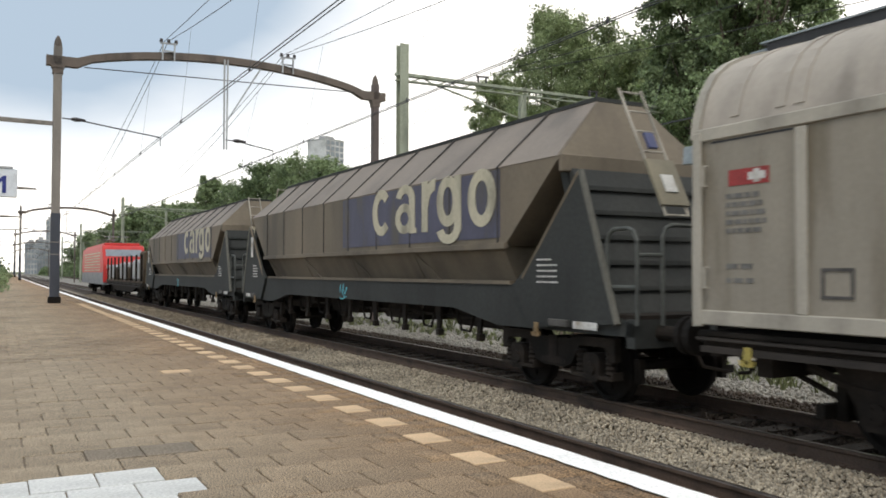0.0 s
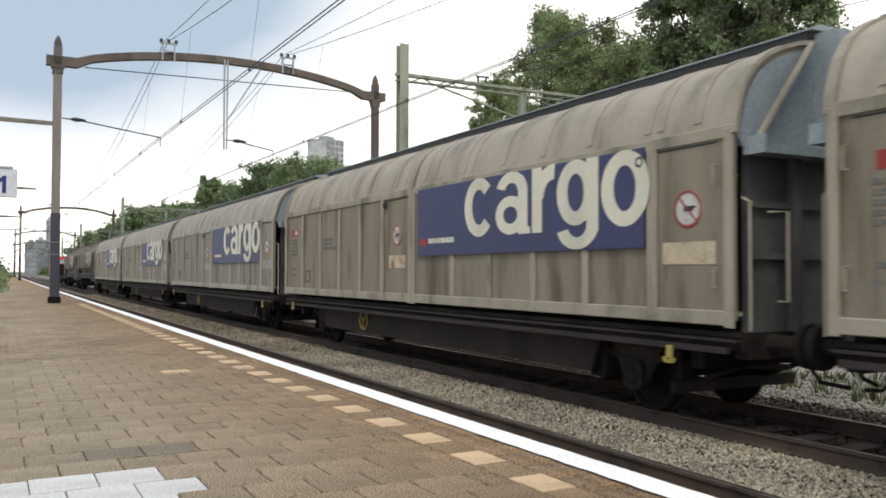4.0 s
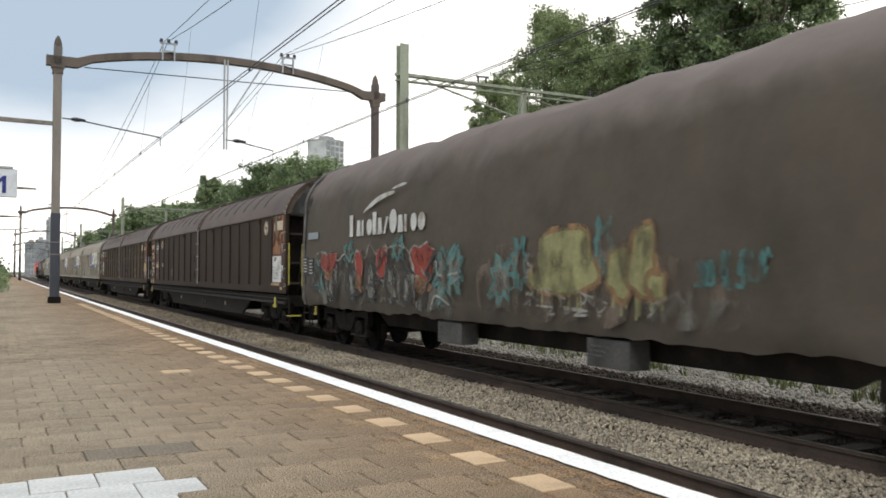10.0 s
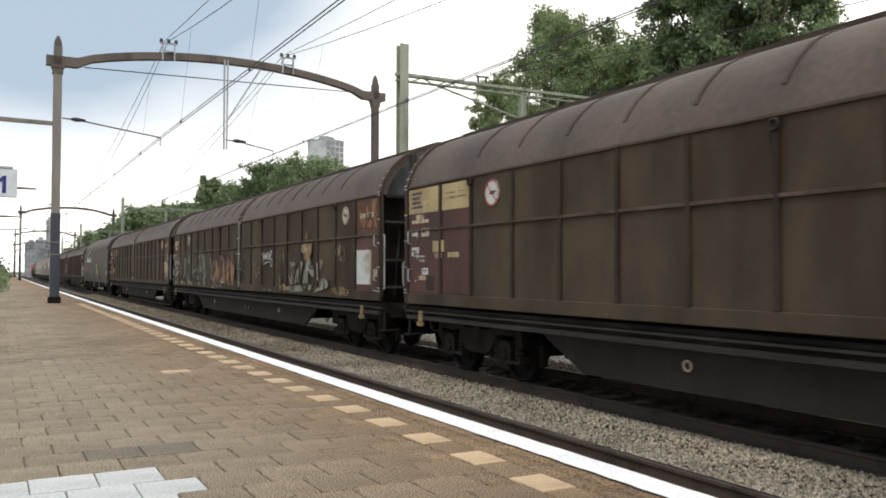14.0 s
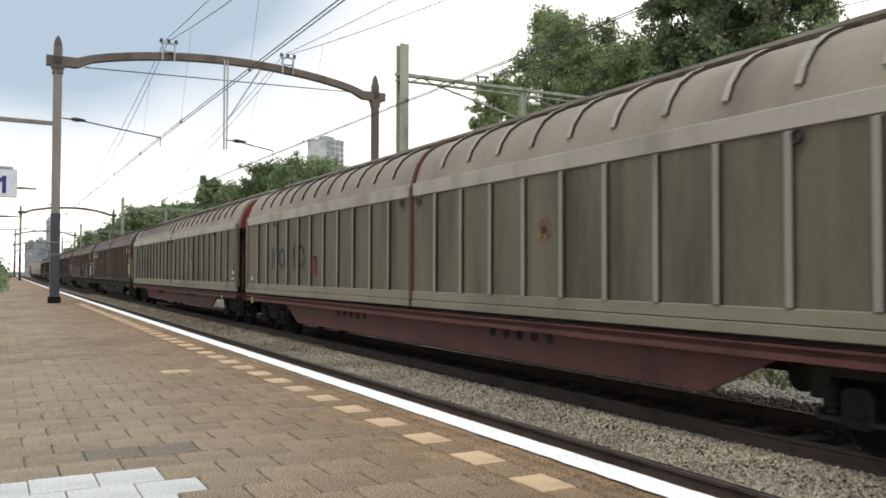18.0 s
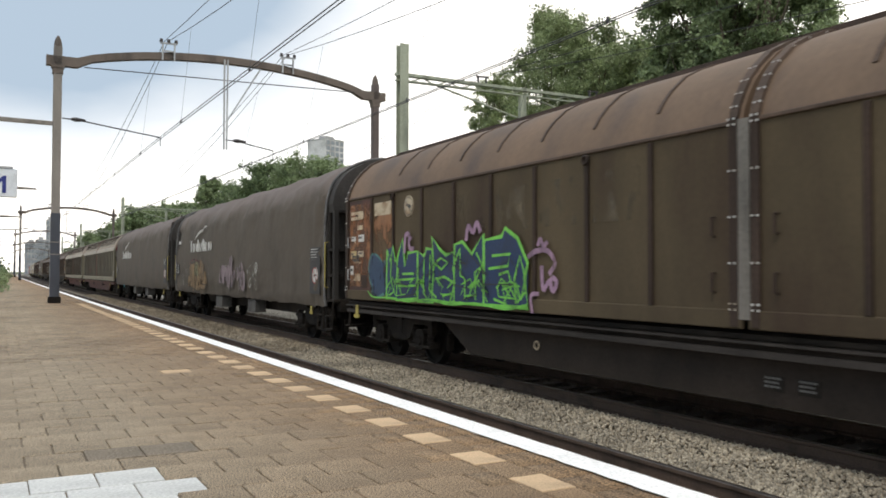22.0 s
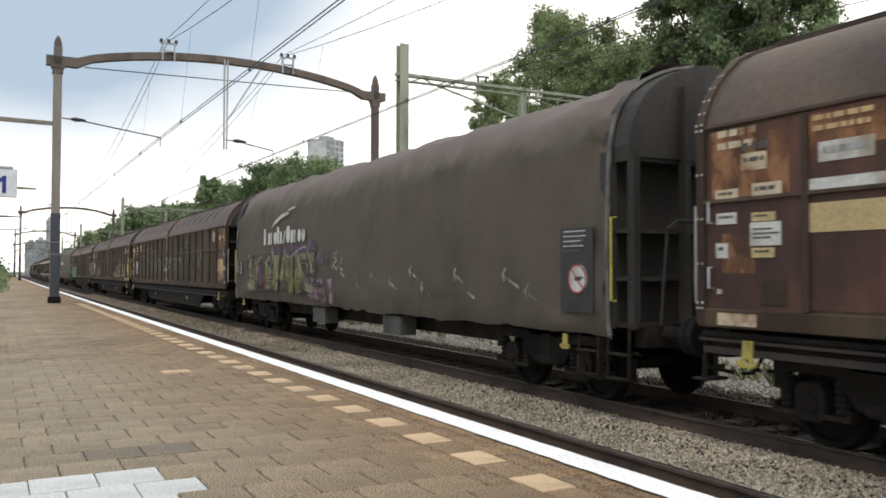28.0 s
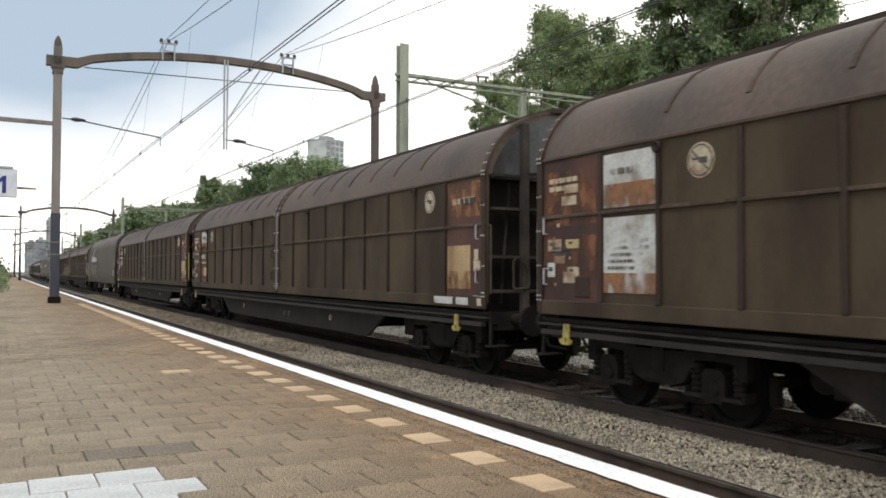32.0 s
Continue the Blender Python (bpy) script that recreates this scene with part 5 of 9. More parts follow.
ROOF_B = [(0.0, 3.40), (.04, 3.55), (.11, 3.70), (.20, 3.85), (.33, 4.0), (.55, 4.19), (.80, 4.31), (1.08, 4.41), (1.36, 4.46)]
ROOF_A = [(0.0, 3.28), (.03, 3.46), (.08, 3.64), (.15, 3.82), (.29, 4.02), (.48, 4.16), (.70, 4.26), (1.0, 4.35), (1.33, 4.41)]


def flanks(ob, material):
    """Gives a rib's two flanks a second, darker material by facing; its face keeps the first."""
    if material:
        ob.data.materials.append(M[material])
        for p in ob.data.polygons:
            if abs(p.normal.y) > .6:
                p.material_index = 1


def wall_half(parent, y0, y1, z0, z1, material, ribs, rib_mat, roof, roof_mat, roof_ribs, rib_w, rib_t, trim_mat, frame_mat, mid=None, roof_t=.022, eave=.14, roof_from=1, drop=.06, flank_mat=None, roof_rib_mat=None):
    """One sliding wall: side sheet, roof sheet, ribs, eave band, bottom rail and end posts, on both sides."""
    w = boxes("sliding_wall", material, parent, [(-HALF, -HALF + .05, y0, y1, z0, z1)])
    boxes("sliding_wall", material, parent, [(HALF - .05, HALF, y0, y1, z0 - .06, z1)])
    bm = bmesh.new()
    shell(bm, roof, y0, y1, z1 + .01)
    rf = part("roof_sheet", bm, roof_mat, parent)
    for y in ribs:
        flanks(boxes("rib", rib_mat, w, [(-HALF - rib_t, -HALF - .001, y - rib_w / 2, y + rib_w / 2, z0 + .1, z1 - .02)], bevel=.008), flank_mat)
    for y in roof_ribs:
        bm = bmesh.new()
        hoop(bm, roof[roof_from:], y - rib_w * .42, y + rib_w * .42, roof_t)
        flanks(part("roof_rib", bm, roof_rib_mat or trim_mat, rf), flank_mat)
    boxes("eave_band", trim_mat, w, [(-HALF - .03, -HALF + .01, y0, y1, z1, z1 + eave)], bevel=.01)
    boxes("bottom_rail", frame_mat, w, [(-HALF - .035, -HALF + .02, y0, y1, z0 - drop, z0 + .10)], bevel=.012)
    if mid:
        boxes("mid_rail", "brown_mid", w, [(-HALF - rib_t + .008, -HALF - .001, max(y0, .45) if y0 > 0 else y0, y1 if y0 > 0 else min(y1, -.45), mid - .022, mid + .022)], bevel=.006)
    return w


def bolts(parent, y, z0, z1, n, x=-HALF - .04, roof=None, material="label_white"):
    bm = bmesh.new()
    for k in range(n):
        z = z0 + (z1 - z0) * k / (n - 1)
        for d in (-.035, .035):
            rod(bm, (x, y + d, z), (x - .015, y + d, z), .014, 6)
            if k in (0, n - 1):
                rod(bm, (x, y + d, z + .06), (x - .015, y + d, z + .06), .014, 6)
    if roof:
        for a, z in roof[1:-1]:
            for d in (-.035, .035):
                rod(bm, (-HALF + a - .03, y + d, z), (-HALF + a - .045, y + d, z + .01), .014, 6)
    part("bolt_strip", bm, material, parent, "pale bolt heads")["kind"] = "stuff"


def arc_band(bm, cy, cz, ry, rz, sy, sz, a0, a1, x, depth=.01, n=26):
    """A raised band of an ellipse between two angles, on the platform side; y runs against the reading direction."""
    rows = []
    for i in range(n + 1):
        a = radians(a0 + (a1 - a0) * i / n)
        c, s = math.cos(a), math.sin(a)
        o, q = (cy - ry * c, cz + rz * s), (cy - (ry - sy) * c, cz + (rz - sz) * s)
        rows.append([bm.verts.new((xx, p, r)) for xx, (p, r) in ((x, o), (x, q), (x - depth, q), (x - depth, o))])
    for a, c in zip(rows, rows[1:]):
        for k in range(4):
            bm.faces.new((a[k], a[(k + 1) % 4], c[(k + 1) % 4], c[k]))
    if abs(a1 - a0) < 359:
        bm.faces.new(rows[0])
        bm.faces.new(rows[-1][::-1])


def cargo_letters(parent, y, z, wide, xh, foot, x, material="cargo_cream", apart=.0):
    """The word cargo in heavy rounded lower-case letters; y is its left end, z the line it stands on."""
    u = (wide - 3 * apart) / 4.30
    st, sh = .235 * u, .20 * xh
    def letter(build):
        bm = bmesh.new()
        build(bm)
        return part("letter", bm, material, parent, "cream painted letter")
    p = y
    w = .90 * u
    letter(lambda bm: arc_band(bm, p - w / 2, z + xh / 2, w / 2, xh / 2, st, sh, 42, 318, x))
    p2 = p - w - .05 * u - apart
    w2 = .92 * u

    def build_a(bm):
        arc_band(bm, p2 - w2 * .44, z + xh * .31, w2 * .44, xh * .31, st * .9, sh * .85, 0, 360, x)
        box(bm, x - .0112, x, p2 - w2 * .93, p2 - w2 * .93 + st, z, z + xh * .74)
        arc_band(bm, p2 - w2 * .48, z + xh * .68, w2 * .45, xh * .32, st, sh * .9, 0, 165, x, .0124)
        box(bm, x - .0106, x, p2 - w2, p2 - w2 * .9, z, z + sh * .55)
    letter(build_a)
    p3 = p2 - w2 - .06 * u - apart

    def build_r(bm):
        box(bm, x - .0112, x, p3 - st, p3, z, z + xh * .985)
        arc_band(bm, p3 - .50 * u, z + xh * .50, .46 * u, xh * .5, st, sh * 1.15, 85, 178, x)
    letter(build_r)
    p4 = p3 - .59 * u
    w4 = .88 * u

    def build_g(bm):
        arc_band(bm, p4 - w4 * .47, z + xh * .53, w4 * .47, xh * .47, st, sh, 0, 360, x)
        box(bm, x - .0112, x, p4 - w4, p4 - w4 + st, z - foot * .15, z + xh * .985)
        arc_band(bm, p4 - w4 * .5, z + xh * .06, w4 * .5, xh * .06 + foot, st, sh * .85, 195, 360, x, .0124)
    letter(build_g)
    p5 = p4 - w4 - .06 * u - apart
    w5 = .88 * u
    letter(lambda bm: arc_band(bm, p5 - w5 / 2, z + xh / 2, w5 / 2, xh / 2, st, sh, 0, 360, x, n=40))


# -- grey two-axle sliding-wall wagon --
LA = 16.41


A_ROOF = (7.10, 6.52, 6.30, 5.18, 4.14, 3.08, 2.12, 1.86, .80, .42)


def wagon_a():
    hb = LA / 2 - .56
    t = thing("sliding_wall_wagon", "dirty grey sliding-wall goods wagon with a navy cargo panel", "goods wagon", "goods wagons")
    underframe(t, hb, LA, "black", (5.05, 5.25, .50))
    ends(t, hb, LA)
    for s in (-1, 1):
        axle(t, s * 5.7)
        for x in (-1.02, 1.02):
            bm = bmesh.new()
            prism(bm, [(s * 5.7 - .55, 1.0), (s * 5.7 - .2, .42), (s * 5.7 + .2, .42), (s * 5.7 + .55, 1.0)], x - .03, x + .03, "x")
            bent(bm, [(x, s * 5.7 - .8, .86), (x, s * 5.7 - .4, .74), (x, s * 5.7, .68), (x, s * 5.7 + .4, .74), (x, s * 5.7 + .8, .86)], .05)
            part("axle_guard", bm, "black", t)
    z0, z1 = 1.30, 3.24
    front = [6.25, 4.97, 3.72, 2.52]
    wall_half(t, .05, hb - .02, z0, z1, "silver_side", front, "silver_trim", ROOF_A, "silver_roof", A_ROOF, .13, .035, "silver_trim", "silver_trim", roof_t=.014, roof_rib_mat="silver_roof")
    rear = [-1.55 - 1.2 * k for k in range(4)]
    wall_half(t, -hb + .02, -.05, z0, z1, "silver_side", rear, "silver_trim", ROOF_A, "silver_roof", [-y for y in A_ROOF], .13, .035, "silver_trim", "silver_trim", roof_t=.014, roof_rib_mat="silver_roof")
    for y in (hb - .06, .07, -.07, -hb + .06):
        boxes("end_post", "silver_trim", t, [(-HALF - .045, -HALF - .002, y - .06, y + .06, z0 - .08, z1 + .1)], bevel=.008)
    boxes("door_frame_post", "silver_trim", t, [(-HALF - .04, -HALF - .002, -6.50, -6.34, z0, z1 + .03)], bevel=.008)
    boxes("door_frame_post", "silver_trim", t, [(-HALF - .04, -HALF - .002, 1.27, 1.43, z0, z1 + .03)], bevel=.008)
    # dark slots over the doors with cut corners
    for ya, yb in ((hb - 1.3, hb - .25), (-hb + .25, -hb + 1.15), (.12, 1.25)):
        boxes("door_seam", "g_black", t, [(-HALF - .0045, -HALF + .001, ya, yb, z1 - .035, z1 - .015)])
    for y in (hb - .14, -hb + .14):
        for z in (1.75, 2.85):
            handrail(t, -HALF - .04, y + (.07 if y < 0 else -.07), z - .11, z + .11, "silver_trim", .05, .0)
    # roof ridge bar over a dark slot
    boxes("ridge_slot", "g_black", t, [(-.24, .24, -hb, hb, 4.36, 4.525)])
    bm = bmesh.new()
    prism(bm, [(-.26, 4.53), (.26, 4.53), (.26, 4.55), (.12, 4.60), (-.12, 4.60), (-.26, 4.55)], -hb - .08, hb + .08)
    part("ridge_bar", bm, "blue_end", t, "pale blue-grey ridge bar")
    # ends: pale blue upper panel, darker lower wall, centre pillar, brace and rails
    for s in (-1, 1):
        e = boxes("end_wall", "slate_end", t, [(-1.2, 1.2, s * hb - (.1 if s > 0 else 0), s * hb + (0 if s > 0 else .1), 1.17, 3.2)], "grimy slate end wall")
        bm = bmesh.new()
        prism(bm, [(-1.3, 3.05), (1.3, 3.05), (1.28, 3.25), (1.26, 3.15), (-1.26, 3.15), (-1.28, 3.25)], s * (hb + .02), s * (hb + .30))
        part("end_shelf", bm, "blue_end", e)
        bm = bmesh.new()
        pts = [(-HALF + a + .07, z - .05) for a, z in ROOF_A] + [(HALF - a - .07, z - .05) for a, z in reversed(ROOF_A)]
        prism(bm, [(-1.3, 3.15)] + pts + [(1.3, 3.15)], s * (hb - .06), s * (hb + .012))
        part("end_gable", bm, "blue_end", e, "pale blue-grey end gable")
        bm = bmesh.new()
        hoop(bm, ROOF_A, s * (hb - .02) - .06, s * (hb - .02) + .06, .035)
        part("end_hoop", bm, "silver_trim", t)
        boxes("end_pillar", "blue_end", e, [(-.15, .15, s * (hb + .16) - .16, s * (hb + .16) + .16, 3.1, 4.5)])
        each("end_pillar", "slate_end", e, [(-.6, -.48, s * (hb + .05) - .05, s * (hb + .05) + .05, 1.17, 3.1), (.48, .6, s * (hb + .05) - .05, s * (hb + .05) + .05, 1.17, 3.1)])
        bm = bmesh.new()
        rod(bm, (-1.15, s * (hb + .1), 3.25), (-.3, s * (hb + .1), 4.35), .035, 6)
        rod(bm, (1.15, s * (hb + .1), 3.25), (.3, s * (hb + .1), 4.35), .035, 6)
        part("end_brace", bm, "silver_trim", e)
        for z in (1.95, 2.5):
            boxes("end_rail", "slate_end", e, [(-1.2, 1.2, s * (hb + .03) - .03, s * (hb + .03) + .03, z, z + .06)])
        bm = bmesh.new()
        bent(bm, [(-1.32, s * (hb + .12), 1.2), (-1.32, s * (hb + .12), 2.55), (-1.32, s * (hb + .02), 2.6)], .018)
        bent(bm, [(-.9, s * (hb + .12), 1.5), (-.9, s * (hb + .25), 1.5), (-.9, s * (hb + .25), 2.45), (-1.05, s * (hb + .12), 2.45)], .018)
        part("end_handrail", bm, "silver_trim", e)
    each("brake_gear", "black", t, [(-.9, -.6, -1.2, .2, .55, .85), (-1.1, -.7, 1.5, 2.3, .5, .9)])
    for s in (-1, 1):
        each("brake_block", "black", t, [(x - .08, x + .08, s * 5.7 + d - .06, s * 5.7 + d + .06, .34, .80) for x in (-.78, .78) for d in (-.56, .56)])
        each("brake_beam", "black", t, [(-1.05, 1.05, s * 5.7 + d - .05, s * 5.7 + d + .05, .36, .50) for d in (-.66, .66)])
        for x in (-.6, .45):
            bm = bmesh.new()
            bent(bm, [(x, s * 5.0, .55), (x, s * 6.4, .50), (x, s * 7.0, .72), (x, s * hb, .78)], .035)
            part("brake_pull_rod", bm, "black", t)
        boxes("brake_cylinder_beam", "black", t, [(-1.12, 1.12, s * 5.02 - .16, s * 5.02 + .16, .42, .98)], bevel=.02)
        boxes("cross_member", "black", t, [(-1.2, 1.2, s * 6.9 - .1, s * 6.9 + .1, .72, 1.0)])
    # navy panel with its lettering, over the ribs
    plate(t, "cargo_panel", "cargo_blue", -.30, 2.10, 6.02, 1.20, x=-HALF - .04, t=.012, label="navy blue panel")
    cargo_letters(t, -2.04, 2.37, 4.34, .94, .26, -HALF - .052)
    plate(t, "logo_patch", "red", -.40, 2.28, .26, .12, x=-HALF - .052, t=.006)
    bars(t, "cargo_cream", -.74, 2.29, 1.25, .11, 1, 4, x=-HALF - .054, fill=.8)
    # signs and labels
    no_shunt_sign(t, -6.98, 2.52, .21)
    plate(t, "label_plate", "label", -6.58, 1.90, .80, .25)
    no_shunt_sign(t, .68, 2.52, .20)
    plate(t, "label_plate", "label", 1.06, 1.88, .74, .25)
    plate(t, "logo_patch", "red", 7.16, 2.72, .52, .17, label="red patch with a white emblem")
    boxes("logo_emblem", "label_white", t, [(-HALF - .010, -HALF, 6.68, 6.90, 2.765, 2.845), (-HALF - .0105, -HALF, 6.75, 6.83, 2.735, 2.875)])
    bars(t, "frame_print", 7.2, 2.18, .55, .46, 5, 11, fill=.55)
    bars(t, "frame_print", 7.2, 1.6, .42, .30, 2, 12, fill=.35)
    bars(t, "frame_print", 4.8, 2.30, .85, .30, 3, 13, fill=.7)
    boxes("inspection_frame", "label_grey", t, [(-HALF - .012, -HALF, 5.71, 6.05, 1.56, 1.59), (-HALF - .012, -HALF, 5.71, 6.05, 1.82, 1.85),
                                               (-HALF - .012, -HALF, 6.02, 6.05, 1.59, 1.82), (-HALF - .012, -HALF, 5.71, 5.74, 1.59, 1.82)])
    # lock eyes at the door posts
    for y in (-6.24, 1.16):
        bm = bmesh.new()
        ring(bm, (-HALF - .05, y, 3.13), .055, .02, 12, 0)
        part("lock_eye", bm, "tarp_end", t)
    # brake handwheel and hooks
    bm = bmesh.new()
    ring(bm, (-1.30, 2.6, .78), .20, .016, 20, 0)
    for k in range(3):
        a = k * 2.09 + .5
        rod(bm, (-1.30, 2.6, .78), (-1.30, 2.6 + .19 * math.cos(a), .78 + .19 * math.sin(a)), .013, 5)
    part("brake_handwheel", bm, "yellow", t, "yellow brake handwheel")
    lash_hook(t, -6.72, .80)
    lash_hook(t, hb - .75, .86)
    return t


# -- brown bogie sliding-wall wagon --
LB = 23.26


def wagon_b(mid=True, paint="brown", rail="galv", roof="brown_roof"):
    hb = LB / 2 - .56
    t = thing("bogie_sliding_wall_wagon", "sooty brown bogie sliding-wall wagon with rust-red end panels", "goods wagon", "goods wagons")
    underframe(t, hb, LB, "black", (5.9, 7.0, .44))
    ends(t, hb, LB)
    bogie(t, 9.0)
    bogie(t, -9.0)
    z0, z1 = 1.32, 3.36
    front = [9.68, 8.62] + [7.4 - 1.2 * k for k in range(6)]
    rear = [-1.38 - 1.19 * k for k in range(7)] + [-9.71]
    m = 2.57 if mid else None
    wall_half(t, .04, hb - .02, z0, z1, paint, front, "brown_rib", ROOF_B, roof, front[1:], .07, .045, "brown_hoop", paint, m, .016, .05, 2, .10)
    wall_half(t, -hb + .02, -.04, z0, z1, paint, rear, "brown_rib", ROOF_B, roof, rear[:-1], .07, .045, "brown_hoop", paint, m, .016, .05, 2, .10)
    for y in (hb - .06, .14, -.14, -hb + .06):
        boxes("end_post", "brown_rib", t, [(-HALF - .045, -HALF - .002, y - .055, y + .055, z0 - .08, z1 + .08)], bevel=.008)
        bm = bmesh.new()
        hoop(bm, ROOF_B, y - .055, y + .055, .04)
        part("roof_hoop", bm, "brown_hoop", t)
    boxes("centre_seam", "seam", t, [(-HALF - .040, -HALF - .002, -.075, .075, z0, z1 + .05)], "pale worn centre strip")
    for y in (hb - .06, -hb + .06):
        bolts(t, y, z0 + .1, z1, 5, roof=ROOF_B)
    bolts(t, .15, z0 + .1, z1, 5, roof=ROOF_B)
    bolts(t, -.15, z0 + .1, z1, 5, roof=ROOF_B)
    bm = bmesh.new()
    prism(bm, [(-.18, 4.45), (.18, 4.45), (.16, 4.53), (-.16, 4.53)], -hb - .05, hb + .05)
    part("ridge_bar", bm, "brown_rib", t)
    # open framed ends
    for s in (-1, 1):
        e = boxes("end_wall", "end_dark", t, [(-1.3, 1.3, s * (hb - .30) - .03, s * (hb - .30) + .03, 1.17, 3.3)])
        bm = bmesh.new()
        pts = [(-HALF + a + .10, z - .06) for a, z in ROOF_B] + [(HALF - a - .10, z - .06) for a, z in reversed(ROOF_B)]
        prism(bm, [(-1.3, 3.3)] + pts + [(1.3, 3.3)], s * (hb - .10), s * (hb + .006))
        part("end_gable", bm, "gable", e, "smeared blue-grey end gable")
        for xx in (-.74, .74):
            bm = bmesh.new()
            box(bm, xx - .055, xx + .055, s * (hb + .06) - .07, s * (hb + .06) + .07, 1.1, 4.22)
            part("end_pillar", bm, "end_rail", e, bevel=.01)
        boxes("end_panel", "gable", e, [(-.66, .66, s * (hb + .03) - .015, s * (hb + .03) + .015, 3.42, 4.26)], "smeared blue-grey panel")
        for z in (1.48, 2.03, 2.80, 3.33):
            boxes("end_rail", "end_rail", e, [(-1.32, 1.32, s * (hb - .07) - .12, s * (hb - .07) + .12, z, z + .045)])
        for xx in (-1.02, .2):
            bm = bmesh.new()
            bent(bm, [(xx, s * (hb - .22), 1.3), (xx + .16, s * (hb - .2), 3.3)], .022)
            part("end_stay", bm, "end_rail", e)
        paint_ = rail if s < 0 else "galv"
        bm = bmesh.new()
        bent(bm, [(-1.36, s * (hb - .02), 1.46), (-1.38, s * (hb + .07), 1.48), (-1.38, s * (hb + .07), 2.54), (-1.36, s * (hb - .02), 2.56)], .019)
        part("end_handrail", bm, paint_, e)
        bm = bmesh.new()
        bent(bm, [(-.98, s * (hb + .14), 1.54), (-1.0, s * (hb + .14), 1.60), (-1.0, s * (hb + .14), 1.98), (-.94, s * (hb + .14), 2.04), (-.88, s * (hb + .14), 2.03), (-.71, s * (hb + .14), 1.84), (-.70, s * (hb + .14), 1.62), (-.74, s * (hb + .14), 1.55), (-.98, s * (hb + .14), 1.54)], .02)
        part("end_handrail", bm, paint_, e)
        bm = bmesh.new()
        bent(bm, [(-1.32, s * (hb - .03), 1.2), (-1.34, s * (hb + .0), .64)], .03)
        h_ = part("step_hanger", bm, "black", e)
        boxes("end_step", "lemon" if s < 0 and rail == "lemon" else "black", h_, [(-1.40, -1.04, s * (hb + .02) - .10, s * (hb + .02) + .10, .62, .65)], bevel=.008)
    plate(t, "rust_panel", "rust", hb - .14, z0 + .1, 1.20, z1 - z0 - .13, t=.006, label="rust-red end panel")
    plate(t, "rust_panel", "rust", -9.76, z0 + .1, 1.17, z1 - z0 - .13, t=.006, label="rust-red end panel")
    emblem(t, 7.97, 3.05, .20)
    emblem(t, -9.10, 3.06, .20)
    for y in (hb - .2, -hb + .25):
        for z in (1.75, 2.45):
            handrail(t, -HALF - .01, y, z - .11, z + .11, "galv", .05)
    boxes("inspection_hatch", "brown_rib", t, [(-HALF - .02, -HALF, hb - 1.15, hb - .85, 1.48, 1.75)], bevel=.006)
    for y in (8.62, 2.60, -2.57, -8.52):
        bm = bmesh.new()
        ring(bm, (-HALF - .055, y, 3.28), .055, .022, 12, 0)
        part("lock_eye", bm, "brown_rib", t)
    for y in (.42, -.40):
        for z in (1.70, 2.30):
            handrail(t, -HALF - .01, y, z - .10, z + .10, "brown_rib", .05)
    lash_hook(t, -10.17, .86, "lemon" if rail == "lemon" else "hook", 1.0)
    lash_hook(t, 10.37, .86, "hook", 1.0)
    for y in (-.08, -.50):
        plate(t, "frame_plate", "axle_grey", y, .60, .25, .16, x=-1.262)
        bars(t, "frame_print", y - .02, .615, .21, .13, 3, 37, x=-1.270, fill=.5)
    for s in (-1, 1):
        rigging(t, s * 6.95)
    for y in (3.98, -3.75):
        bm = bmesh.new()
        ring(bm, (-1.275, y, .74), .06, .014, 12, 0)
        part("lifting_eye", bm, "label", t)
    each("brake_gear", "black", t, [(-.9, .9, -4.0, -2.6, .5, .8), (-.6, .6, 1.0, 2.0, .5, .75)])
    return t


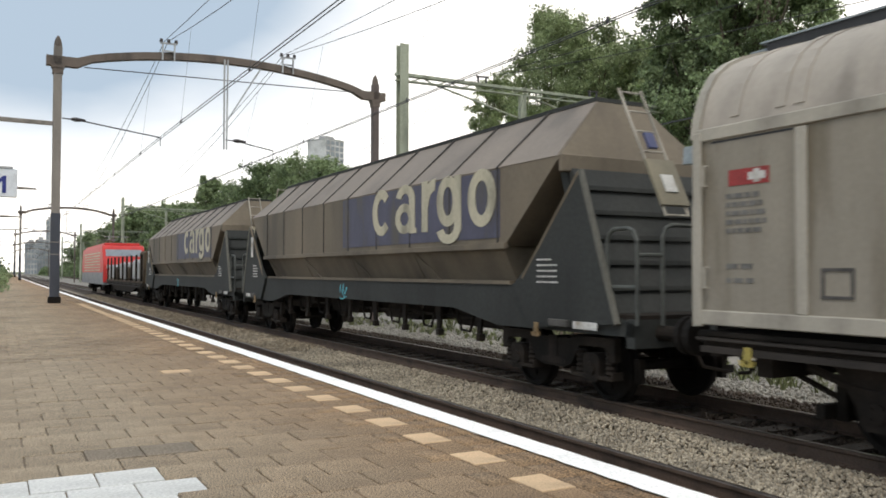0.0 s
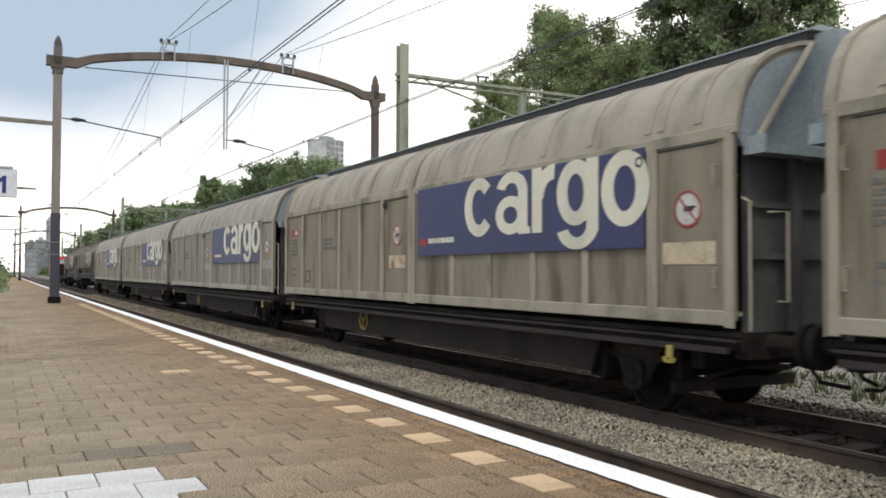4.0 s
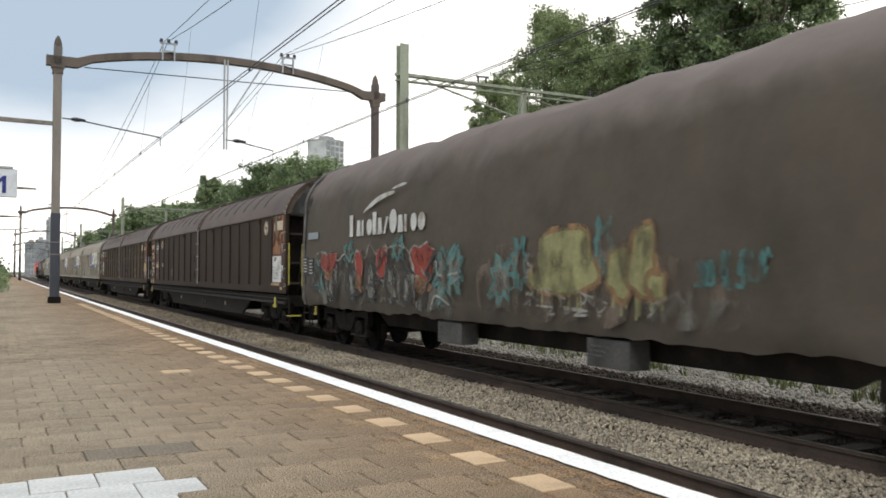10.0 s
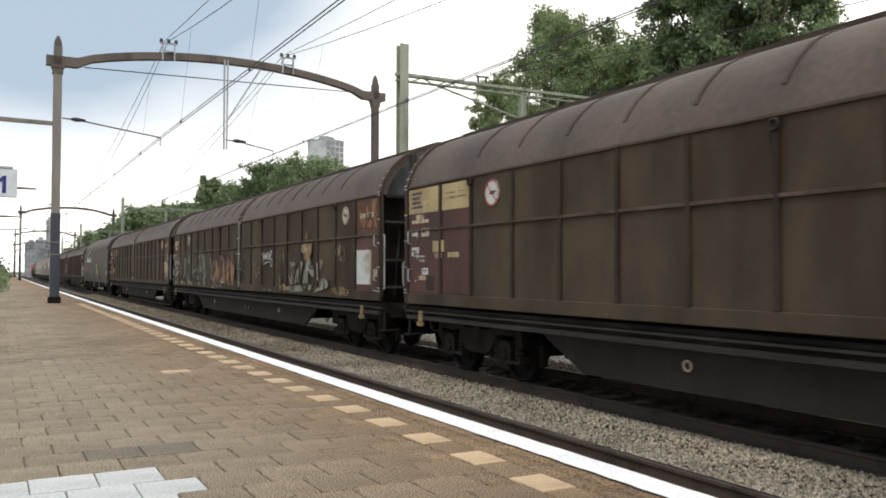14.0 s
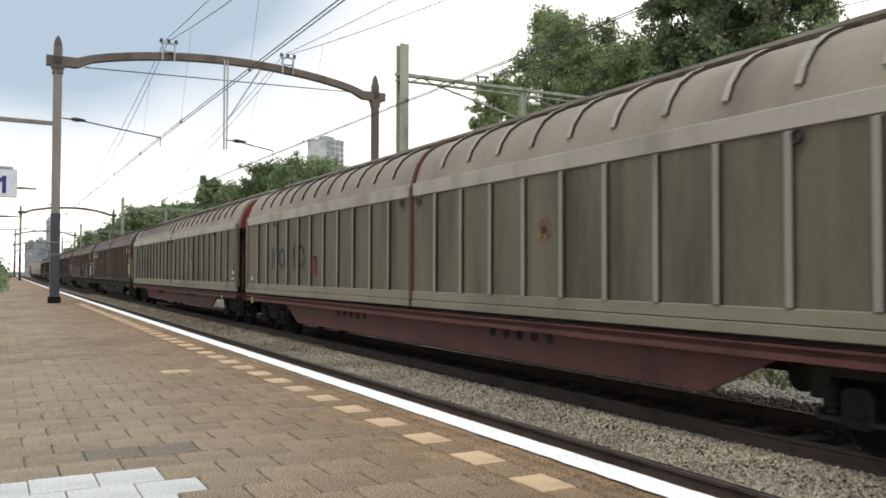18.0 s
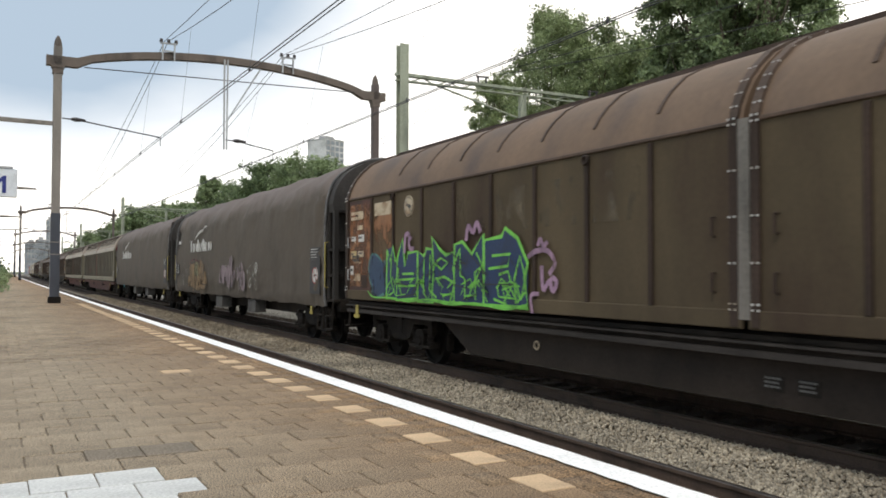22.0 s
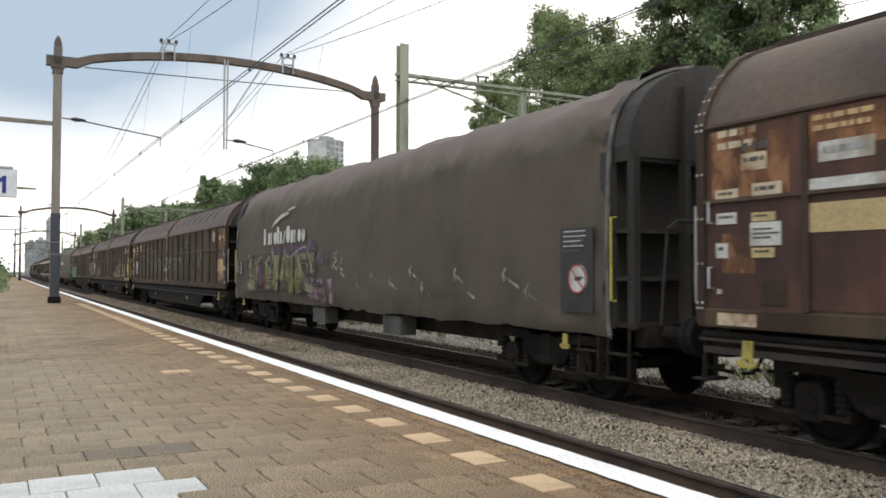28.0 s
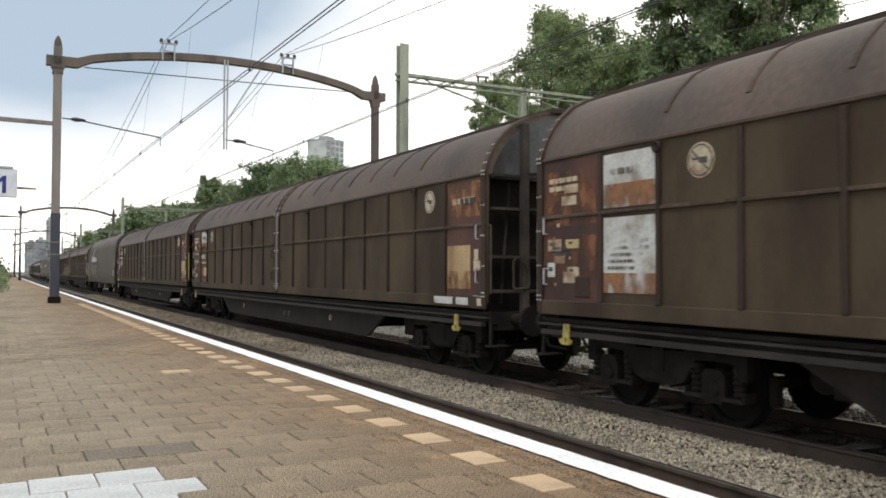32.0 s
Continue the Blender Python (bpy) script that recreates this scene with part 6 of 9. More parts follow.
def end_labels(t, hb, seed, big=None, front=True, rear=True):
    """Stained labels and bars on both rust panels; each wagon has its own set."""
    rng = random.Random(seed)
    x = -HALF - .007
    if front:
        for k in range(4):
            z = (3.02, 2.78, 2.05, 1.72)[k] + rng.uniform(-.05, .05)
            w = rng.uniform(.22, .42)
            plate(t, "label", rng.choice(("label", "label", "label_white")), hb - .30 - rng.uniform(0, .35), z - .1, w, rng.uniform(.08, .17), x=x)
        bars(t, "label", hb - .28, 2.88, .7, .22, 2, seed + 1, x=x - .006)
        bars(t, "label_grey", hb - .35, 2.0, .5, .16, 2, seed + 2, x=x - .010)
        plate(t, "rust_stain", "rust_bright", hb - .16, 2.44, 1.14, .76, x=x, t=.002, label="rust bleeding through")
        plate(t, "rust_stain", "rust_bright", hb - .16, 1.75, 1.14, .55, x=x, t=.002)
        for u, z, w, h in ((.22, 2.47, .24, .10), (.62, 2.45, .30, .15), (.20, 2.10, .30, .16), (.64, 2.13, .28, .12), (.18, 1.74, .16, .2), (.66, 1.76, .24, .12)):
            if rng.random() < .75:
                plate(t, "label", rng.choice(("label", "label_cream", "label_white")), hb - u - rng.uniform(0, .06), z, w, h, x=x - .003)
                bars(t, "label_grey", hb - u - .08, z + .02, w * .6, h * .6, 1, seed + int(100 * z), x=x - .008, fill=.5)
        for u, z in ((.72, 1.98), (.40, 1.62), (.46, 2.43)):
            plate(t, "paint_chip", "label", hb - u, z, rng.uniform(.02, .06), rng.uniform(.02, .05), x=x - .003)
    if big:
        plate(t, "faded_panel", big, 9.63, 2.62, .96, .68, x=-HALF, t=.007, label="faded pale panel")
        plate(t, "faded_panel", big, 9.63, 1.55, .96, .95, x=-HALF, t=.007, label="faded pale panel")
        bars(t, "g_dim", 9.55, 1.8, .75, .5, 6, seed + 5, x=-HALF - .008, fill=.5)
        plate(t, "rust_stain", "rust_peel", 9.63, 2.62, .96, .3, x=-HALF - .007, t=.003, label="rust bleeding through")
        plate(t, "rust_stain", "rust_peel", 9.63, 1.55, .96, .25, x=-HALF - .007, t=.003, label="rust bleeding through")
        bars(t, "g_dim", 9.55, 2.95, .75, .16, 1, seed + 6, x=-HALF - .008, fill=.5)
    if rear:
        plate(t, "label_plate", "label_tan", -9.80, 1.53, .76, .72, x=x, label="stained cream plate")
        plate(t, "rust_stain", "rust_bright", -9.80, 1.53, .76, .30, x=x - .008, t=.003)
        plate(t, "rust_stain", "rust_peel", -9.80, 2.72, 1.05, .58, x=x, t=.002, label="rust bleeding through")
        plate(t, "label", "label", -hb + .40, 1.65 + rng.uniform(0, .3), .20, .16, x=x)
        bars(t, "label", -hb + 1.10, 2.88, .75, .16, 1, seed + 3, x=x - .001)
        bars(t, "g_black", -hb + .8, 2.86, .45, .17, 1, seed + 4, x=x - .008)
        plate(t, "label", "label_white", -hb + .42, 1.34, .18, .09, x=x)


# -- pale ribbed wagon with a wine-red frame --
LC = 24.2


def wagon_c():
    hb = LC / 2 - .56
    t = thing("ribbed_sliding_wall_wagon", "pale grey-green ribbed sliding-wall wagon on a wine-red frame", "goods wagon", "goods wagons")
    underframe(t, hb, LC, "wine", (7.1, 8.2, .48))
    ends(t, hb, LC)
    bogie(t, 9.75)
    bogie(t, -9.75)
    z0, z1 = 1.36, 3.21
    ribs = [.98 + .925 * k for k in range(11)]
    wall_half(t, .06, hb - .02, z0, z1, "rail_body", ribs, "rail_rib", ROOF_A, "rail_roof", [r + .05 for r in ribs], .105, .055, "rib_pale", "rail_low", None, .045, .24, 2, flank_mat="rib_flank_dark")
    wall_half(t, -hb + .02, -.06, z0, z1, "rail_body", [-r for r in ribs], "rail_rib", ROOF_A, "rail_roof", [-r - .05 for r in ribs], .105, .055, "rib_pale", "rail_low", None, .045, .24, 2, flank_mat="rib_flank_dark")
    for y in (hb - .08, -hb + .08):
        boxes("end_post", "rail_body", t, [(-HALF - .05, -HALF - .002, y - .08, y + .08, z0 - .08, z1 + .15)], bevel=.008)
    boxes("centre_seam", "wine", t, [(-HALF - .05, -HALF - .002, -.05, .05, z0 - .05, z1 + .17)])
    bm = bmesh.new()
    hoop(bm, ROOF_A, -.05, .05, .045)
    part("roof_hoop", bm, "wine", t)
    bm = bmesh.new()
    prism(bm, [(-.2, 4.42), (.2, 4.42), (.2, 4.54), (-.2, 4.54)], -hb - .05, hb + .05)
    part("ridge_bar", bm, "rail_rib", t)
    boxes("ridge_slot", "brown_mid", t, [(-.42, .42, -hb, hb, 4.34, 4.42)])
    for s in (-1, 1):
        e = boxes("end_wall", "wine_dark", t, [(-1.3, 1.3, s * (hb - .15) - .03, s * (hb - .15) + .03, 1.17, 3.3)], "dark red end wall")
        bm = bmesh.new()
        pts = [(-HALF + a + .06, z - .04) for a, z in ROOF_A] + [(HALF - a - .06, z - .04) for a, z in reversed(ROOF_A)]
        prism(bm, [(-1.3, 3.2)] + pts + [(1.3, 3.2)], s * (hb - .16), s * (hb + .05))
        part("end_gable", bm, "wine_end", e)
        rigging(t, s * 7.95)
        each("end_pillar", "wine_dark", e, [(-.5, -.38, s * (hb + .0) - .1, s * (hb + .0) + .1, 1.1, 3.3), (.38, .5, s * (hb + .0) - .1, s * (hb + .0) + .1, 1.1, 3.3), (-1.3, 1.3, s * hb - .12, s * hb + .12, 3.1, 3.2)])
        for z in (1.75, 2.4):
            boxes("end_rail", "wine_dark", e, [(-1.3, 1.3, s * hb - .06, s * hb + .06, z, z + .06)])
        bm = bmesh.new()
        bent(bm, [(-1.28, s * (hb + .10), 1.25), (-1.28, s * (hb + .16), 1.3), (-1.28, s * (hb + .16), 2.3), (-1.28, s * (hb + .02), 2.35)], .02)
        part("end_handrail", bm, "wine", e)
        steps(t, s * (hb - .05))
    for s in (-1, 1):
        for k in range(5):
            bm = bmesh.new()
            disc(bm, (-1.262, s * (2.62 + .38 * k), .87), .085, .008, 14)
            part("frame_hole", bm, "end_dark", t)
    each("lower_rail", "rail_low", t, [(-HALF - .048, -HALF + .02, -hb + .02, -.06, 1.17, 1.295), (-HALF - .048, -HALF + .02, .06, hb - .02, 1.17, 1.295)], bevel=.01)
    lash_hook(t, -9.6, .84)
    lash_hook(t, hb - .8, .9)
    plate(t, "label_plate", "label_white", -hb + .75, 1.72, .26, .12)
    for y in (-8.5, 8.5, -.35, .35):
        bm = bmesh.new()
        ring(bm, (-HALF - .06, y, 3.12), .06, .022, 12, 0)
        part("lock_eye", bm, "tarp_end", t)
    plate(t, "label_plate", "label_white", -hb + .80, 1.56, .34, .05)
    plate(t, "label_plate", "label_grey", -hb + .60, 1.86, .14, .30)
    bars(t, "label_grey", -hb + 1.1, 2.75, .25, .22, 3, 44, fill=.4)
    bm = bmesh.new()
    disc(bm, (-HALF + .002, -4.22, 2.40), .18, .008, 18)
    rs = part("round_sign", bm, "g_peach", t, "faded round orange-tan sign")
    boxes("pictogram", "rust", rs, [(-HALF - .012, -HALF, -4.28, -4.16, 2.36, 2.46)])
    return t


# -- tarpaulin-covered bogie wagon --
LE = 20.2
ROOF_E = [(0.02, .99), (-.01, 1.12), (-.015, 1.27), (-.02, 1.4), (-.025, 1.6), (-.03, 1.9), (-.03, 2.25), (-.02, 2.65), (-.01, 3.0), (.02, 3.40), (.05, 3.56), (.09, 3.70), (.20, 3.93), (.36, 4.12), (.58, 4.28), (.85, 4.41), (1.12, 4.50), (1.41, 4.56)]


def wagon_e(seed):
    hb = LE / 2 - .56
    t = thing("tarpaulin_wagon", "bogie wagon under a sooty grey tarpaulin hood", "goods wagon", "goods wagons")
    underframe(t, hb, LE, "black", (5.5, 6.1, .66), back=.45)
    ends(t, hb, LE)
    bogie(t, 7.3)
    bogie(t, -7.3)
    # the hood: a sheet over hoops, puckered at its ends and along its hem
    bm = bmesh.new()
    full = [(-HALF + a, z) for a, z in ROOF_E] + [(HALF - a, z) for a, z in reversed(ROOF_E[:-1])]
    ny = 180
    rows = []
    for j in range(ny + 1):
        y = -hb + .42 + (2 * hb - .62) * j / ny
        row = []
        near_end = max(0, 1 - (y + hb - .42) / 1.3) + .5 * max(0, 1 - (hb - .2 - y) / 1.0)
        for i, (x, z) in enumerate(full):
            nz = noise.noise((x * 1.1, y * .35, z * .9 + seed * 7))
            nf = noise.noise((x * 2.6, y * 1.7 + z * 1.2, z * 2.2 + seed * 3))
            bow = .028 * math.cos(2 * math.pi * y / 2.35) if z > 3.4 else 0
            fold = .028 * noise.noise((seed * 5, y * .55, z * 7.0)) if z < 1.7 else .075 * noise.noise((x * 2, y * .8 + seed, z * 3)) if z > 3.3 else 0
            side = .35 if 1.5 < z < 3.2 else 1.0
            d = (.04 * nz + .016 * nf) * side + fold + (.12 if z < 3.0 else .30) * near_end * noise.noise((x * 2.2, y * 1.9 + z * 2.5, z * 2.4 + seed)) + bow * .5 + (.030 * noise.noise((x * 3, y * 2.6 + z * 1.5 + seed, z * 5)) if z > 3.1 else .020 * noise.noise((seed, y * 3.1 + z * 4, z * 6)) if z < 1.55 else 0) + .022 * near_end * math.sin(13 * y + 2.2 * z + seed + 3 * nz)
            out = Vector((x, 0, max(0, z - 2.9))).normalized()
            dz = 0
            if i in (0, len(full) - 1):
                dz = .07 * noise.noise((0, y * .8, seed)) + .045 * noise.noise((4, y * 3.2, seed))
            row.append(bm.verts.new((x + out.x * d, y, z + out.z * d + dz)))
        rows.append(row)
    for a, b in zip(rows, rows[1:]):
        for i in range(len(full) - 1):
            bm.faces.new((a[i], a[i + 1], b[i + 1], b[i])).smooth = True
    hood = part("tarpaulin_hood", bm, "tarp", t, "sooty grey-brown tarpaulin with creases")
    # steel ends
    prof = [(-HALF + a, z) for a, z in ROOF_E] + [(HALF - a, z) for a, z in reversed(ROOF_E[:-1])]
    for s in (-1, 1):
        bm = bmesh.new()
        up = [(x * .99, z - .01) for x, z in prof if z > 3.3]
        prism(bm, [(-1.36, 3.25)] + up + [(1.36, 3.25)], s * (hb - .62), s * (hb - .10))
        g = part("end_gable", bm, "tarp_end", t, "dark slate steel end")
        each("gable_rib", "tarp_end", g, [(-.5, -.42, s * (hb - .08) - .05, s * (hb - .08) + .05, 3.25, 4.2), (.42, .5, s * (hb - .08) - .05, s * (hb - .08) + .05, 3.25, 4.2)])
        bm = bmesh.new()
        bent(bm, [((x - .02) if x < 0 else x + .02, s * (hb - .42), z + .02) for x, z in prof], .03, 6)
        part("hood_hoop", bm, "hoop_grey", t)
        boxes("end_post", "tarp_end", t, [(-1.39, -1.31, s * (hb - .52) - .12, s * (hb - .52) + .12, 1.1, 3.35)])
        boxes("end_post", "tarp_end", t, [(1.31, 1.39, s * (hb - .52) - .12, s * (hb - .52) + .12, 1.1, 3.35)])
        e = boxes("end_wall", "tarp_end", t, [(-1.3, 1.3, s * (hb - .5) - .03, s * (hb - .5) + .03, 1.15, 3.3)])
        for z in (1.7, 2.3, 3.2):
            boxes("end_rail", "tarp_end", e, [(-1.36, 1.36, s * (hb - .3) - .18, s * (hb - .3) + .18, z, z + .05)])
        each("end_pillar", "tarp_end", e, [(xx - .05, xx + .05, s * (hb - .1) - .06, s * (hb - .1) + .06, 1.1, 3.25) for xx in (-1.3, -.45, .45, 1.3)])
        bm = bmesh.new()
        bent(bm, [(-1.40, s * (hb - .32), 1.45), (-1.48, s * (hb - .32), 1.45), (-1.48, s * (hb - .32), 2.5), (-1.40, s * (hb - .32), 2.5)], .015)
        part("end_handrail", bm, "lemon" if seed == 4 else "hook", e, "yellow handrail")
        bm = bmesh.new()
        bent(bm, [(-1.0, s * (hb + .05), 1.15), (-1.0, s * (hb + .10), 1.7), (-.95, s * (hb + .12), 2.35), (-.8, s * (hb + .12), 2.45), (-.4, s * (hb + .1), 2.45)], .022)
        part("end_handrail", bm, "tarp_end", e)
        steps(t, s * (hb - .35))
        steps(t, s * (hb - .95))
    # boxes hung under the frame
    for y in (1.8, -2.4):
        b = boxes("underframe_box", "box_grey", t, [(-1.34, -1.0, y - .42, y + .42, .58, .95)], "grey steel box under the frame", .01)
        bars(b, "label_grey", y + .36, .68, .4, .18, 3, 5, x=-1.342, fill=.5)
    lash_hook(t, -hb + 1.3, .80)
    lash_hook(t, hb - 1.3, .80)
    plate(t, "notice_panel", "g_dark", -hb + 1.38, 1.28, .70, 1.12, x=-HALF - .055, t=.01, label="dark notice panel")
    no_shunt_sign(t, -hb + 1.0, 1.72, .20, x=-HALF - .066)
    bars(t, "label_grey", -hb + 1.32, 2.05, .58, .28, 4, 8, x=-HALF - .066, fill=.6)
    bars(t, "label_white", -hb + 1.3, 2.10, .55, .26, 4, 9, x=-HALF - .069, fill=.25)
    for k, (y, z) in enumerate(((hb - .42, 1.70), (hb - .82, 1.66))):
        plate(t, "notice_panel", "g_dark", y, z, .30, .48, x=-HALF - .050, t=.010, label="small dark notice panel")
        bars(t, "label_white", y - .03, z + .05, .24, .38, 5, 18 + k, x=-HALF - .061, fill=.3)
    # white emblem: three sweeps over a line of plain blocks
    logo = -HALF - .052
    for k, (y, z, w, h, th) in enumerate(((hb - 4.22, 3.05, 1.50, .30, .10), (hb - 4.62, 3.13, 1.15, .24, .06), (hb - 5.66, 3.42, .66, .06, .055))):
        bm = bmesh.new()
        rows = []
        for i in range(12):
            u = i / 11
            zc, ht = z + h * (1 - (1 - u) ** 2), th * (math.sin(math.pi * min(u * .8 + .05, 1)) + .05)
            rows.append([bm.verts.new((logo - .012 - .001 * k, y - w * u, zc + d * ht)) for d in (-.5, .5)])
        for a, c in zip(rows, rows[1:]):
            bm.faces.new((a[0], a[1], c[1], c[0]))
        part("emblem_sweep", bm, "label_white", t, "white sweeping stroke")
    # below them a line of plain posts and hoops, three of them tall
    y, z = hb - 3.48, 2.57
    for kind, w, h in (("post", .40, .46), ("posts", .27, .33), ("hook", .25, .33), ("hoop", .33, .33), ("post", .24, .46), ("posts", .27, .33),
                       ("cross", .27, .33), ("hoop", .42, .46), ("posts", .29, .33), ("hook", .25, .33), ("hoop", .31, .33), ("hoop", .33, .33)):
        bm = bmesh.new()
        st = .11 if h > .4 else .085
        if kind == "hoop":
            arc_band(bm, y - w * .44, z + h / 2, w * .40, h / 2, w * .39, h / 2 - .01, 0, 360, logo, .0135, 18)
        elif kind == "cross":
            prism(bm, [(y, z), (y - st, z), (y - w * .9, z + h), (y - w * .9 + st, z + h)], logo - .014, logo, "x")
        elif kind == "posts":
            prism(bm, [(y, z), (y - w * .75, z), (y - w * .62, z + h), (y - w * .1, z + h)], logo - .014, logo, "x")
        else:
            box(bm, logo - .014, logo, y - st * (1.5 if kind == "post" else 1), y, z, z + h)
        part("emblem_shape", bm, "label_white", t)
        y -= (w + .045) * .87
    return t


# -- hopper wagon --
LH = 19.5


def wagon_h():
    hb = LH / 2 - .56
    t = thing("hopper_wagon", "dirty olive-grey covered hopper wagon with faded navy cargo panel", "goods wagon", "goods wagons")
    boxes("centre_sill", "hopper_frame", t, [(-.25, .25, -hb, hb, .90, 1.20), (-1.2, 1.2, -hb, -hb + .2, .88, 1.12), (-1.2, 1.2, hb - .2, hb, .88, 1.12)])
    boxes("floor_plate", "black", t, [(-1.25, 1.25, -hb, hb, 1.22, 1.27)])
    for s in (-1, 1):
        bm = bmesh.new()
        prism(bm, [(-hb, 1.00), (-6.0, .98), (-4.6, 1.20), (4.6, 1.20), (6.0, .98), (hb, 1.00), (hb, 1.16), (7.0, 1.62), (-7.0, 1.62), (-hb, 1.16)], s * 1.20, s * 1.30, "x")
        part("frame_side", bm, "hopper_frame", t, "dark slate side girder")
    # discharge gear under the chutes: flaps, levers and a long shaft
    bm = bmesh.new()
    rod(bm, (-.95, -5.6, 1.02), (-.95, 5.6, 1.02), .03, 6)
    shaft = part("discharge_shaft", bm, "black", t)
    for k in range(8):
        y = -5.1 + 1.45 * k
        bm = bmesh.new()
        prism(bm, [(y - .10, 1.22), (y + .12, 1.22), (y + .05, .74), (y - .05, .70)], -1.10, -1.04, "x")
        box(bm, -1.14, -1.02, y - .09, y + .02, .66, .78)
        part("lever", bm, "axle_grey", shaft, bevel=.01)
        bm = bmesh.new()
        bent(bm, [(-1.0, y + .25, 1.2), (-1.0, y + .45, .78), (-1.0, y + .75, .80), (-1.0, y + .95, 1.2)], .025)
        part("guard_loop", bm, "black", shaft)
    for k in range(4):
        y = -4.72 + 3.15 * k
        bm = bmesh.new()
        prism(bm, [(y - 1.1, 1.22), (y + 1.1, 1.22), (y + .75, .86), (y - .75, .86)], -.85, .85, "x")
        part("discharge_flap", bm, "black", t)
    ends(t, hb, LH)
    bogie(t, 7.2)
    bogie(t, -7.2)
    a, b, c = 6.40, 8.30, 7.40
    # upper body: straight side, leaning shoulder, sloped ends; built as six-sided outline lofted to the ridge
    bm = bmesh.new()
    lo, up, rg = 2.22, 3.42, 4.34
    ring0 = [(-1.41, -a, lo), (1.41, -a, lo), (1.41, a, lo), (-1.41, a, lo)]
    ring1 = [(-1.41, -b + .5, up), (1.41, -b + .5, up), (1.41, b - .5, up), (-1.41, b - .5, up)]
    ring2 = [(-.42, -c, rg), (.42, -c, rg), (.42, c, rg), (-.42, c, rg)]
    rows = [[bm.verts.new(p) for p in r] for r in (ring0, ring1, ring2)]
    for p, q in zip(rows, rows[1:]):
        for i in range(4):
            bm.faces.new((p[i], p[(i + 1) % 4], q[(i + 1) % 4], q[i]))
    bm.faces.new(rows[0][::-1])
    bm.faces.new(rows[2])
    body = part("hopper_body", bm, "hopper", t)
    # lower chutes
    for k in range(4):
        y = -4.72 + 3.15 * k
        bm = bmesh.new()
        top = [(-1.38, y - 1.57, lo), (1.38, y - 1.57, lo), (1.38, y + 1.57, lo), (-1.38, y + 1.57, lo)]
        low = [(-1.02, y - 1.55, 1.5), (1.02, y - 1.55, 1.5), (1.02, y + 1.55, 1.5), (-1.02, y + 1.55, 1.5)]
        vt, vl = [bm.verts.new(p) for p in top], [bm.verts.new(p) for p in low]
        for i in range(4):
            bm.faces.new((vt[i], vt[(i + 1) % 4], vl[(i + 1) % 4], vl[i]))
        bm.faces.new(vt)
        bm.faces.new(vl[::-1])
        part("chute", bm, "hopper", t)
        bm = bmesh.new()
        rod(bm, (-1.375, y + 1.5, lo - .05), (-1.12, y + .9, 1.66), .022, 5)
        part("chute_rib", bm, "hopper", t)
    each("bolt_flange", "hopper", t, [(-1.325, -1.20, -6.4, 6.4, 1.62, 1.68), (1.20, 1.325, -6.4, 6.4, 1.62, 1.68)])
    each("lip", "hopper", t, [(-1.46, -1.38, -a - .05, a + .05, lo - .06, lo + .04), (1.38, 1.46, -a - .05, a + .05, lo - .06, lo + .04)], bevel=.01)
    for k in range(9):
        y = -6.2 + 1.55 * k
        bm = bmesh.new()
        box(bm, -1.425, -1.40, y - .018, y + .018, lo, up)
        p, q = Vector((-1.43, y, up)), Vector((-.44, y, rg + .02))
        rod(bm, p, q, .024, 5)
        part("body_rib", bm, "tarp_end", body)
    # shoulder sheet and ridge walkway
    bm = bmesh.new()
    for s in (-1, 1):
        v = [bm.verts.new(p) for p in ((s * 1.42, -b + .55, up + .01), (s * 1.42, b - .55, up + .01), (s * .43, c, rg + .012), (s * .43, -c, rg + .012))]
        w = [bm.verts.new((p.co.x * .995, p.co.y, p.co.z - .012)) for p in v]
        bm.faces.new(v)
        bm.faces.new(w[::-1])
        for i in range(4):
            bm.faces.new((v[i], v[(i + 1) % 4], w[(i + 1) % 4], w[i]))
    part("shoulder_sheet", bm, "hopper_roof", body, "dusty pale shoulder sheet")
    boxes("ridge_walkway", "hopper_frame", t, [(-.45, .45, -c, c, rg + .01, rg + .07)])
    # ends: leaning struts, dark slatted end and ladder
    for s in (-1, 1):
        for x in (-1.33, 1.33):
            bm = bmesh.new()
            prism(bm, [(s * 6.55, 1.62), (s * 6.95, 1.90), (s * 8.14, 3.13), (s * 8.22, 3.13), (s * 8.92, 1.15), (s * 7.0, 1.0)], x - .04, x + .04, "x")
            part("end_gusset", bm, "hopper_frame", t, "dark slate triangular end plate")
            bm = bmesh.new()
            rod(bm, (x * 1.02, s * 8.20, 3.18), (x * 1.02, s * 8.93, 1.15), .045, 5)
            part("end_strut", bm, "hopper_strut", t, "pale worn edge strut")
            bm = bmesh.new()
            rod(bm, (x * 1.02, s * 8.16, 3.16), (x * 1.02, s * 6.80, 1.72), .03, 5)
            part("gusset_edge", bm, "hopper", t)
        bm = bmesh.new()
        prism(bm, [(s * 8.50, 1.15), (s * 7.75, 3.30), (s * 7.60, 3.30), (s * 8.35, 1.15)], -1.28, 1.28, "x")
        back = part("end_panel", bm, "hopper_frame", t, "dark slate boarded end")
        for k in range(6):
            z = 1.22 + .345 * k
            bm = bmesh.new()
            yc = 8.50 - .12 * k
            prism(bm, [(s * (yc + .13), z), (s * (yc + .12), z + .06), (s * (yc - .05), z + .35), (s * (yc - .09), z + .35), (s * (yc - .04), z)], -1.27, 1.27, "x")
            part("end_slat", bm, "hopper_frame", back)
        boxes("end_lip", "hopper", t, [(-1.42, 1.42, s * (b - .47) - .05, s * (b - .47) + .05, up - .22, up + .02)], bevel=.01)
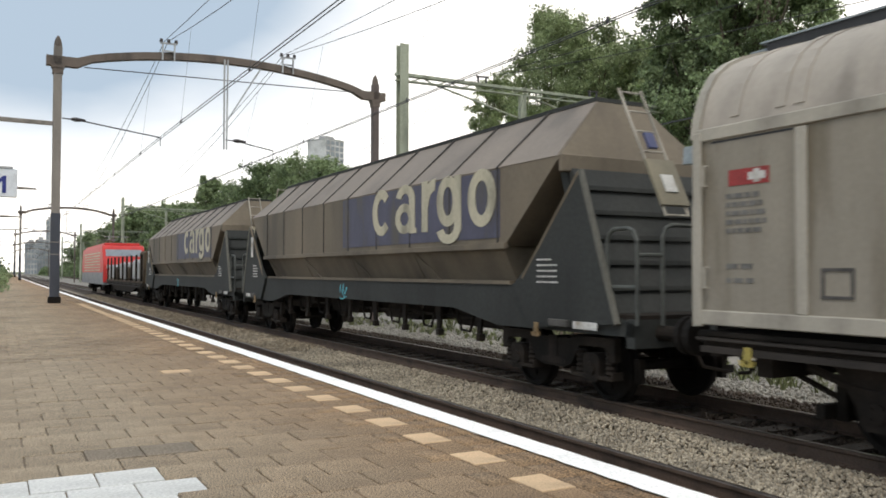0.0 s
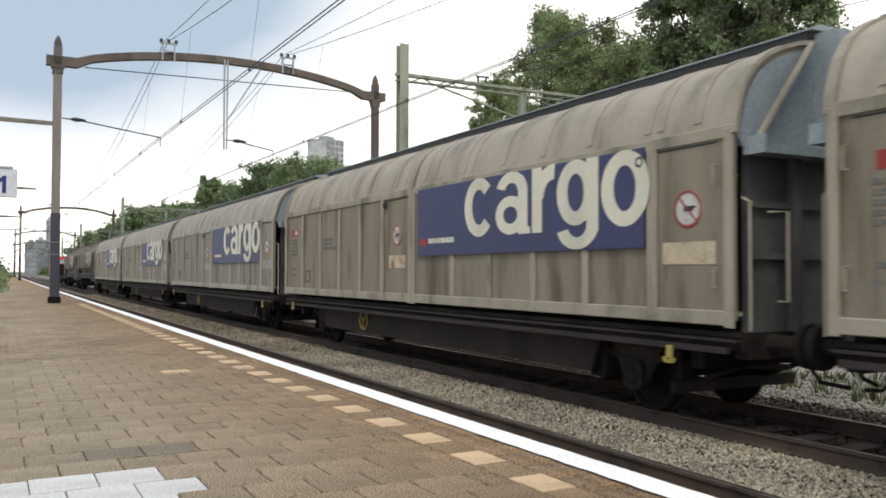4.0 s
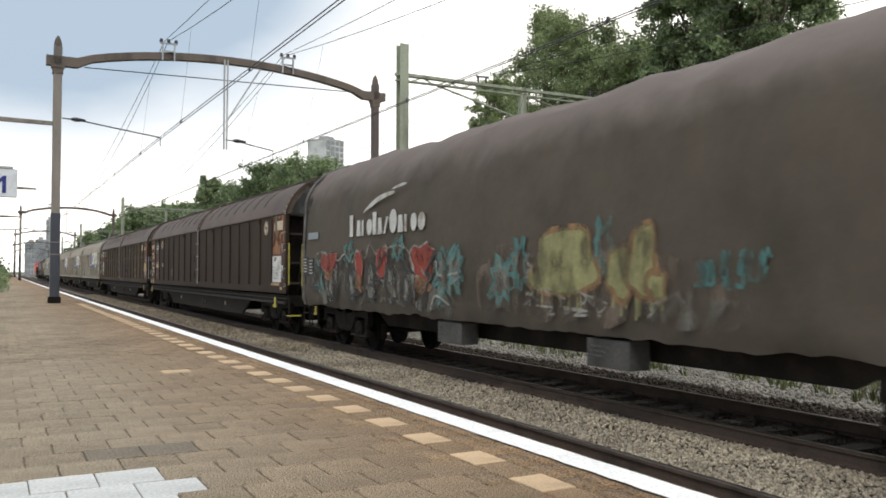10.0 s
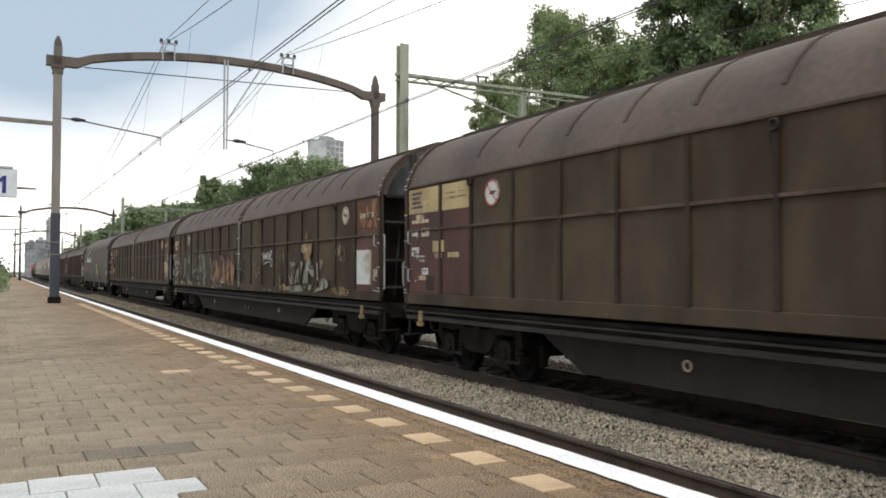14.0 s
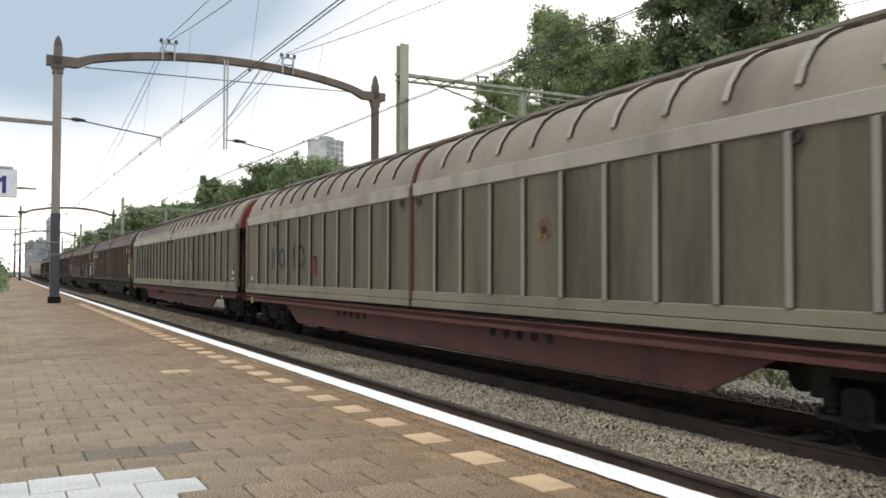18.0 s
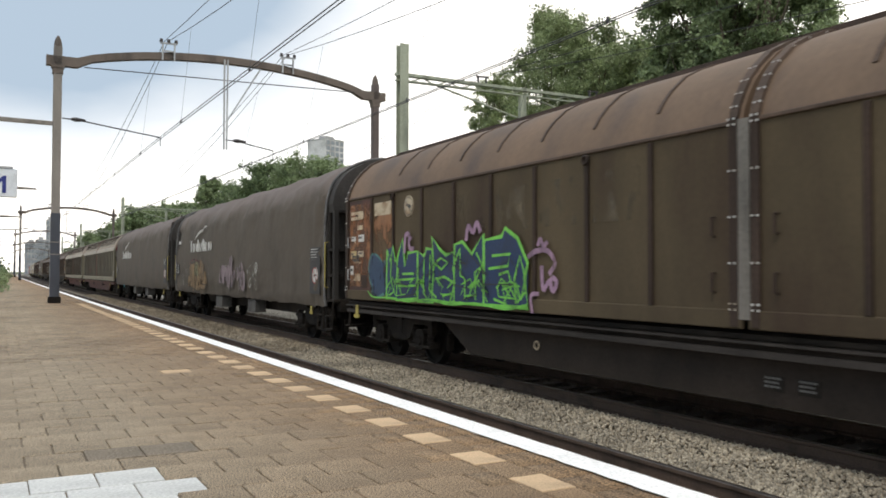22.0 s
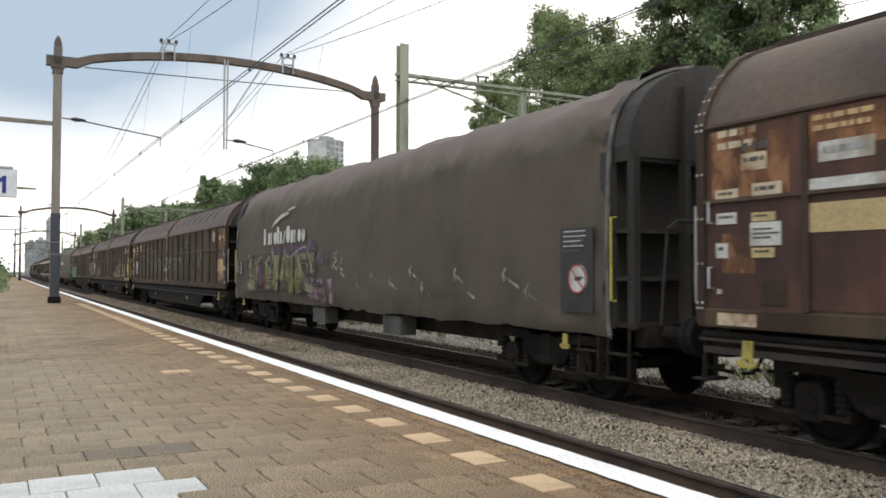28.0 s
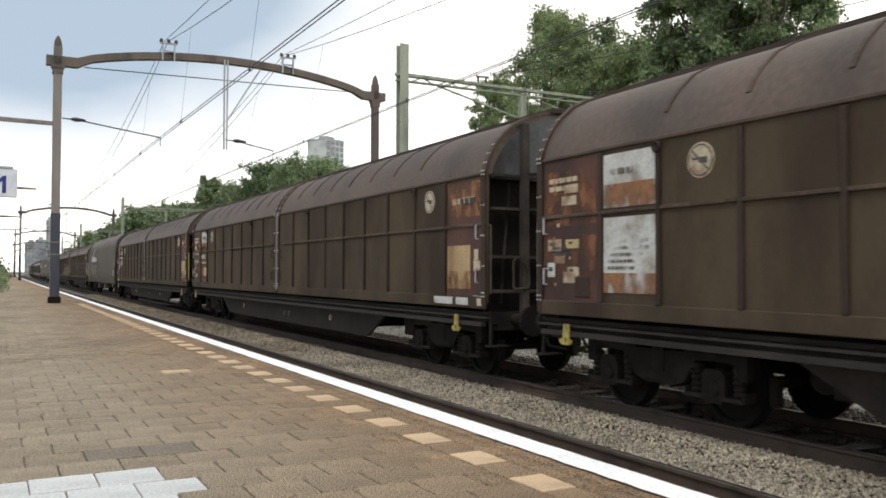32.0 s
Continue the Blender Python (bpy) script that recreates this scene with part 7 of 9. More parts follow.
        boxes("headstock", "hopper_frame", t, [(-1.3, 1.3, s * (hb - .08) - .08, s * (hb - .08) + .08, .86, 1.22)])
        plate(t, "label_plate", "label_white", s * 8.3 + .25, 1.05, .5, .10, x=-1.375)
        bm = bmesh.new()
        for x in (-.55, -.15):
            rod(bm, (x, s * 8.02, 4.40), (x, s * 8.95, 2.55), .022, 6)
        for k in range(7):
            u = k / 6
            rod(bm, (-.55, s * (8.02 + .93 * u), 4.36 - 1.80 * u), (-.15, s * (8.02 + .93 * u), 4.36 - 1.80 * u), .015, 5)
        l = part("ladder", bm, "silver_trim", t, "pale ladder up the sloped end")
        bm = bmesh.new()
        prism(bm, [(s * 8.58, 3.32), (s * 8.90, 2.68), (s * 8.93, 2.70), (s * 8.61, 3.34)], -.60, -.10, "x")
        lb = part("ladder_board", bm, "rail_low", l, "cream board over the ladder")
        bm = bmesh.new()
        prism(bm, [(s * 8.70, 3.10), (s * 8.82, 2.86), (s * 8.86, 2.88), (s * 8.74, 3.12)], -.45, -.24, "x")
        part("notice", bm, "label_white", lb)
        bm = bmesh.new()
        prism(bm, [(s * 8.36, 3.72), (s * 8.47, 3.50), (s * 8.50, 3.52), (s * 8.39, 3.74)], -.42, -.26, "x")
        part("warning_plate", bm, "cargo_blue", l)
        for pts in ([(-1.3, hb + .05, 1.15), (-1.3, hb + .05, 2.20), (-1.3, hb - .02, 2.32), (-1.3, hb - .12, 2.36), (-1.3, hb - .38, 2.36), (-1.3, hb - .48, 2.30), (-1.3, hb - .52, 2.18), (-1.3, hb - .52, 1.15)],
                    [(-.95, hb + .12, 1.15), (-.95, hb + .12, 2.24), (-.90, hb + .12, 2.36), (-.80, hb + .12, 2.40), (-.45, hb + .12, 2.40), (-.35, hb + .12, 2.34), (-.32, hb + .12, 2.22), (-.32, hb + .12, 1.15)],
                    [(-1.3, hb + .03, 1.62), (-1.3, hb - .50, 1.62)], [(-1.3, hb + .05, 2.02), (-.95, hb + .12, 2.02)]):
            bm = bmesh.new()
            bent(bm, [(px, s * py, pz) for px, py, pz in pts], .028, 7)
            part("end_handrail", bm, "strut_green", t, "grey-green round handrail")
        lash_hook(t, s * (hb - 1.9), .92, "hook_dull")
        boxes("bracket_box", "box_grey", t, [(-1.42, -1.30, s * (hb - 1.45) - .22, s * (hb - 1.45) + .22, 1.06, 1.16)], bevel=.01)
        bars(t, "label_white", s * 7.5 + .3, 1.6, .5, .4, 5, 21, x=-1.375, fill=.3)
    plate(t, "cargo_panel", "cargo_panel_worn", .30, 2.34, 6.56, 1.06, x=-HALF, t=.009, label="faded navy blue panel")
    cargo_letters(t, -1.38, 2.53, 4.74, .93, .24, -HALF - .009, "cargo_worn", .17)
    scrawl(t, "cyan", .8, 1.24, .5, .3, 3, 3, .03, x=-1.302)
    plate(t, "label_plate", "label_white", hb - .7 - .6, 2.25, .2, .6)
    return t


# -- flat wagon with stakes, and the locomotive --
def wagon_f(L):
    hb = L / 2 - .56
    t = thing("stake_wagon", "low brown stake wagon loaded with grey bundles", "goods wagon", "goods wagons")
    underframe(t, hb, L, "black", (3.5, 6.0, .6))
    ends(t, hb, L)
    bogie(t, hb - 2.2)
    bogie(t, -hb + 2.2)
    boxes("deck", "brown", t, [(-1.35, 1.35, -hb, hb, 1.17, 1.28)])
    for k in range(9):
        y = -hb + .6 + (2 * hb - 1.2) * k / 8
        each("stake", "black", t, [(-1.36, -1.26, y - .06, y + .06, 1.0, 2.75), (1.26, 1.36, y - .06, y + .06, 1.0, 2.75)])
    for k in range(6):
        y = -hb + 1.2 + (2 * hb - 2.4) * k / 5
        boxes("load_bundle", "galv" if k % 2 else "brown", t, [(-1.2, 1.2, y - .9, y + .9, 1.28, (2.95, 2.5, 2.1, 2.4, 2.1, 2.3)[k])], bevel=.12)
    for s in (-1, 1):
        boxes("end_board", "label_white" if s > 0 else "brown", t, [(-1.3, 1.3, s * hb - .05, s * hb + .05, 1.28, 1.9)])
    return t


def loco():
    L = 18.9
    hb = L / 2 - .6
    t = thing("electric_locomotive", "red electric locomotive with pale side stripes", "locomotive", "")
    ends(t, hb, L)
    bogie(t, 5.0)
    bogie(t, -5.0)
    bm = bmesh.new()
    prism(bm, [(-hb, 1.0), (hb, 1.0), (hb, 2.3), (hb - .7, 3.55), (hb - 1.0, 3.75), (-hb + 1.0, 3.75), (-hb + .7, 3.55), (-hb, 2.3)], -1.46, 1.46, "x")
    part("body", bm, "loco_red", t, "red body", bevel=.06)
    boxes("skirt", "loco_grey", t, [(-1.475, 1.475, -hb + .1, hb - .1, .85, 1.75)])
    boxes("roof", "loco_red", t, [(-1.25, 1.25, -hb + 1.3, hb - 1.3, 3.7, 3.95)], bevel=.05)
    for k in range(7):
        boxes("side_stripe", "label", t, [(-1.475, 1.475, -hb + 2.4, hb - 2.4, 1.86 + .22 * k, 1.97 + .22 * k)])
    for s in (-1, 1):
        bm = bmesh.new()
        prism(bm, [(s * (hb - .32), 2.94), (s * (hb - .60), 3.44), (s * (hb - .80), 3.40), (s * (hb - .5), 2.92)], -1.25, 1.25, "x")
        part("windscreen", bm, "tower_glass", t, "pale reflecting windscreen")
        each("headlight", "label_white", t, [(xx - .22, xx + .22, s * hb - .03, s * hb + .03, 2.05, 2.30) for xx in (-1.0, 1.0)])
        boxes("cab_door", "loco_red", t, [(-1.468, 1.468, s * (hb - 1.8) - .35, s * (hb - 1.8) + .35, 1.3, 3.3)])
        bm = bmesh.new()
        for x in (-.6, .6):
            bent(bm, [(x, s * 4.0, 4.0), (x, s * 5.2, 4.3), (x, s * 3.8, 4.55)], .03)
        rod(bm, (-.9, s * 3.8, 4.55), (.9, s * 3.8, 4.55), .03, 6)
        part("pantograph", bm, "loco_grey", t)
        for x in (-.5, .5):
            bm = bmesh.new()
            rod(bm, (x, s * 2.5, 3.95), (x, s * 2.5, 4.2), .07, 8)
            part("roof_insulator", bm, "insulator", t)
    return t


# ---- making up the train, front to rear ----
# (vehicle, buffer plane of its front at t = 0)
TRAIN = []


def add(ob, front, length):
    ob.location = (TRAIN_X, front - length / 2, 0)
    TRAIN.append((ob, front - length / 2))
    return ob


def variant(ob, label):
    """Another wagon of the same build; its own marks are added afterwards."""
    c = copy_thing(ob, pose(0, 0, 0))
    for o in c.children_recursive:
        if o.name.split(".")[0] == "wheelset":
            WHEELS.append(o)
    return tagged(c, label)


A0, B0, C0 = 7.37, -91.12, -227.74
loco_ob = add(loco(), A0 + 2 * LH + 36.9, 18.9)
add(wagon_f(18.0), A0 + 2 * LH + 18.0, 18.0)
h1 = wagon_h()
add(h1, A0 + 2 * LH, LH)
add(variant(h1, "dirty olive-grey covered hopper wagon with faded navy cargo panel"), A0 + LH, LH)

hbA, hbB, hbC, hbE = LA / 2 - .56, LB / 2 - .56, LC / 2 - .56, LE / 2 - .56
grey = wagon_a()
a_wagons = [grey] + [variant(grey, "dirty grey sliding-wall goods wagon with a navy cargo panel") for _ in range(5)]
for k, w in enumerate(a_wagons):
    add(w, A0 - LA * k, LA)
for w in a_wagons[3:]:
    # the later ones are browner with brake dust
    for o in w.children_recursive:
        if o.type == "MESH" and o.material_slots and o.material_slots[0].material:
            key = {M[k].name: k for k in ("silver_side", "silver_roof", "silver_trim")}.get(o.material_slots[0].material.name)
            if key:
                o.material_slots[0].link = "OBJECT"
                o.material_slots[0].material = M[key + "_tan"]
for w in a_wagons[:3]:
    for o in w.children_recursive:
        if o.name.startswith("label_plate"):
            o.material_slots[0].link = "OBJECT"
            o.material_slots[0].material = M["paper_grey"]
tagged(a_wagons[1], "dirty grey sliding-wall wagon with a lime graffiti scrawl")
LX = -HALF - .038
tag(a_wagons[1], "g_lime", 3.80, 1.28, 1.75, .95, (((.02, .0), (.0, .55), (.12, .95), (.28, .9), (.26, .62), (.08, .5)), ((.1, .35), (.22, .42), (.28, .25), (.12, .2), (.1, .35)), ((.3, .95), (.38, 1), (.46, .9), (.5, .6), (.42, .4)),
    ((.5, .55), (.62, .85), (.74, .8), (.72, .5), (.58, .4), (.6, .1), (.58, .0)), ((.78, .0), (.76, .6), (.86, .85), (1, .75), (.98, .5), (.84, .38), (.8, .3)), ((.3, .3), (.36, .0), (.44, .35), (.5, .05), (.56, .3)), ((.0, .1), (.2, .12), (.3, .05))), .035, x=LX)
tagged(a_wagons[4], "dirty grey sliding-wall wagon with black and yellow graffiti")
blob(a_wagons[4], "g_lime", -.35, 1.42, .8, .6, 1, 8, x=-HALF - .038)
scrawl(a_wagons[4], "g_black", -.3, 1.40, 4.6, .75, 8, 6, .03, x=-HALF - .042)
blob(a_wagons[4], "g_pink", 3.6, 1.40, 1.5, 1.0, 2, 9, x=-HALF - .036)
tag(a_wagons[4], "g_violet", 3.7, 1.40, 1.7, .9, LOOPS, .05, x=LX)
tagged(a_wagons[5], "dirty grey sliding-wall wagon with white and black graffiti tags")
w = a_wagons[5]
for glyph, y, z, wd, ht in ((WEDGE, -.60, 1.55, .45, .48), (HOOKED, -1.78, 1.53, .60, .52), (SWUNG, -2.98, 1.50, .62, .60), (CANE, -4.20, 1.50, .62, .56), (STAR, -5.22, 1.46, .80, .68), (SNAKE, -5.86, 1.50, .55, .60)):
    tag(w, "g_soot", y, z, wd, ht, glyph, .042, x=LX)
for glyph, y, z, wd, ht in ((HOOKED, 3.75, 1.52, .68, .82), (SWUNG, 2.48, 1.50, .72, .88), (CANE, 1.20, 1.48, .26, .40), (STAR, .98, 1.46, .26, .42), (SNAKE, .72, 1.48, .24, .42)):
    tag(w, "g_white", y, z, wd, ht, glyph, .045 if ht > .5 else .035, x=LX)
tag(w, "g_black", 5.92, 1.55, .42, .65, LOOPS, .045, x=LX)
tag(w, "g_white", 5.80, 1.55, .26, .34, WEDGE, .04, x=LX, lift=.009)
bubble(w, "g_black", "g_white", 4.86, 1.45, .72, .52, 13, .04, x=LX)
tag(w, "g_white", 4.80, 1.46, .62, .50, LOOPS, .035, x=LX, lift=.008)
bars(a_wagons[5], "label_white", 5.6, 1.27, 3.4, .09, 1, 15, x=-HALF - .037)

brown_mid = wagon_b(True)
brown_flat = wagon_b(False, "brown_dusty", roof="brown_roof_dusty")
brown_smooth = wagon_b(False, "brown_flat", "lemon")
B_FRONTS = (B0, -114.38, -157.95, -181.21, -204.48, -316.38, -339.65, -362.90, -406.32, -429.62, -453.18)
B_LABELS = ("sooty brown sliding-wall wagon with faint violet graffiti", "sooty brown sliding-wall wagon with smooth sides and a white notice", "sooty brown sliding-wall wagon with rust-red end panels",
            "sooty brown sliding-wall wagon with faded orange and grey graffiti", "sooty brown sliding-wall wagon with cream end stripes",
            "sooty brown sliding-wall wagon with green and blue graffiti", "sooty brown sliding-wall wagon with faded white panels and graffiti",
            "sooty brown sliding-wall wagon with pale washed graffiti", "sooty brown sliding-wall wagon with cream label panels",
            "sooty brown sliding-wall wagon with a faded pale panel", "sooty brown sliding-wall wagon with two faded white panels")
b_wagons = []
for k, (front, label) in enumerate(zip(B_FRONTS, B_LABELS)):
    flat = k in (1, 5)
    w = (brown_smooth if k == 1 else brown_flat) if flat else (brown_mid if k == 0 else variant(brown_mid, label))
    b_wagons.append(add(tagged(w, label), front, LB))
for k, w in enumerate(b_wagons):
    end_labels(w, hbB, 50 + 11 * k, {0: "label_white", 6: "label_white", 10: "label_white"}.get(k), front=k != 8, rear=k != 1)


def recolour(w, names, key, rear=False):
    """The same part in another paint on one wagon alone."""
    for o in w.children_recursive:
        if o.name.split(".")[0] in names and (not rear or o.data.vertices[0].co.y < 0):
            o.material_slots[0].link = "OBJECT"
            o.material_slots[0].material = M[key]


recolour(b_wagons[9], ("end_handrail",), "end_rail", rear=True)
for k in (6, 8):
    recolour(b_wagons[k], ("end_handrail",), "lemon", rear=True)
for k in (2, 3, 4):
    recolour(b_wagons[k], ("lashing_hook",), "hook_dull")
SX = -HALF - .049
w = b_wagons[0]
for glyph, y, wd in ((CANE, -.75, .5), (WEDGE, -1.1, .5), (CANE, -1.75, .5), (SWUNG, -2.1, .42), (LOOPS, -2.75, .5), (WEDGE, -3.2, .4), (HOOKED, -3.6, .45)):
    tag(w, "g_violet_worn", y, 1.62, wd, .62, glyph, .085, x=SX)
for glyph, y, wd, ht in ((LOOPS, -6.30, .38, .62), (WEDGE, -6.68, .22, .42), (HOOKED, -6.92, .25, .5), (SNAKE, -7.12, .22, .5)):
    tag(w, "g_sand", y, 1.52, wd, ht, glyph, .06, x=SX)
for y, z, wd, ht in ((-4.70, 2.62, .21, .47), (2.62, 1.90, .26, .26), (2.26, 1.72, .17, .17)):
    boxes("chalk_frame", "g_pale", w, [(SX - .004, SX, y - wd, y, z, z + .025), (SX - .004, SX, y - wd, y, z + ht - .025, z + ht), (SX - .004, SX, y - .025, y, z, z + ht), (SX - .004, SX, y - wd, y - wd + .025, z, z + ht)])
w = b_wagons[1]
plate(w, "notice_panel", "paper", -9.78, 1.52, .78, .72, x=-HALF - .007, t=.006, label="white paper notice with faint grey print")
bm = bmesh.new()
prism(bm, [(-9.88, 2.10), (-10.08, 2.10), (-10.20, 2.21), (-9.96, 2.21)], -HALF - .0155, -HALF - .013, "x")
part("notice_print", bm, "g_olive", w)
for y_, z_, w_, h_, n_ in ((-9.93, 1.90, .24, .035, 1), (-10.10, 1.70, .10, .18, 2), (-10.30, 1.86, .16, .12, 3), (-10.16, 1.66, .32, .14, 3), (-9.98, 1.58, .46, .06, 1), (-9.88, 1.75, .10, .10, 2)):
    bars(w, "print_faint", y_, z_, w_, h_, n_, int(900 - 100 * y_), x=-HALF - .013, fill=.45)
plate(w, "label", "paper", -10.57, 1.83, .16, .155, x=-HALF - .007, label="white paper label")
bars(w, "label_grey", -10.59, 1.86, .11, .09, 2, 964, x=-HALF - .016, fill=.5)
plate(w, "label_plate", "label", -10.20, 2.95, .50, .25, x=-HALF - .007, label="stained cream label")
bars(w, "label_white", -10.26, 3.08, .40, .06, 1, 965, x=-HALF - .010, fill=.6)
plate(w, "faded_strip", "g_grey_olive", -10.02, 2.86, .17, .52, x=-HALF - .007, t=.010, label="olive grey painted strip")
plate(w, "label", "label", -9.92, 2.95, .10, .22, x=-HALF - .007)
plate(w, "rust_stain", "rust_peel", -9.80, 2.30, 1.0, 1.05, x=-HALF - .007, t=.003, label="rust bleeding through")
plate(w, "paint_chip", "label", -10.54, 2.85, .22, .02, x=-HALF - .007)
plate(w, "cream_mark", "label_tan", -9.72, 1.43, .78, .07, x=-HALF - .036, t=.004, label="tan mark on the bottom rail")
plate(w, "cream_mark", "label_tan", -10.58, 1.32, .16, .08, x=-HALF - .036, t=.004, label="tan mark on the bottom rail")
plate(w, "faded_panel", "slate_end", 9.62, 2.66, .95, .54, x=-HALF, t=.005, label="faded grey panel")
plate(w, "label_plate", "label_white", 9.5, 2.86, .6, .2, x=-HALF - .005, t=.004, label="dirty white label")
bars(w, "label_grey", 9.44, 2.9, .48, .11, 1, 971, x=-HALF - .009, fill=.6)
plate(w, "rust_panel", "rust", 9.62, 1.45, .95, 1.2, x=-HALF, t=.005, label="rust-red end panel")
plate(w, "rust_stain", "rust_bright", 9.6, 1.9, .9, .36, x=-HALF - .005, t=.003, label="rust bleeding through")
plate(w, "label_plate", "label", 9.55, 2.0, .8, .26, x=-HALF - .008, t=.004, label="stained cream label")
bars(w, "label_grey", 9.47, 2.14, .6, .1, 1, 972, x=-HALF - .012, fill=.6)
plate(w, "label", "label", 7.9, 2.05, .16, .14, x=-HALF, t=.006)
bars(w, "g_black", 7.88, 2.07, .12, .1, 2, 973, x=-HALF - .006, fill=.5)
scrawl(w, "g_sand", 5.6, 1.62, .38, .32, 3, 974, .022, x=-HALF - .004)
scrawl(w, "g_sand", 9.5, 1.55, .3, .25, 3, 975, .025, x=-HALF - .006)
for y in (10.75, 10.25):
    plate(w, "cream_mark", "label_cream", y, 1.26, .22, .17, x=-HALF - .036, t=.004, label="cream mark on the bottom rail")
w = b_wagons[2]
scrawl(w, "g_grey", -1.5, 1.65, 4.5, .3, 6, 64, .02, x=SX)
for glyph, y, z, wd, ht in ((WEDGE, 4.15, 1.78, .35, .42), (CANE, 3.75, 1.80, .4, .40), (SNAKE, 3.35, 1.66, .35, .5), (HOOKED, 3.05, 1.72, .3, .38)):
    tag(w, "g_slate", y, z, wd, ht, glyph, .035, x=SX)
plate(w, "faded_panel", "rust_peel", 9.63, 1.62, .94, .86, x=-HALF, t=.005, label="peeling orange panel")
plate(w, "faded_panel", "g_peach", 9.63, 2.66, .94, .62, x=-HALF, t=.005, label="peeling orange panel")
bars(w, "label", 9.50, 1.72, .6, .3, 2, 977, x=-HALF - .005, fill=.5)
w = b_wagons[3]
for k in range(6):
    bubble(w, ("g_dim", "g_grey", "g_green_dull")[k % 3], "g_dim", 9.5 - .98 * k, 1.42, 1.15, 1.15 - .1 * (k % 3), 660 + k, .05, x=SX, lift=.003 + .001 * k, spike=.25 * (k % 2))
wild(w, "g_grey", 9.5, 1.42, 6.0, 1.2, 16, 66, .05, x=SX, lift=.014)
for k, (c, wd, ht, m) in enumerate(((3.72, .98, .88, "g_peach"), (2.72, .95, .95, "g_peach"), (1.85, .6, .8, "g_peach"), (1.55, 1.15, .98, "g_peach"))):
    bubble(w, m, "g_black", c, 1.36, wd, ht, 650 + k, .045, x=SX, lift=.004 + .002 * k)
tag(w, "g_black", 2.75, 1.45, .7, .9, CANE, .05, x=SX, lift=.016)
tag(w, "g_black", 1.75, 1.75, .9, .5, WEDGE, .05, x=SX, lift=.016)
tag(w, "g_pale", 3.9, 1.22, 2.2, .25, SNAKE, .04, x=SX, lift=.016)
bubble(w, "g_green_dull", None, .15, 1.45, .9, .75, 655, x=SX, lift=.002)
bubble(w, "g_green_dull", None, -.35, 1.42, .9, .8, 656, x=SX, lift=.002)
tag(w, "g_sand", -1.72, 1.62, .85, .50, (((.35, .75), (.15, .85), (.02, .55), (.15, .3), (.4, .5), (.55, .7)), ((.45, .95), (.5, .5), (.42, .05)), ((.5, .6), (.75, .6), (.98, .72)), ((.55, .55), (.6, .0)), ((.65, .9), (.7, .3), (.95, .35))), .045, x=SX)
tag(w, "g_white", -2.72, 1.96, 1.02, .42, (((.02, .95), (.12, .55), (.18, .95)), ((.12, .55), (.1, .3)), ((.2, .9), (.28, .5), (.33, .8), (.4, .45), (.44, .9)), ((.5, .95), (.48, .45)), ((.58, .45), (.6, .95), (.72, .5), (.78, .98), (.9, .95), (.76, .45), (.86, .02), (.98, .12), (.94, .45), (.85, .5)), ((.14, .12), (.4, .28), (.66, .25))), .042, x=SX)
bubble(w, "g_moss_thin", None, -4.05, 1.55, .85, .90, 70, x=SX, lift=.003)
bubble(w, "g_moss_thin", None, -8.63, 2.0, .65, .40, 71, x=SX, lift=.003)
for k, pts in enumerate((((-5.67, 2.09), (-6.10, 2.07), (-6.16, 1.97), (-5.90, 1.93), (-5.78, 1.90), (-6.00, 1.50), (-5.74, 1.47), (-5.52, 1.75), (-5.62, 1.72), (-5.80, 1.56)),
                         ((-6.23, 1.87), (-6.46, 1.93), (-6.40, 1.55), (-6.30, 1.52), (-6.27, 1.78), (-6.20, 1.52), (-6.05, 1.50)),
                         ((-6.55, 2.08), (-6.78, 2.09), (-6.66, 1.84), (-6.60, 1.62)),
                         ((-7.07, 2.18), (-7.30, 2.14), (-7.44, 2.02), (-7.42, 1.89), (-7.13, 1.96), (-7.20, 1.90), (-7.57, 1.87), (-7.55, 1.66), (-7.25, 1.76), (-7.10, 1.84), (-7.14, 1.52), (-6.70, 1.52), (-6.85, 1.92), (-7.02, 2.05)),
                         ((-7.74, 2.04), (-7.84, 2.03), (-7.88, 1.62), (-7.76, 1.59)),
                         ((-7.97, 2.10), (-8.20, 2.06), (-8.29, 1.93), (-8.24, 1.89), (-8.04, 1.93), (-7.96, 1.73)),
                         ((-7.96, 1.66), (-8.31, 1.68), (-8.50, 1.60), (-8.56, 1.48), (-8.45, 1.42), (-7.90, 1.34), (-7.55, 1.28), (-7.70, 1.40), (-8.10, 1.52), (-7.85, 1.56)),
                         ((-5.67, 1.45), (-7.40, 1.50), (-7.50, 1.36), (-6.6, 1.30), (-5.72, 1.27)))):
    bm = bmesh.new()
    pts = [(p + .37, q) for p, q in pts]
    f = bm.faces.new([bm.verts.new((SX - .008 - .001 * k, p, q)) for p, q in pts])
    bmesh.ops.triangulate(bm, faces=[f])
    g = part("graffiti_letter", bm, "g_bone" if k < 7 else "g_bone_thin", w)
    bm = bmesh.new()
    ribbon(bm, pts, .03, SX, .0085 + .001 * k, closed=True)
    part("graffiti_outline", bm, "g_brown", g)
tag(w, "g_brown", -6.38, 1.36, .55, .18, SNAKE, .03, x=SX, lift=.020)
bubble(w, "g_peach", None, -6.33, 2.14, .72, .36, 727, x=SX, lift=.016)
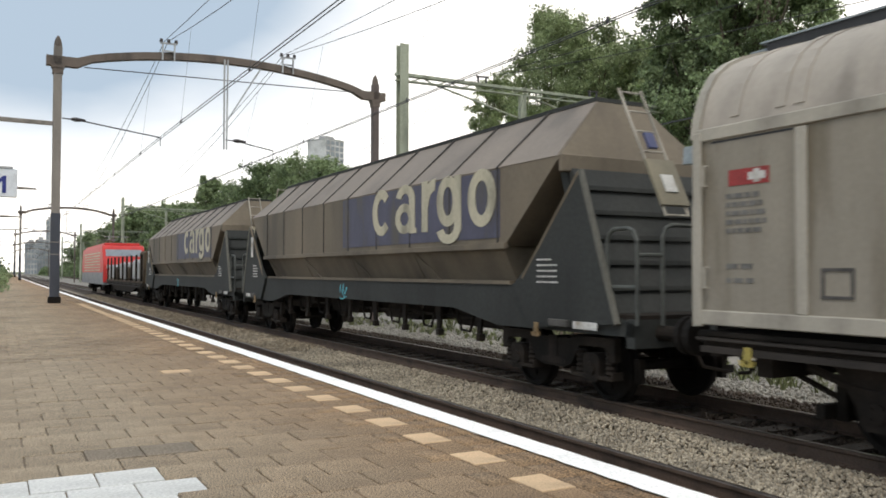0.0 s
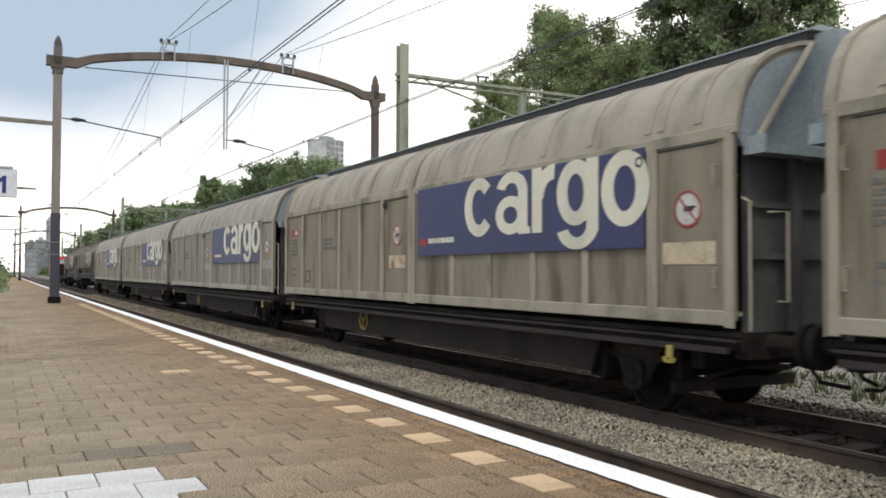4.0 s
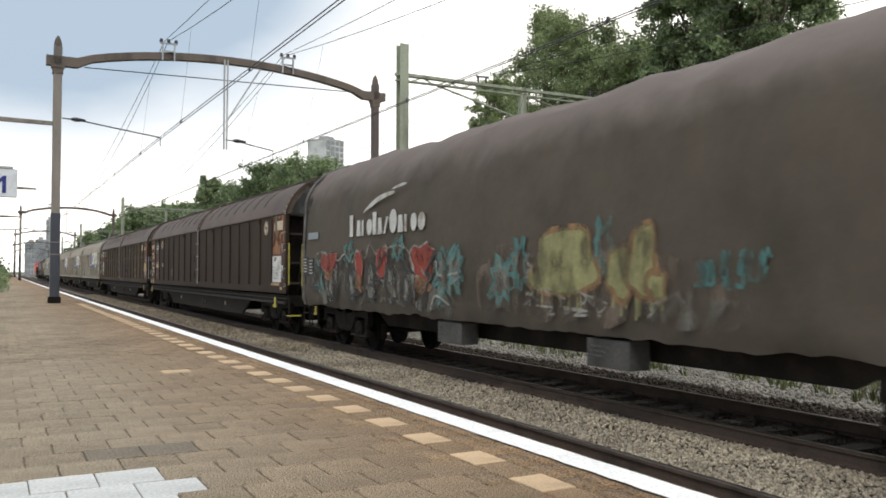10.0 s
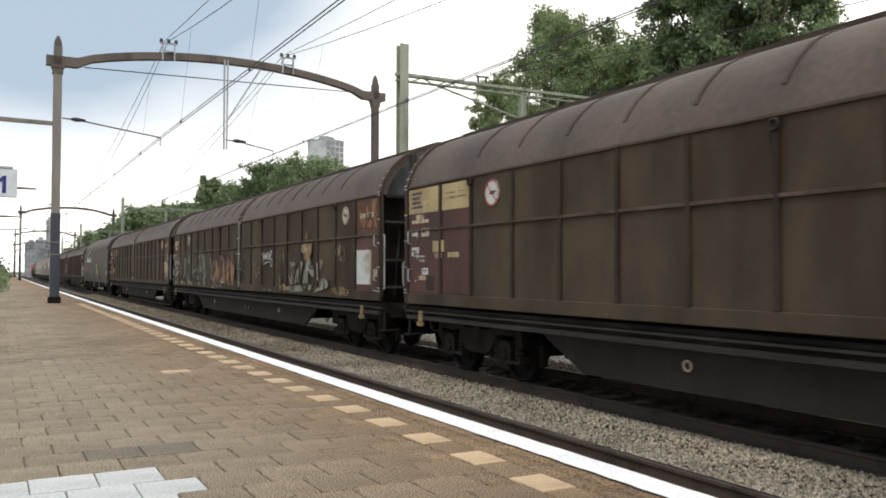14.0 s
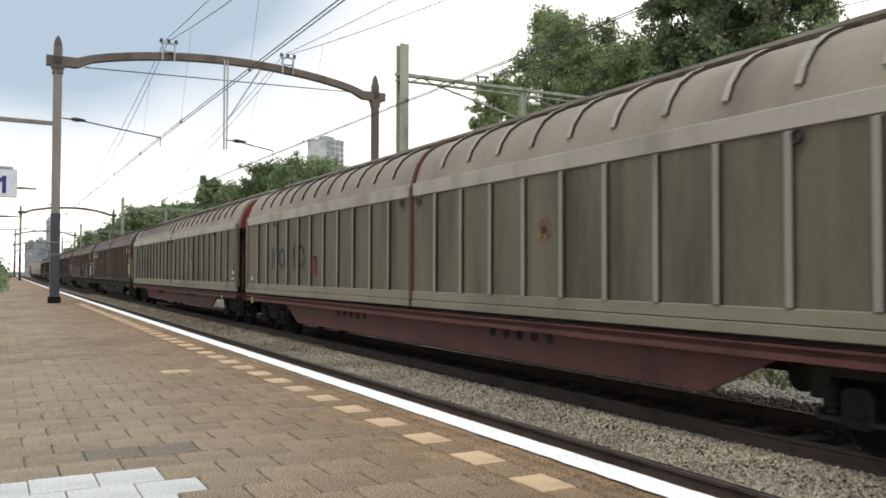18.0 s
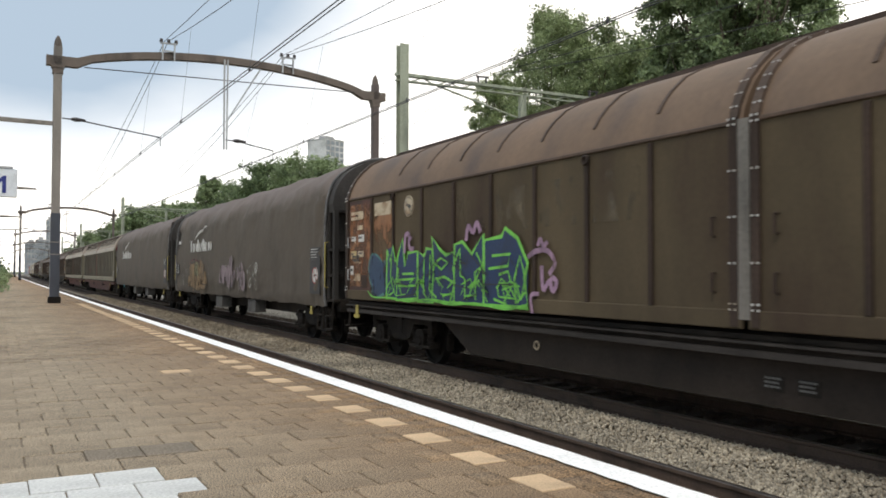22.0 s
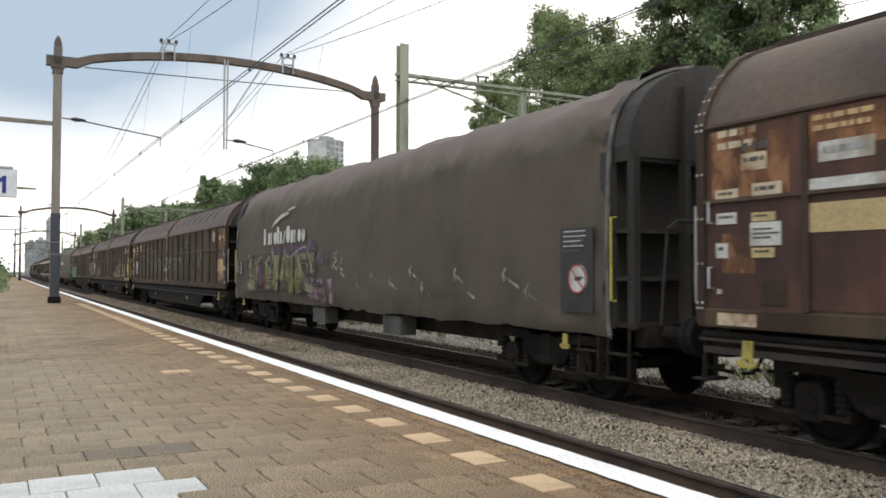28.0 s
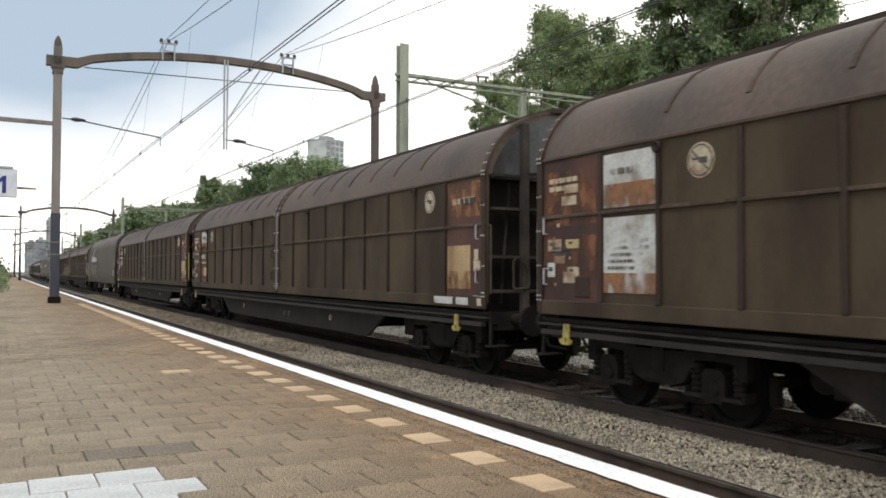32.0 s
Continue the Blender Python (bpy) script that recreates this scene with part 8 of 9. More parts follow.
tag(w, "g_cream", -6.29, 2.28, .62, .20, (((.0, .2), (.05, .9), (.2, .95), (.15, .3), (.3, .15), (.36, .9)), ((.42, .1), (.42, 1), (.6, .9), (.58, .2)), ((.66, .2), (.72, .95), (.9, .8), (.98, .2))), .04, x=SX, lift=.020)
bubble(w, "g_peach", None, -6.53, 2.62, .22, .14, 728, x=SX, lift=.006)
for k, (y, wd) in enumerate(((-4.35, .75), (-5.15, .55), (-8.43, .70), (-8.98, .50))):
    bubble(w, "g_orange", None, y, 1.29, wd, .18, 729 + k, x=SX, lift=.004)
    tag(w, "g_sand", y - .05, 1.31, wd - .1, .13, LOOPS, .025, x=SX, lift=.010)
for k, (y, z_) in enumerate(((-4.2, 2.2), (-4.4, 1.95), (-4.65, 2.1), (-4.3, 1.7), (-4.6, 1.7), (-8.73, 2.15), (-8.98, 2.2), (-8.93, 2.0))):
    bubble(w, "g_sand_thin", None, y, z_, .16, .20, 740 + k, x=SX, lift=.006)
plate(w, "chalk_bar", "g_pale", -2.85, 1.28, .72, .035, x=-HALF - .036, t=.003)
plate(w, "label_plate", "label_white", -9.82, 1.55, .70, .72, x=-HALF - .02, t=.006, label="plain dirty white plate")
plate(w, "faded_panel", "g_pale", hbB - .30, 1.78, 1.0, .62, x=-HALF - .008, t=.005, label="worn white panel")
bars(w, "label_grey", hbB - .7, 1.9, .5, .4, 6, 95, x=-HALF - .015, fill=.35)
for k in range(6):
    plate(w, "washed_patch", "g_sand", hbB - .3 - 1.45 * k, 1.30, .8, .12, x=-HALF - .036, t=.004, label="pale smear along the bottom rail")
w = b_wagons[4]
plate(w, "rust_panel", "maroon", hbB - .15, 1.44, 1.18, 1.45, x=-HALF - .0075, t=.006, label="dull maroon end panel")
plate(w, "rust_panel", "maroon", 9.63, 1.44, 1.0, 1.45, x=-HALF, t=.008, label="dull maroon end panel")
plate(w, "cream_stripe", "label_cream", hbB - .15, 2.88, 1.18, .45, x=-HALF - .008, t=.012, label="stained cream stripe")
plate(w, "cream_stripe", "label_cream", 9.63, 2.88, 1.0, .45, x=-HALF, t=.012, label="stained cream stripe")
bars(w, "label_grey", hbB - .28, 2.93, .42, .34, 4, 401, x=-HALF - .020, fill=.5)
bars(w, "g_dim", 9.52, 3.02, .8, .16, 2, 402, x=-HALF - .013, fill=.35)
plate(w, "label_plate", "label_cream", 9.96, 2.16, .40, .20, x=-HALF - .014, label="stained cream plate")
plate(w, "label_plate", "label", 9.88, 2.05, .24, .09, x=-HALF - .014)
plate(w, "label_plate", "label_white", 10.62, 2.04, .10, .12, x=-HALF - .014)
bars(w, "label", hbB - .28, 2.66, .9, .10, 1, 403, x=-HALF - .015, fill=.6)
bars(w, "label_cream", 9.42, 2.04, .62, .11, 1, 404, x=-HALF - .009, fill=.8)
no_shunt_sign(w, 7.97, 3.05, .215, x=-HALF - .012)
w = b_wagons[5]
# navy letter bodies, each with its own slant and cuts, under green outlines
G5 = ((8.86, 8.30, .02, ((0, 0), (1, 0), (1, .72), (.72, .70), (.55, .98), (.30, .70), (.05, .92))),
      (8.40, 7.50, .00, ((0, 0), (1, .05), (1, .88), (.55, .86), (.42, .62), (.30, 1.12), (.05, .78))),
      (7.48, 6.88, .00, ((0, 0), (1, 0), (.95, .90), (.55, .92), (.45, .78), (.0, .88))),
      (6.92, 6.10, .00, ((0, .05), (1, 0), (.98, .84), (.62, .80), (.35, .90), (.0, 1.12), (.08, .6))),
      (6.12, 5.16, .02, ((0, 0), (1, 0), (1, 1.08), (.62, .78), (.30, .98), (.02, .94))),
      (5.14, 3.92, .02, ((0, 0), (1, .0), (.93, .42), (1, .62), (.78, .98), (.50, 1.14), (.42, 1.02), (.0, .98))))
for k, (ya, yb, dz, shape) in enumerate(G5):
    pts = [(ya + (yb - ya) * p, 1.27 + dz + 1.04 * q) for p, q in shape]
    bm = bmesh.new()
    f = bm.faces.new([bm.verts.new((SX - .004 - .0012 * k, p, q)) for p, q in pts])
    bmesh.ops.triangulate(bm, faces=[f])
    g = part("graffiti_letter", bm, "g_blue", w)
    bm = bmesh.new()
    ribbon(bm, pts, .065, SX, .0046 + .0012 * k, closed=True)
    part("graffiti_outline", bm, "g_green", g)
bubble(w, "g_blue_worn", "g_teal", 9.72, 1.30, .95, .85, 746, .05, x=SX, lift=.002)
# inner green strokes: bars, steps and a hoop
for y, z_, wd, ht, line in ((8.35, 1.50, .75, .45, ((.05, .9), (.1, .35), (.95, .4), (.95, .62), (.3, .6))), (8.30, 1.42, .85, .25, ((.0, .5), (1, .55))), (8.82, 1.35, .35, .75, ((.6, 1), (.5, .5), (.9, .1), (.3, .0))),
                            (7.30, 1.35, .22, .80, ((.4, 1), (.3, .1), (.9, .0))), (7.05, 1.32, .35, .85, ((.2, .95), (.15, .2), (.9, .05))), (6.80, 1.85, .50, .22, ((.0, .5), (.45, .9), (.95, .55), (.5, .0), (.0, .5))),
                            (6.75, 1.60, .60, .14, ((.0, .6), (.5, .9), (1, .3))), (6.30, 1.30, .50, .95, ((.1, .0), (.45, .35), (.3, .6), (.8, .95))), (5.95, 1.32, .30, .85, ((.15, .95), (.2, .5), (.7, .45), (.7, .05))),
                            (5.60, 1.36, .45, .80, ((.5, .95), (.9, .7), (.4, .55), (.45, .0))), (5.50, 1.55, .30, .40, ((.0, .0), (1, .9))), (5.00, 1.72, 1.0, .40, ((.0, .35), (.55, .45), (.62, .9), (.1, .85))),
                            (4.85, 1.32, .75, .50, ((.2, .9), (.55, 1), (.7, .55), (.35, .45), (.5, .0), (.0, .15))), (4.30, 1.34, .36, .75, ((.2, .0), (.1, .5), (.5, .95), (.9, .5), (.6, .1), (.2, .4))), (4.55, 1.30, .60, .30, ((.0, .2), (.3, .9), (.6, .2), (1, .8)))):
    bm = bmesh.new()
    ribbon(bm, [(y - wd * p, z_ + ht * q) for p, q in line], .045, SX, .0150)
    part("graffiti_stroke", bm, "g_green", w)
wild(w, "g_green", 9.0, 1.29, 5.1, .42, 16, 75, .028, x=SX, lift=.018)
wild(w, "g_black", 8.6, 1.34, 4.6, .80, 8, 76, .022, x=SX, lift=.030)
tag(w, "g_green", 9.70, 1.24, 5.8, .20, (((.0, .9), (.05, .3), (.2, .35), (.32, .1), (.46, .4), (.6, .1), (.75, .35), (.9, .05), (1, .5)),), .032, x=SX, lift=.0395)
# pink curls behind and beside it
tag(w, "g_pink_fresh", 8.05, 2.16, .42, .36, (((.0, .0), (.1, .9), (.45, .95), (.5, .3), (.95, .2)), ((.6, .8), (.7, .7))), .09, x=SX)
tag(w, "g_pink_fresh", 5.72, 2.32, .46, .30, (((.0, .0), (.15, .8), (.5, .45), (.75, .95), (1, .4)),), .09, x=SX)
tag(w, "g_pink_fresh", 3.93, 1.50, .70, .62, (((.0, .85), (.3, .98), (.7, .98), (.95, .7), (.75, .45)), ((.5, .65), (.55, .1), (.75, .3), (.85, .15)), ((.85, .38), (1, .3), (.92, .08), (.8, .2), (.85, .38))), .075, x=SX)
tag(w, "g_pink_fresh", 3.68, 2.14, .24, .14, (((.0, .3), (.3, 1), (.6, .2), (1, .7)),), .07, x=SX)
tag(w, "g_pink_fresh", 3.85, 1.22, .20, .28, (((.2, .0), (.0, .9), (1, 1)),), .06, x=SX)
plate(w, "peeling_panel", "rust_peel", hbB - .2, 1.5, 1.1, 1.75, x=-HALF - .0075, t=.001, label="bright rust showing through peeling paint")
plate(w, "peeling_panel", "rust_peel", 9.6, 1.75, .9, 1.30, x=-HALF, t=.007, label="bright rust showing through peeling paint")
plate(w, "faded_panel", "label", 9.55, 2.95, .8, .26, x=-HALF - .008, t=.006, label="peeling pale panel")
for k in range(7):
    plate(w, "dust_patch", "g_tan", -1.65 - 1.2 * k, 1.9, .9, .75, x=-HALF, t=.006, label="pale dusty patch")
for k in range(4):
    plate(w, "dust_patch", "g_tan", 6.1 - 1.2 * k, 2.45, .9, .65, x=-HALF, t=.006, label="pale dusty patch")
w = b_wagons[6]
for glyph, y, z, wd, ht, m in ((CANE, 8.42, 1.62, .5, .95, "g_pale"), (HOOKED, 8.15, 1.55, .45, .5, "g_sand"), (CANE, 7.1, 1.45, .6, .7, "g_sand"), (SNAKE, 6.1, 1.5, .6, .8, "g_yellow_pale"), (CANE, 5.7, 1.5, .5, .8, "g_sand"),
                               (LOOPS, 4.9, 1.6, .7, .5, "g_pale"), (SNAKE, 4.4, 1.8, .4, .45, "g_pale")):
    tag(w, m, y, z, wd, ht, glyph, .055, x=SX)
bubble(w, "g_sand", None, 7.3, 1.46, .7, .5, 771, x=SX, drips=2)
bubble(w, "g_sand", None, 6.1, 1.44, .8, .7, 772, x=SX, drips=2)
for k in range(5):
    plate(w, "washed_patch", "g_cream_thin", -2.67 - 1.19 * k, 1.45, 1.02, (.55, .6, .75, .8, .7)[k], x=-HALF, t=.006, label="peeling cream wash")
    plate(w, "washed_patch", "g_cream_thin", -2.75 - 1.19 * k, 1.47, .8, .34 + .04 * k, x=-HALF - .007, t=.003, label="peeling cream wash")
wild(w, "g_brown", -2.9, 1.48, 6.4, .8, 18, 782, .045, x=SX, lift=.011)
# tall letter shapes cut off by the ribs
for k, (y, wd, ht) in enumerate(((-1.95, .62, .60), (-3.10, .30, .35), (-3.85, .85, .62), (-5.05, .95, .80), (-6.25, .85, .88), (-7.50, .80, .85), (-8.72, .50, .80))):
    wash_m = ("g_brown", "g_moss", "g_cream", "g_cream", "g_cream", "g_cream", "g_cream")[k]
    pts = ((0, 0), (wd, 0), (wd, ht * .95), (wd * .75, ht), (wd * .12, ht * .72), (0, ht * .55))
    bm = bmesh.new()
    f = bm.faces.new([bm.verts.new((SX - .004, y - a, 1.48 + b)) for a, b in pts])
    bmesh.ops.triangulate(bm, faces=[f])
    g = part("graffiti_letter", bm, wash_m, w)
    bm = bmesh.new()
    ribbon(bm, [(y - a, 1.48 + b) for a, b in pts[2:]], .035, SX, .006)
    ribbon(bm, [(y - wd * .15, 1.48 + ht * .55), (y - wd * .85, 1.48 + ht * .72)], .03, SX, .006)
    ribbon(bm, [(y - wd * .15, 1.48 + ht * .40), (y - wd * .85, 1.48 + ht * .55)], .03, SX, .0065)
    part("graffiti_outline", bm, "g_brown" if k else "g_pale", g)
    tag(w, "g_pink", y + .06, 1.46, wd + .1, ht + .1, (((.0, .0), (.0, .6), (.15, .8), (.75, 1.05), (1, 1.0), (1.02, .1)),), .035, x=SX, lift=.008)
tag(w, "g_dark", -6.4, 1.5, .5, .75, CANE, .06, x=SX, lift=.009)
tag(w, "g_dark", -5.15, 1.5, .6, .6, HOOKED, .05, x=SX, lift=.009)
for k, (y, z, wd) in enumerate(((-2.75, 2.62, .9), (-3.95, 2.60, 1.0), (-5.1, 2.56, 1.0), (-3.0, 2.42, .8), (-6.25, 2.42, .6))):
    tag(w, "g_pink", y, z, wd, .18, (((.0, .5), (.12, .9), (.22, .3), (.36, .6), (.5, .2), (.62, .7), (.8, .3), (1, .9)),), .04, x=SX)
scrawl(w, "g_pink", -9.0, 1.58, .35, .22, 2, 781, .025, x=SX)
for y, wd, m in ((-9.20, .62, "label_cream"), (-10.36, .18, "label"), (-10.72, .38, "label_cream")):
    plate(w, "cream_mark", m, y, 1.29, wd, .14, x=-HALF - .036, t=.004, label="cream mark on the bottom rail")
w = b_wagons[7]
rng = random.Random(77)
for k in range(9):
    q, top = 7.40 - 1.2 * k, (.45, .62, .75, .70, .62, .70, .60, .5, .4)[k]
    plate(w, "washed_patch", "g_grey_thin", q - .12, 2.50 - top, .96, top, x=-HALF, t=.005, label="smeared pale wash")
    # runs of thin paint, each of its own length
    bm = bmesh.new()
    for j in range(15):
        u, l = .14 + .066 * j + rng.uniform(-.02, .02), top * rng.uniform(.3, 1.2)
        ribbon(bm, [(q - u, 2.50 - rng.uniform(.0, .12)), (q - u - rng.uniform(-.02, .02), 2.50 - l * .5), (q - u, 2.50 - l)], rng.uniform(.03, .11), -HALF, .0075 + .0003 * j)
    part("paint_wash", bm, "g_grey_thin", w, "thin runs of pale paint")["kind"] = "stuff"
CHALK = (((8.42, 2.66), (8.2, 2.70), (8.0, 2.66), (7.75, 2.68), (7.55, 2.64)), ((7.36, 2.66), (7.20, 2.72), (7.10, 2.88), (6.98, 2.95), (6.85, 2.84), (6.68, 2.92), (6.50, 3.00), (6.42, 2.92), (6.28, 2.90)),
         ((6.12, 2.88), (5.98, 2.94), (5.82, 2.93), (5.62, 2.72), (5.50, 2.74), (5.42, 2.94), (5.28, 3.00), (5.12, 2.96), (5.02, 2.88)), ((4.92, 2.74), (4.72, 2.78), (4.62, 2.98), (4.45, 3.02), (4.30, 2.84), (4.1, 2.80), (3.92, 2.70)),
         ((3.74, 2.68), (3.5, 2.84), (3.3, 2.80), (3.05, 2.70)))
for k, pts in enumerate(CHALK):
    bm = bmesh.new()
    ribbon(bm, pts, .035, -HALF, .007)
    part("chalk_line", bm, "g_chalk" if k else "g_dim", w)
plate(w, "rust_stain", "rust_peel", 10.12, 1.75, .38, 1.5, x=-HALF - .007, t=.002, label="rust bleeding through")
plate(w, "rust_stain", "rust_peel", hbB - .2, 2.95, 1.1, .36, x=-HALF - .0075, t=.001, label="rust bleeding through")
plate(w, "rust_stain", "rust_peel", 9.62, 3.12, .95, .20, x=-HALF, t=.004, label="rust bleeding through")
plate(w, "label_plate", "paper_grey", 9.50, 2.90, .62, .22, x=-HALF, t=.007, label="dirty white label")
bars(w, "label_grey", 9.44, 2.94, .5, .12, 1, 961, x=-HALF - .007, fill=.6)
plate(w, "rust_stain", "rust_bright", 9.62, 2.44, .95, .30, x=-HALF, t=.005, label="rust bleeding through")
plate(w, "cream_stripe", "label", 9.62, 2.74, .95, .025, x=-HALF, t=.006)
plate(w, "notice", "paper_grey", 9.60, 1.98, .94, .38, x=-HALF, t=.006, label="dirty white paper notice")
bars(w, "g_dim", 9.45, 2.03, .72, .28, 3, 962, x=-HALF - .006, fill=.5)
plate(w, "notice", "paper_grey", 9.60, 1.70, .48, .272, x=-HALF, t=.006, label="dirty white paper notice")
bars(w, "g_dim", 9.5, 1.74, .28, .18, 2, 963, x=-HALF - .006, fill=.5)
plate(w, "rust_stain", "rust_bright", 9.3, 1.46, .6, .24, x=-HALF, t=.005, label="rust bleeding through")
plate(w, "dust_patch", "g_tan", 9.62, 1.44, .95, .5, x=-HALF, t=.004, label="pale dusty patch")
for k in range(5):
    plate(w, "washed_patch", "g_dim", -1.6 - 1.2 * k, 1.5, .95, 1.5, x=-HALF, t=.006, label="smeared pale wash")
w = b_wagons[8]
plate(w, "rust_panel", "rust", hbB - 1.42, 1.45, .98, 1.90, x=-HALF, t=.004, label="maroon end panel with rust")
BX = -HALF - .007
plate(w, "rust_stain", "rust_peel", hbB - .2, 2.60, 1.0, .72, x=BX, t=.002, label="rust bleeding through")
plate(w, "rust_stain", "rust_peel", 10.72, 1.80, .42, .42, x=BX, t=.002, label="rust bleeding through")
plate(w, "rust_stain", "rust_peel", 9.64, 2.98, .96, .34, x=-HALF - .004, t=.002, label="rust bleeding through")
for y, z, wd, ht, m in ((10.46, 2.86, .32, .18, "label"), (10.81, 2.57, .30, .12, "label"), (10.32, 2.57, .36, .15, "label"), (10.80, 2.32, .27, .12, "label_white"), (10.33, 2.33, .29, .09, "label_cream"),
                        (10.35, 2.08, .38, .24, "label_white"), (10.33, 1.96, .28, .10, "label_cream"), (10.81, 1.96, .16, .16, "label_white"), (10.80, 1.58, .06, .05, "label_white")):
    plate(w, "label", m, y, z, wd, ht, x=BX - .003, t=.005)
    if ht > .08:
        bars(w, "label_grey", y - .04, z + ht * .2, wd - .07, ht * .55, 1 if ht < .2 else 3, int(1000 * z), x=BX - .007, fill=.45)
bars(w, "label", 10.78, 3.06, .50, .26, 2, 984, x=BX, fill=.55)
bars(w, "label_grey", 10.44, 3.02, .32, .13, 1, 985, x=BX - .002, fill=.6)
plate(w, "label_plate", "label_white", 9.54, 2.85, .57, .19, x=-HALF - .006, t=.005, label="dirty white label")
bars(w, "print_faint", 9.49, 2.89, .44, .10, 1, 981, x=-HALF - .011, fill=.6)
bars(w, "label_tan", 9.60, 3.10, .70, .20, 2, 982, x=-HALF - .005, fill=.5)
plate(w, "cream_stripe", "label_white", 9.66, 2.57, 1.0, .13, x=-HALF - .006, t=.005, label="dirty white stripe")
plate(w, "cream_stripe", "label_cream", 9.66, 2.19, 1.0, .28, x=-HALF - .006, t=.005, label="stained cream stripe")
for k in range(7):
    boxes("paint_run", "label_tan", w, [(-HALF - .013, -HALF - .01, 8.75 + .12 * k, 8.765 + .12 * k, 2.20, 2.46)])
plate(w, "cream_mark", "label", 10.77, 1.25, .51, .13, x=-HALF - .036, t=.004, label="cream mark on the bottom rail")
w = b_wagons[9]
plate(w, "rust_panel", "rust", 9.63, 1.44, .96, 1.88, x=-HALF, t=.005, label="rust-red end panel")
plate(w, "faded_panel", "label_white", 9.60, 2.78, .90, .50, x=-HALF - .004, t=.006, label="peeling pale panel")
plate(w, "rust_stain", "rust_bright", 9.62, 2.62, .94, .26, x=-HALF - .011, t=.003, label="rust bleeding through")
bars(w, "g_dim", 9.48, 2.98, .60, .14, 1, 990, x=-HALF - .011, fill=.8)
bars(w, "label", 9.58, 2.26, .86, .18, 1, 991, x=-HALF - .006, fill=.8)
bars(w, "label", 9.54, 2.08, .80, .10, 1, 992, x=-HALF - .006, fill=.7)
plate(w, "rust_stain", "rust_bright", 9.62, 1.55, .94, .85, x=-HALF - .006, t=.003)
plate(w, "label", "label_tan", 9.20, 1.66, .44, .30, x=-HALF - .006, label="stained tan label")
bars(w, "label_grey", 9.12, 1.74, .3, .14, 2, 993, x=-HALF - .015, fill=.4)
for y, wd, m in ((-9.35, .66, "label_white"), (-10.13, .40, "label_white"), (-10.82, .16, "label")):
    plate(w, "cream_mark", m, y, 1.27, wd, .12, x=-HALF - .036, t=.004, label="pale mark on the bottom rail")
plate(w, "label", "label", -10.70, 2.0, .12, .18, x=-HALF - .012)

pale = wagon_c()
c1 = add(pale, C0, LC)
c2 = add(variant(pale, "pale grey-green ribbed sliding-wall wagon with dark block lettering"), C0 - 24.2, LC)
CX = -HALF - .002
for c in (c1, c2):
    bm = bmesh.new()
    z = 1.89
    # worn shapes of a painted line: plain posts and hoops between the ribs
    for a, b, h in ((8.90, 8.80, .62), (7.62, 7.52, .84), (7.02, 6.90, .62)):
        box(bm, CX - .006, CX, b, a, z, z + h)
    arc_band(bm, 8.48, z + .31, .26, .31, .11, .11, 0, 360, CX, .0055, 18)
    arc_band(bm, 7.98, z + .28, .24, .28, .10, .10, 0, 360, CX, .0055, 18)
    arc_band(bm, 6.40, z + .31, .32, .31, .12, .11, 0, 360, CX, .0055, 22)
    part("block_lettering", bm, "tarp_worn", c, "dark faded painted shapes")
    plate(c, "logo_patch", "wine_worn", 5.70, 1.74, .50, .46, x=CX - .007)
    boxes("notice_frame", "g_black", c, [(-HALF - .010, -HALF, hbC - .78, hbC - .52, 1.5, 1.72)])
    plate(c, "notice", "label_white", hbC - .57, 1.54, .16, .14, x=-HALF - .01)

E_FRONTS = (-137.63, -276.11, -296.40, -386.16)
E_LABELS = ("bogie wagon under a sooty tarpaulin with red and teal graffiti", "bogie wagon under a plain sooty grey tarpaulin hood",
            "bogie wagon under a sooty tarpaulin with pale graffiti", "bogie wagon under a sooty tarpaulin with colourful graffiti and chalk arrows")
e_wagons = [add(tagged(wagon_e(k + 1), label), front, LE) for k, (front, label) in enumerate(zip(E_FRONTS, E_LABELS))]
EX = -HALF - .054
w = e_wagons[0]
for k in range(7):
    bubble(w, "g_dim", None, 8.3 - 1.0 * k, 1.12, 1.2, .75, 800 + k, x=EX, lift=.003 + .001 * k)
for k, (y, z_, wd, ht) in enumerate(((8.35, 1.30, .70, .85), (6.45, 1.95, .6, .55), (3.9, 2.0, .6, .5), (2.2, 1.30, .9, 1.0), (1.75, 1.5, .75, .75))):
    bubble(w, "g_grey", "g_teal", y, z_, wd, ht, 810 + k, .07, x=EX, lift=.009 + .001 * k, spike=.6)
for k, (y, z_, wd, ht) in enumerate(((7.85, 1.75, 1.05, .55), (5.75, 1.55, .45, .75), (4.65, 1.70, .60, .62), (3.00, 1.62, .90, .75))):
    bubble(w, "g_red", "g_pale", y, z_, wd, ht, 820 + k, .04, x=EX, lift=.014 + .002 * k, spike=.12)
for k, (y, z_, wd, ht) in enumerate(((7.6, 1.62, .5, .25), (5.7, 1.38, .4, .35), (2.85, 1.42, .6, .30))):
    bubble(w, "g_peach", None, y, z_, wd, ht, 825 + k, x=EX, lift=.022 + .001 * k)
for k, y in enumerate((7.3, 6.2, 5.2, 4.2, 3.4)):
    bubble(w, "g_grey", "g_dark", y, 1.18, .55, .75, 830 + k, .05, x=EX, lift=.020 + .001 * k, spike=.25)
wild(w, "g_dark", 8.0, 1.2, 5.8, 1.0, 12, 82, .06, x=EX, lift=.026)
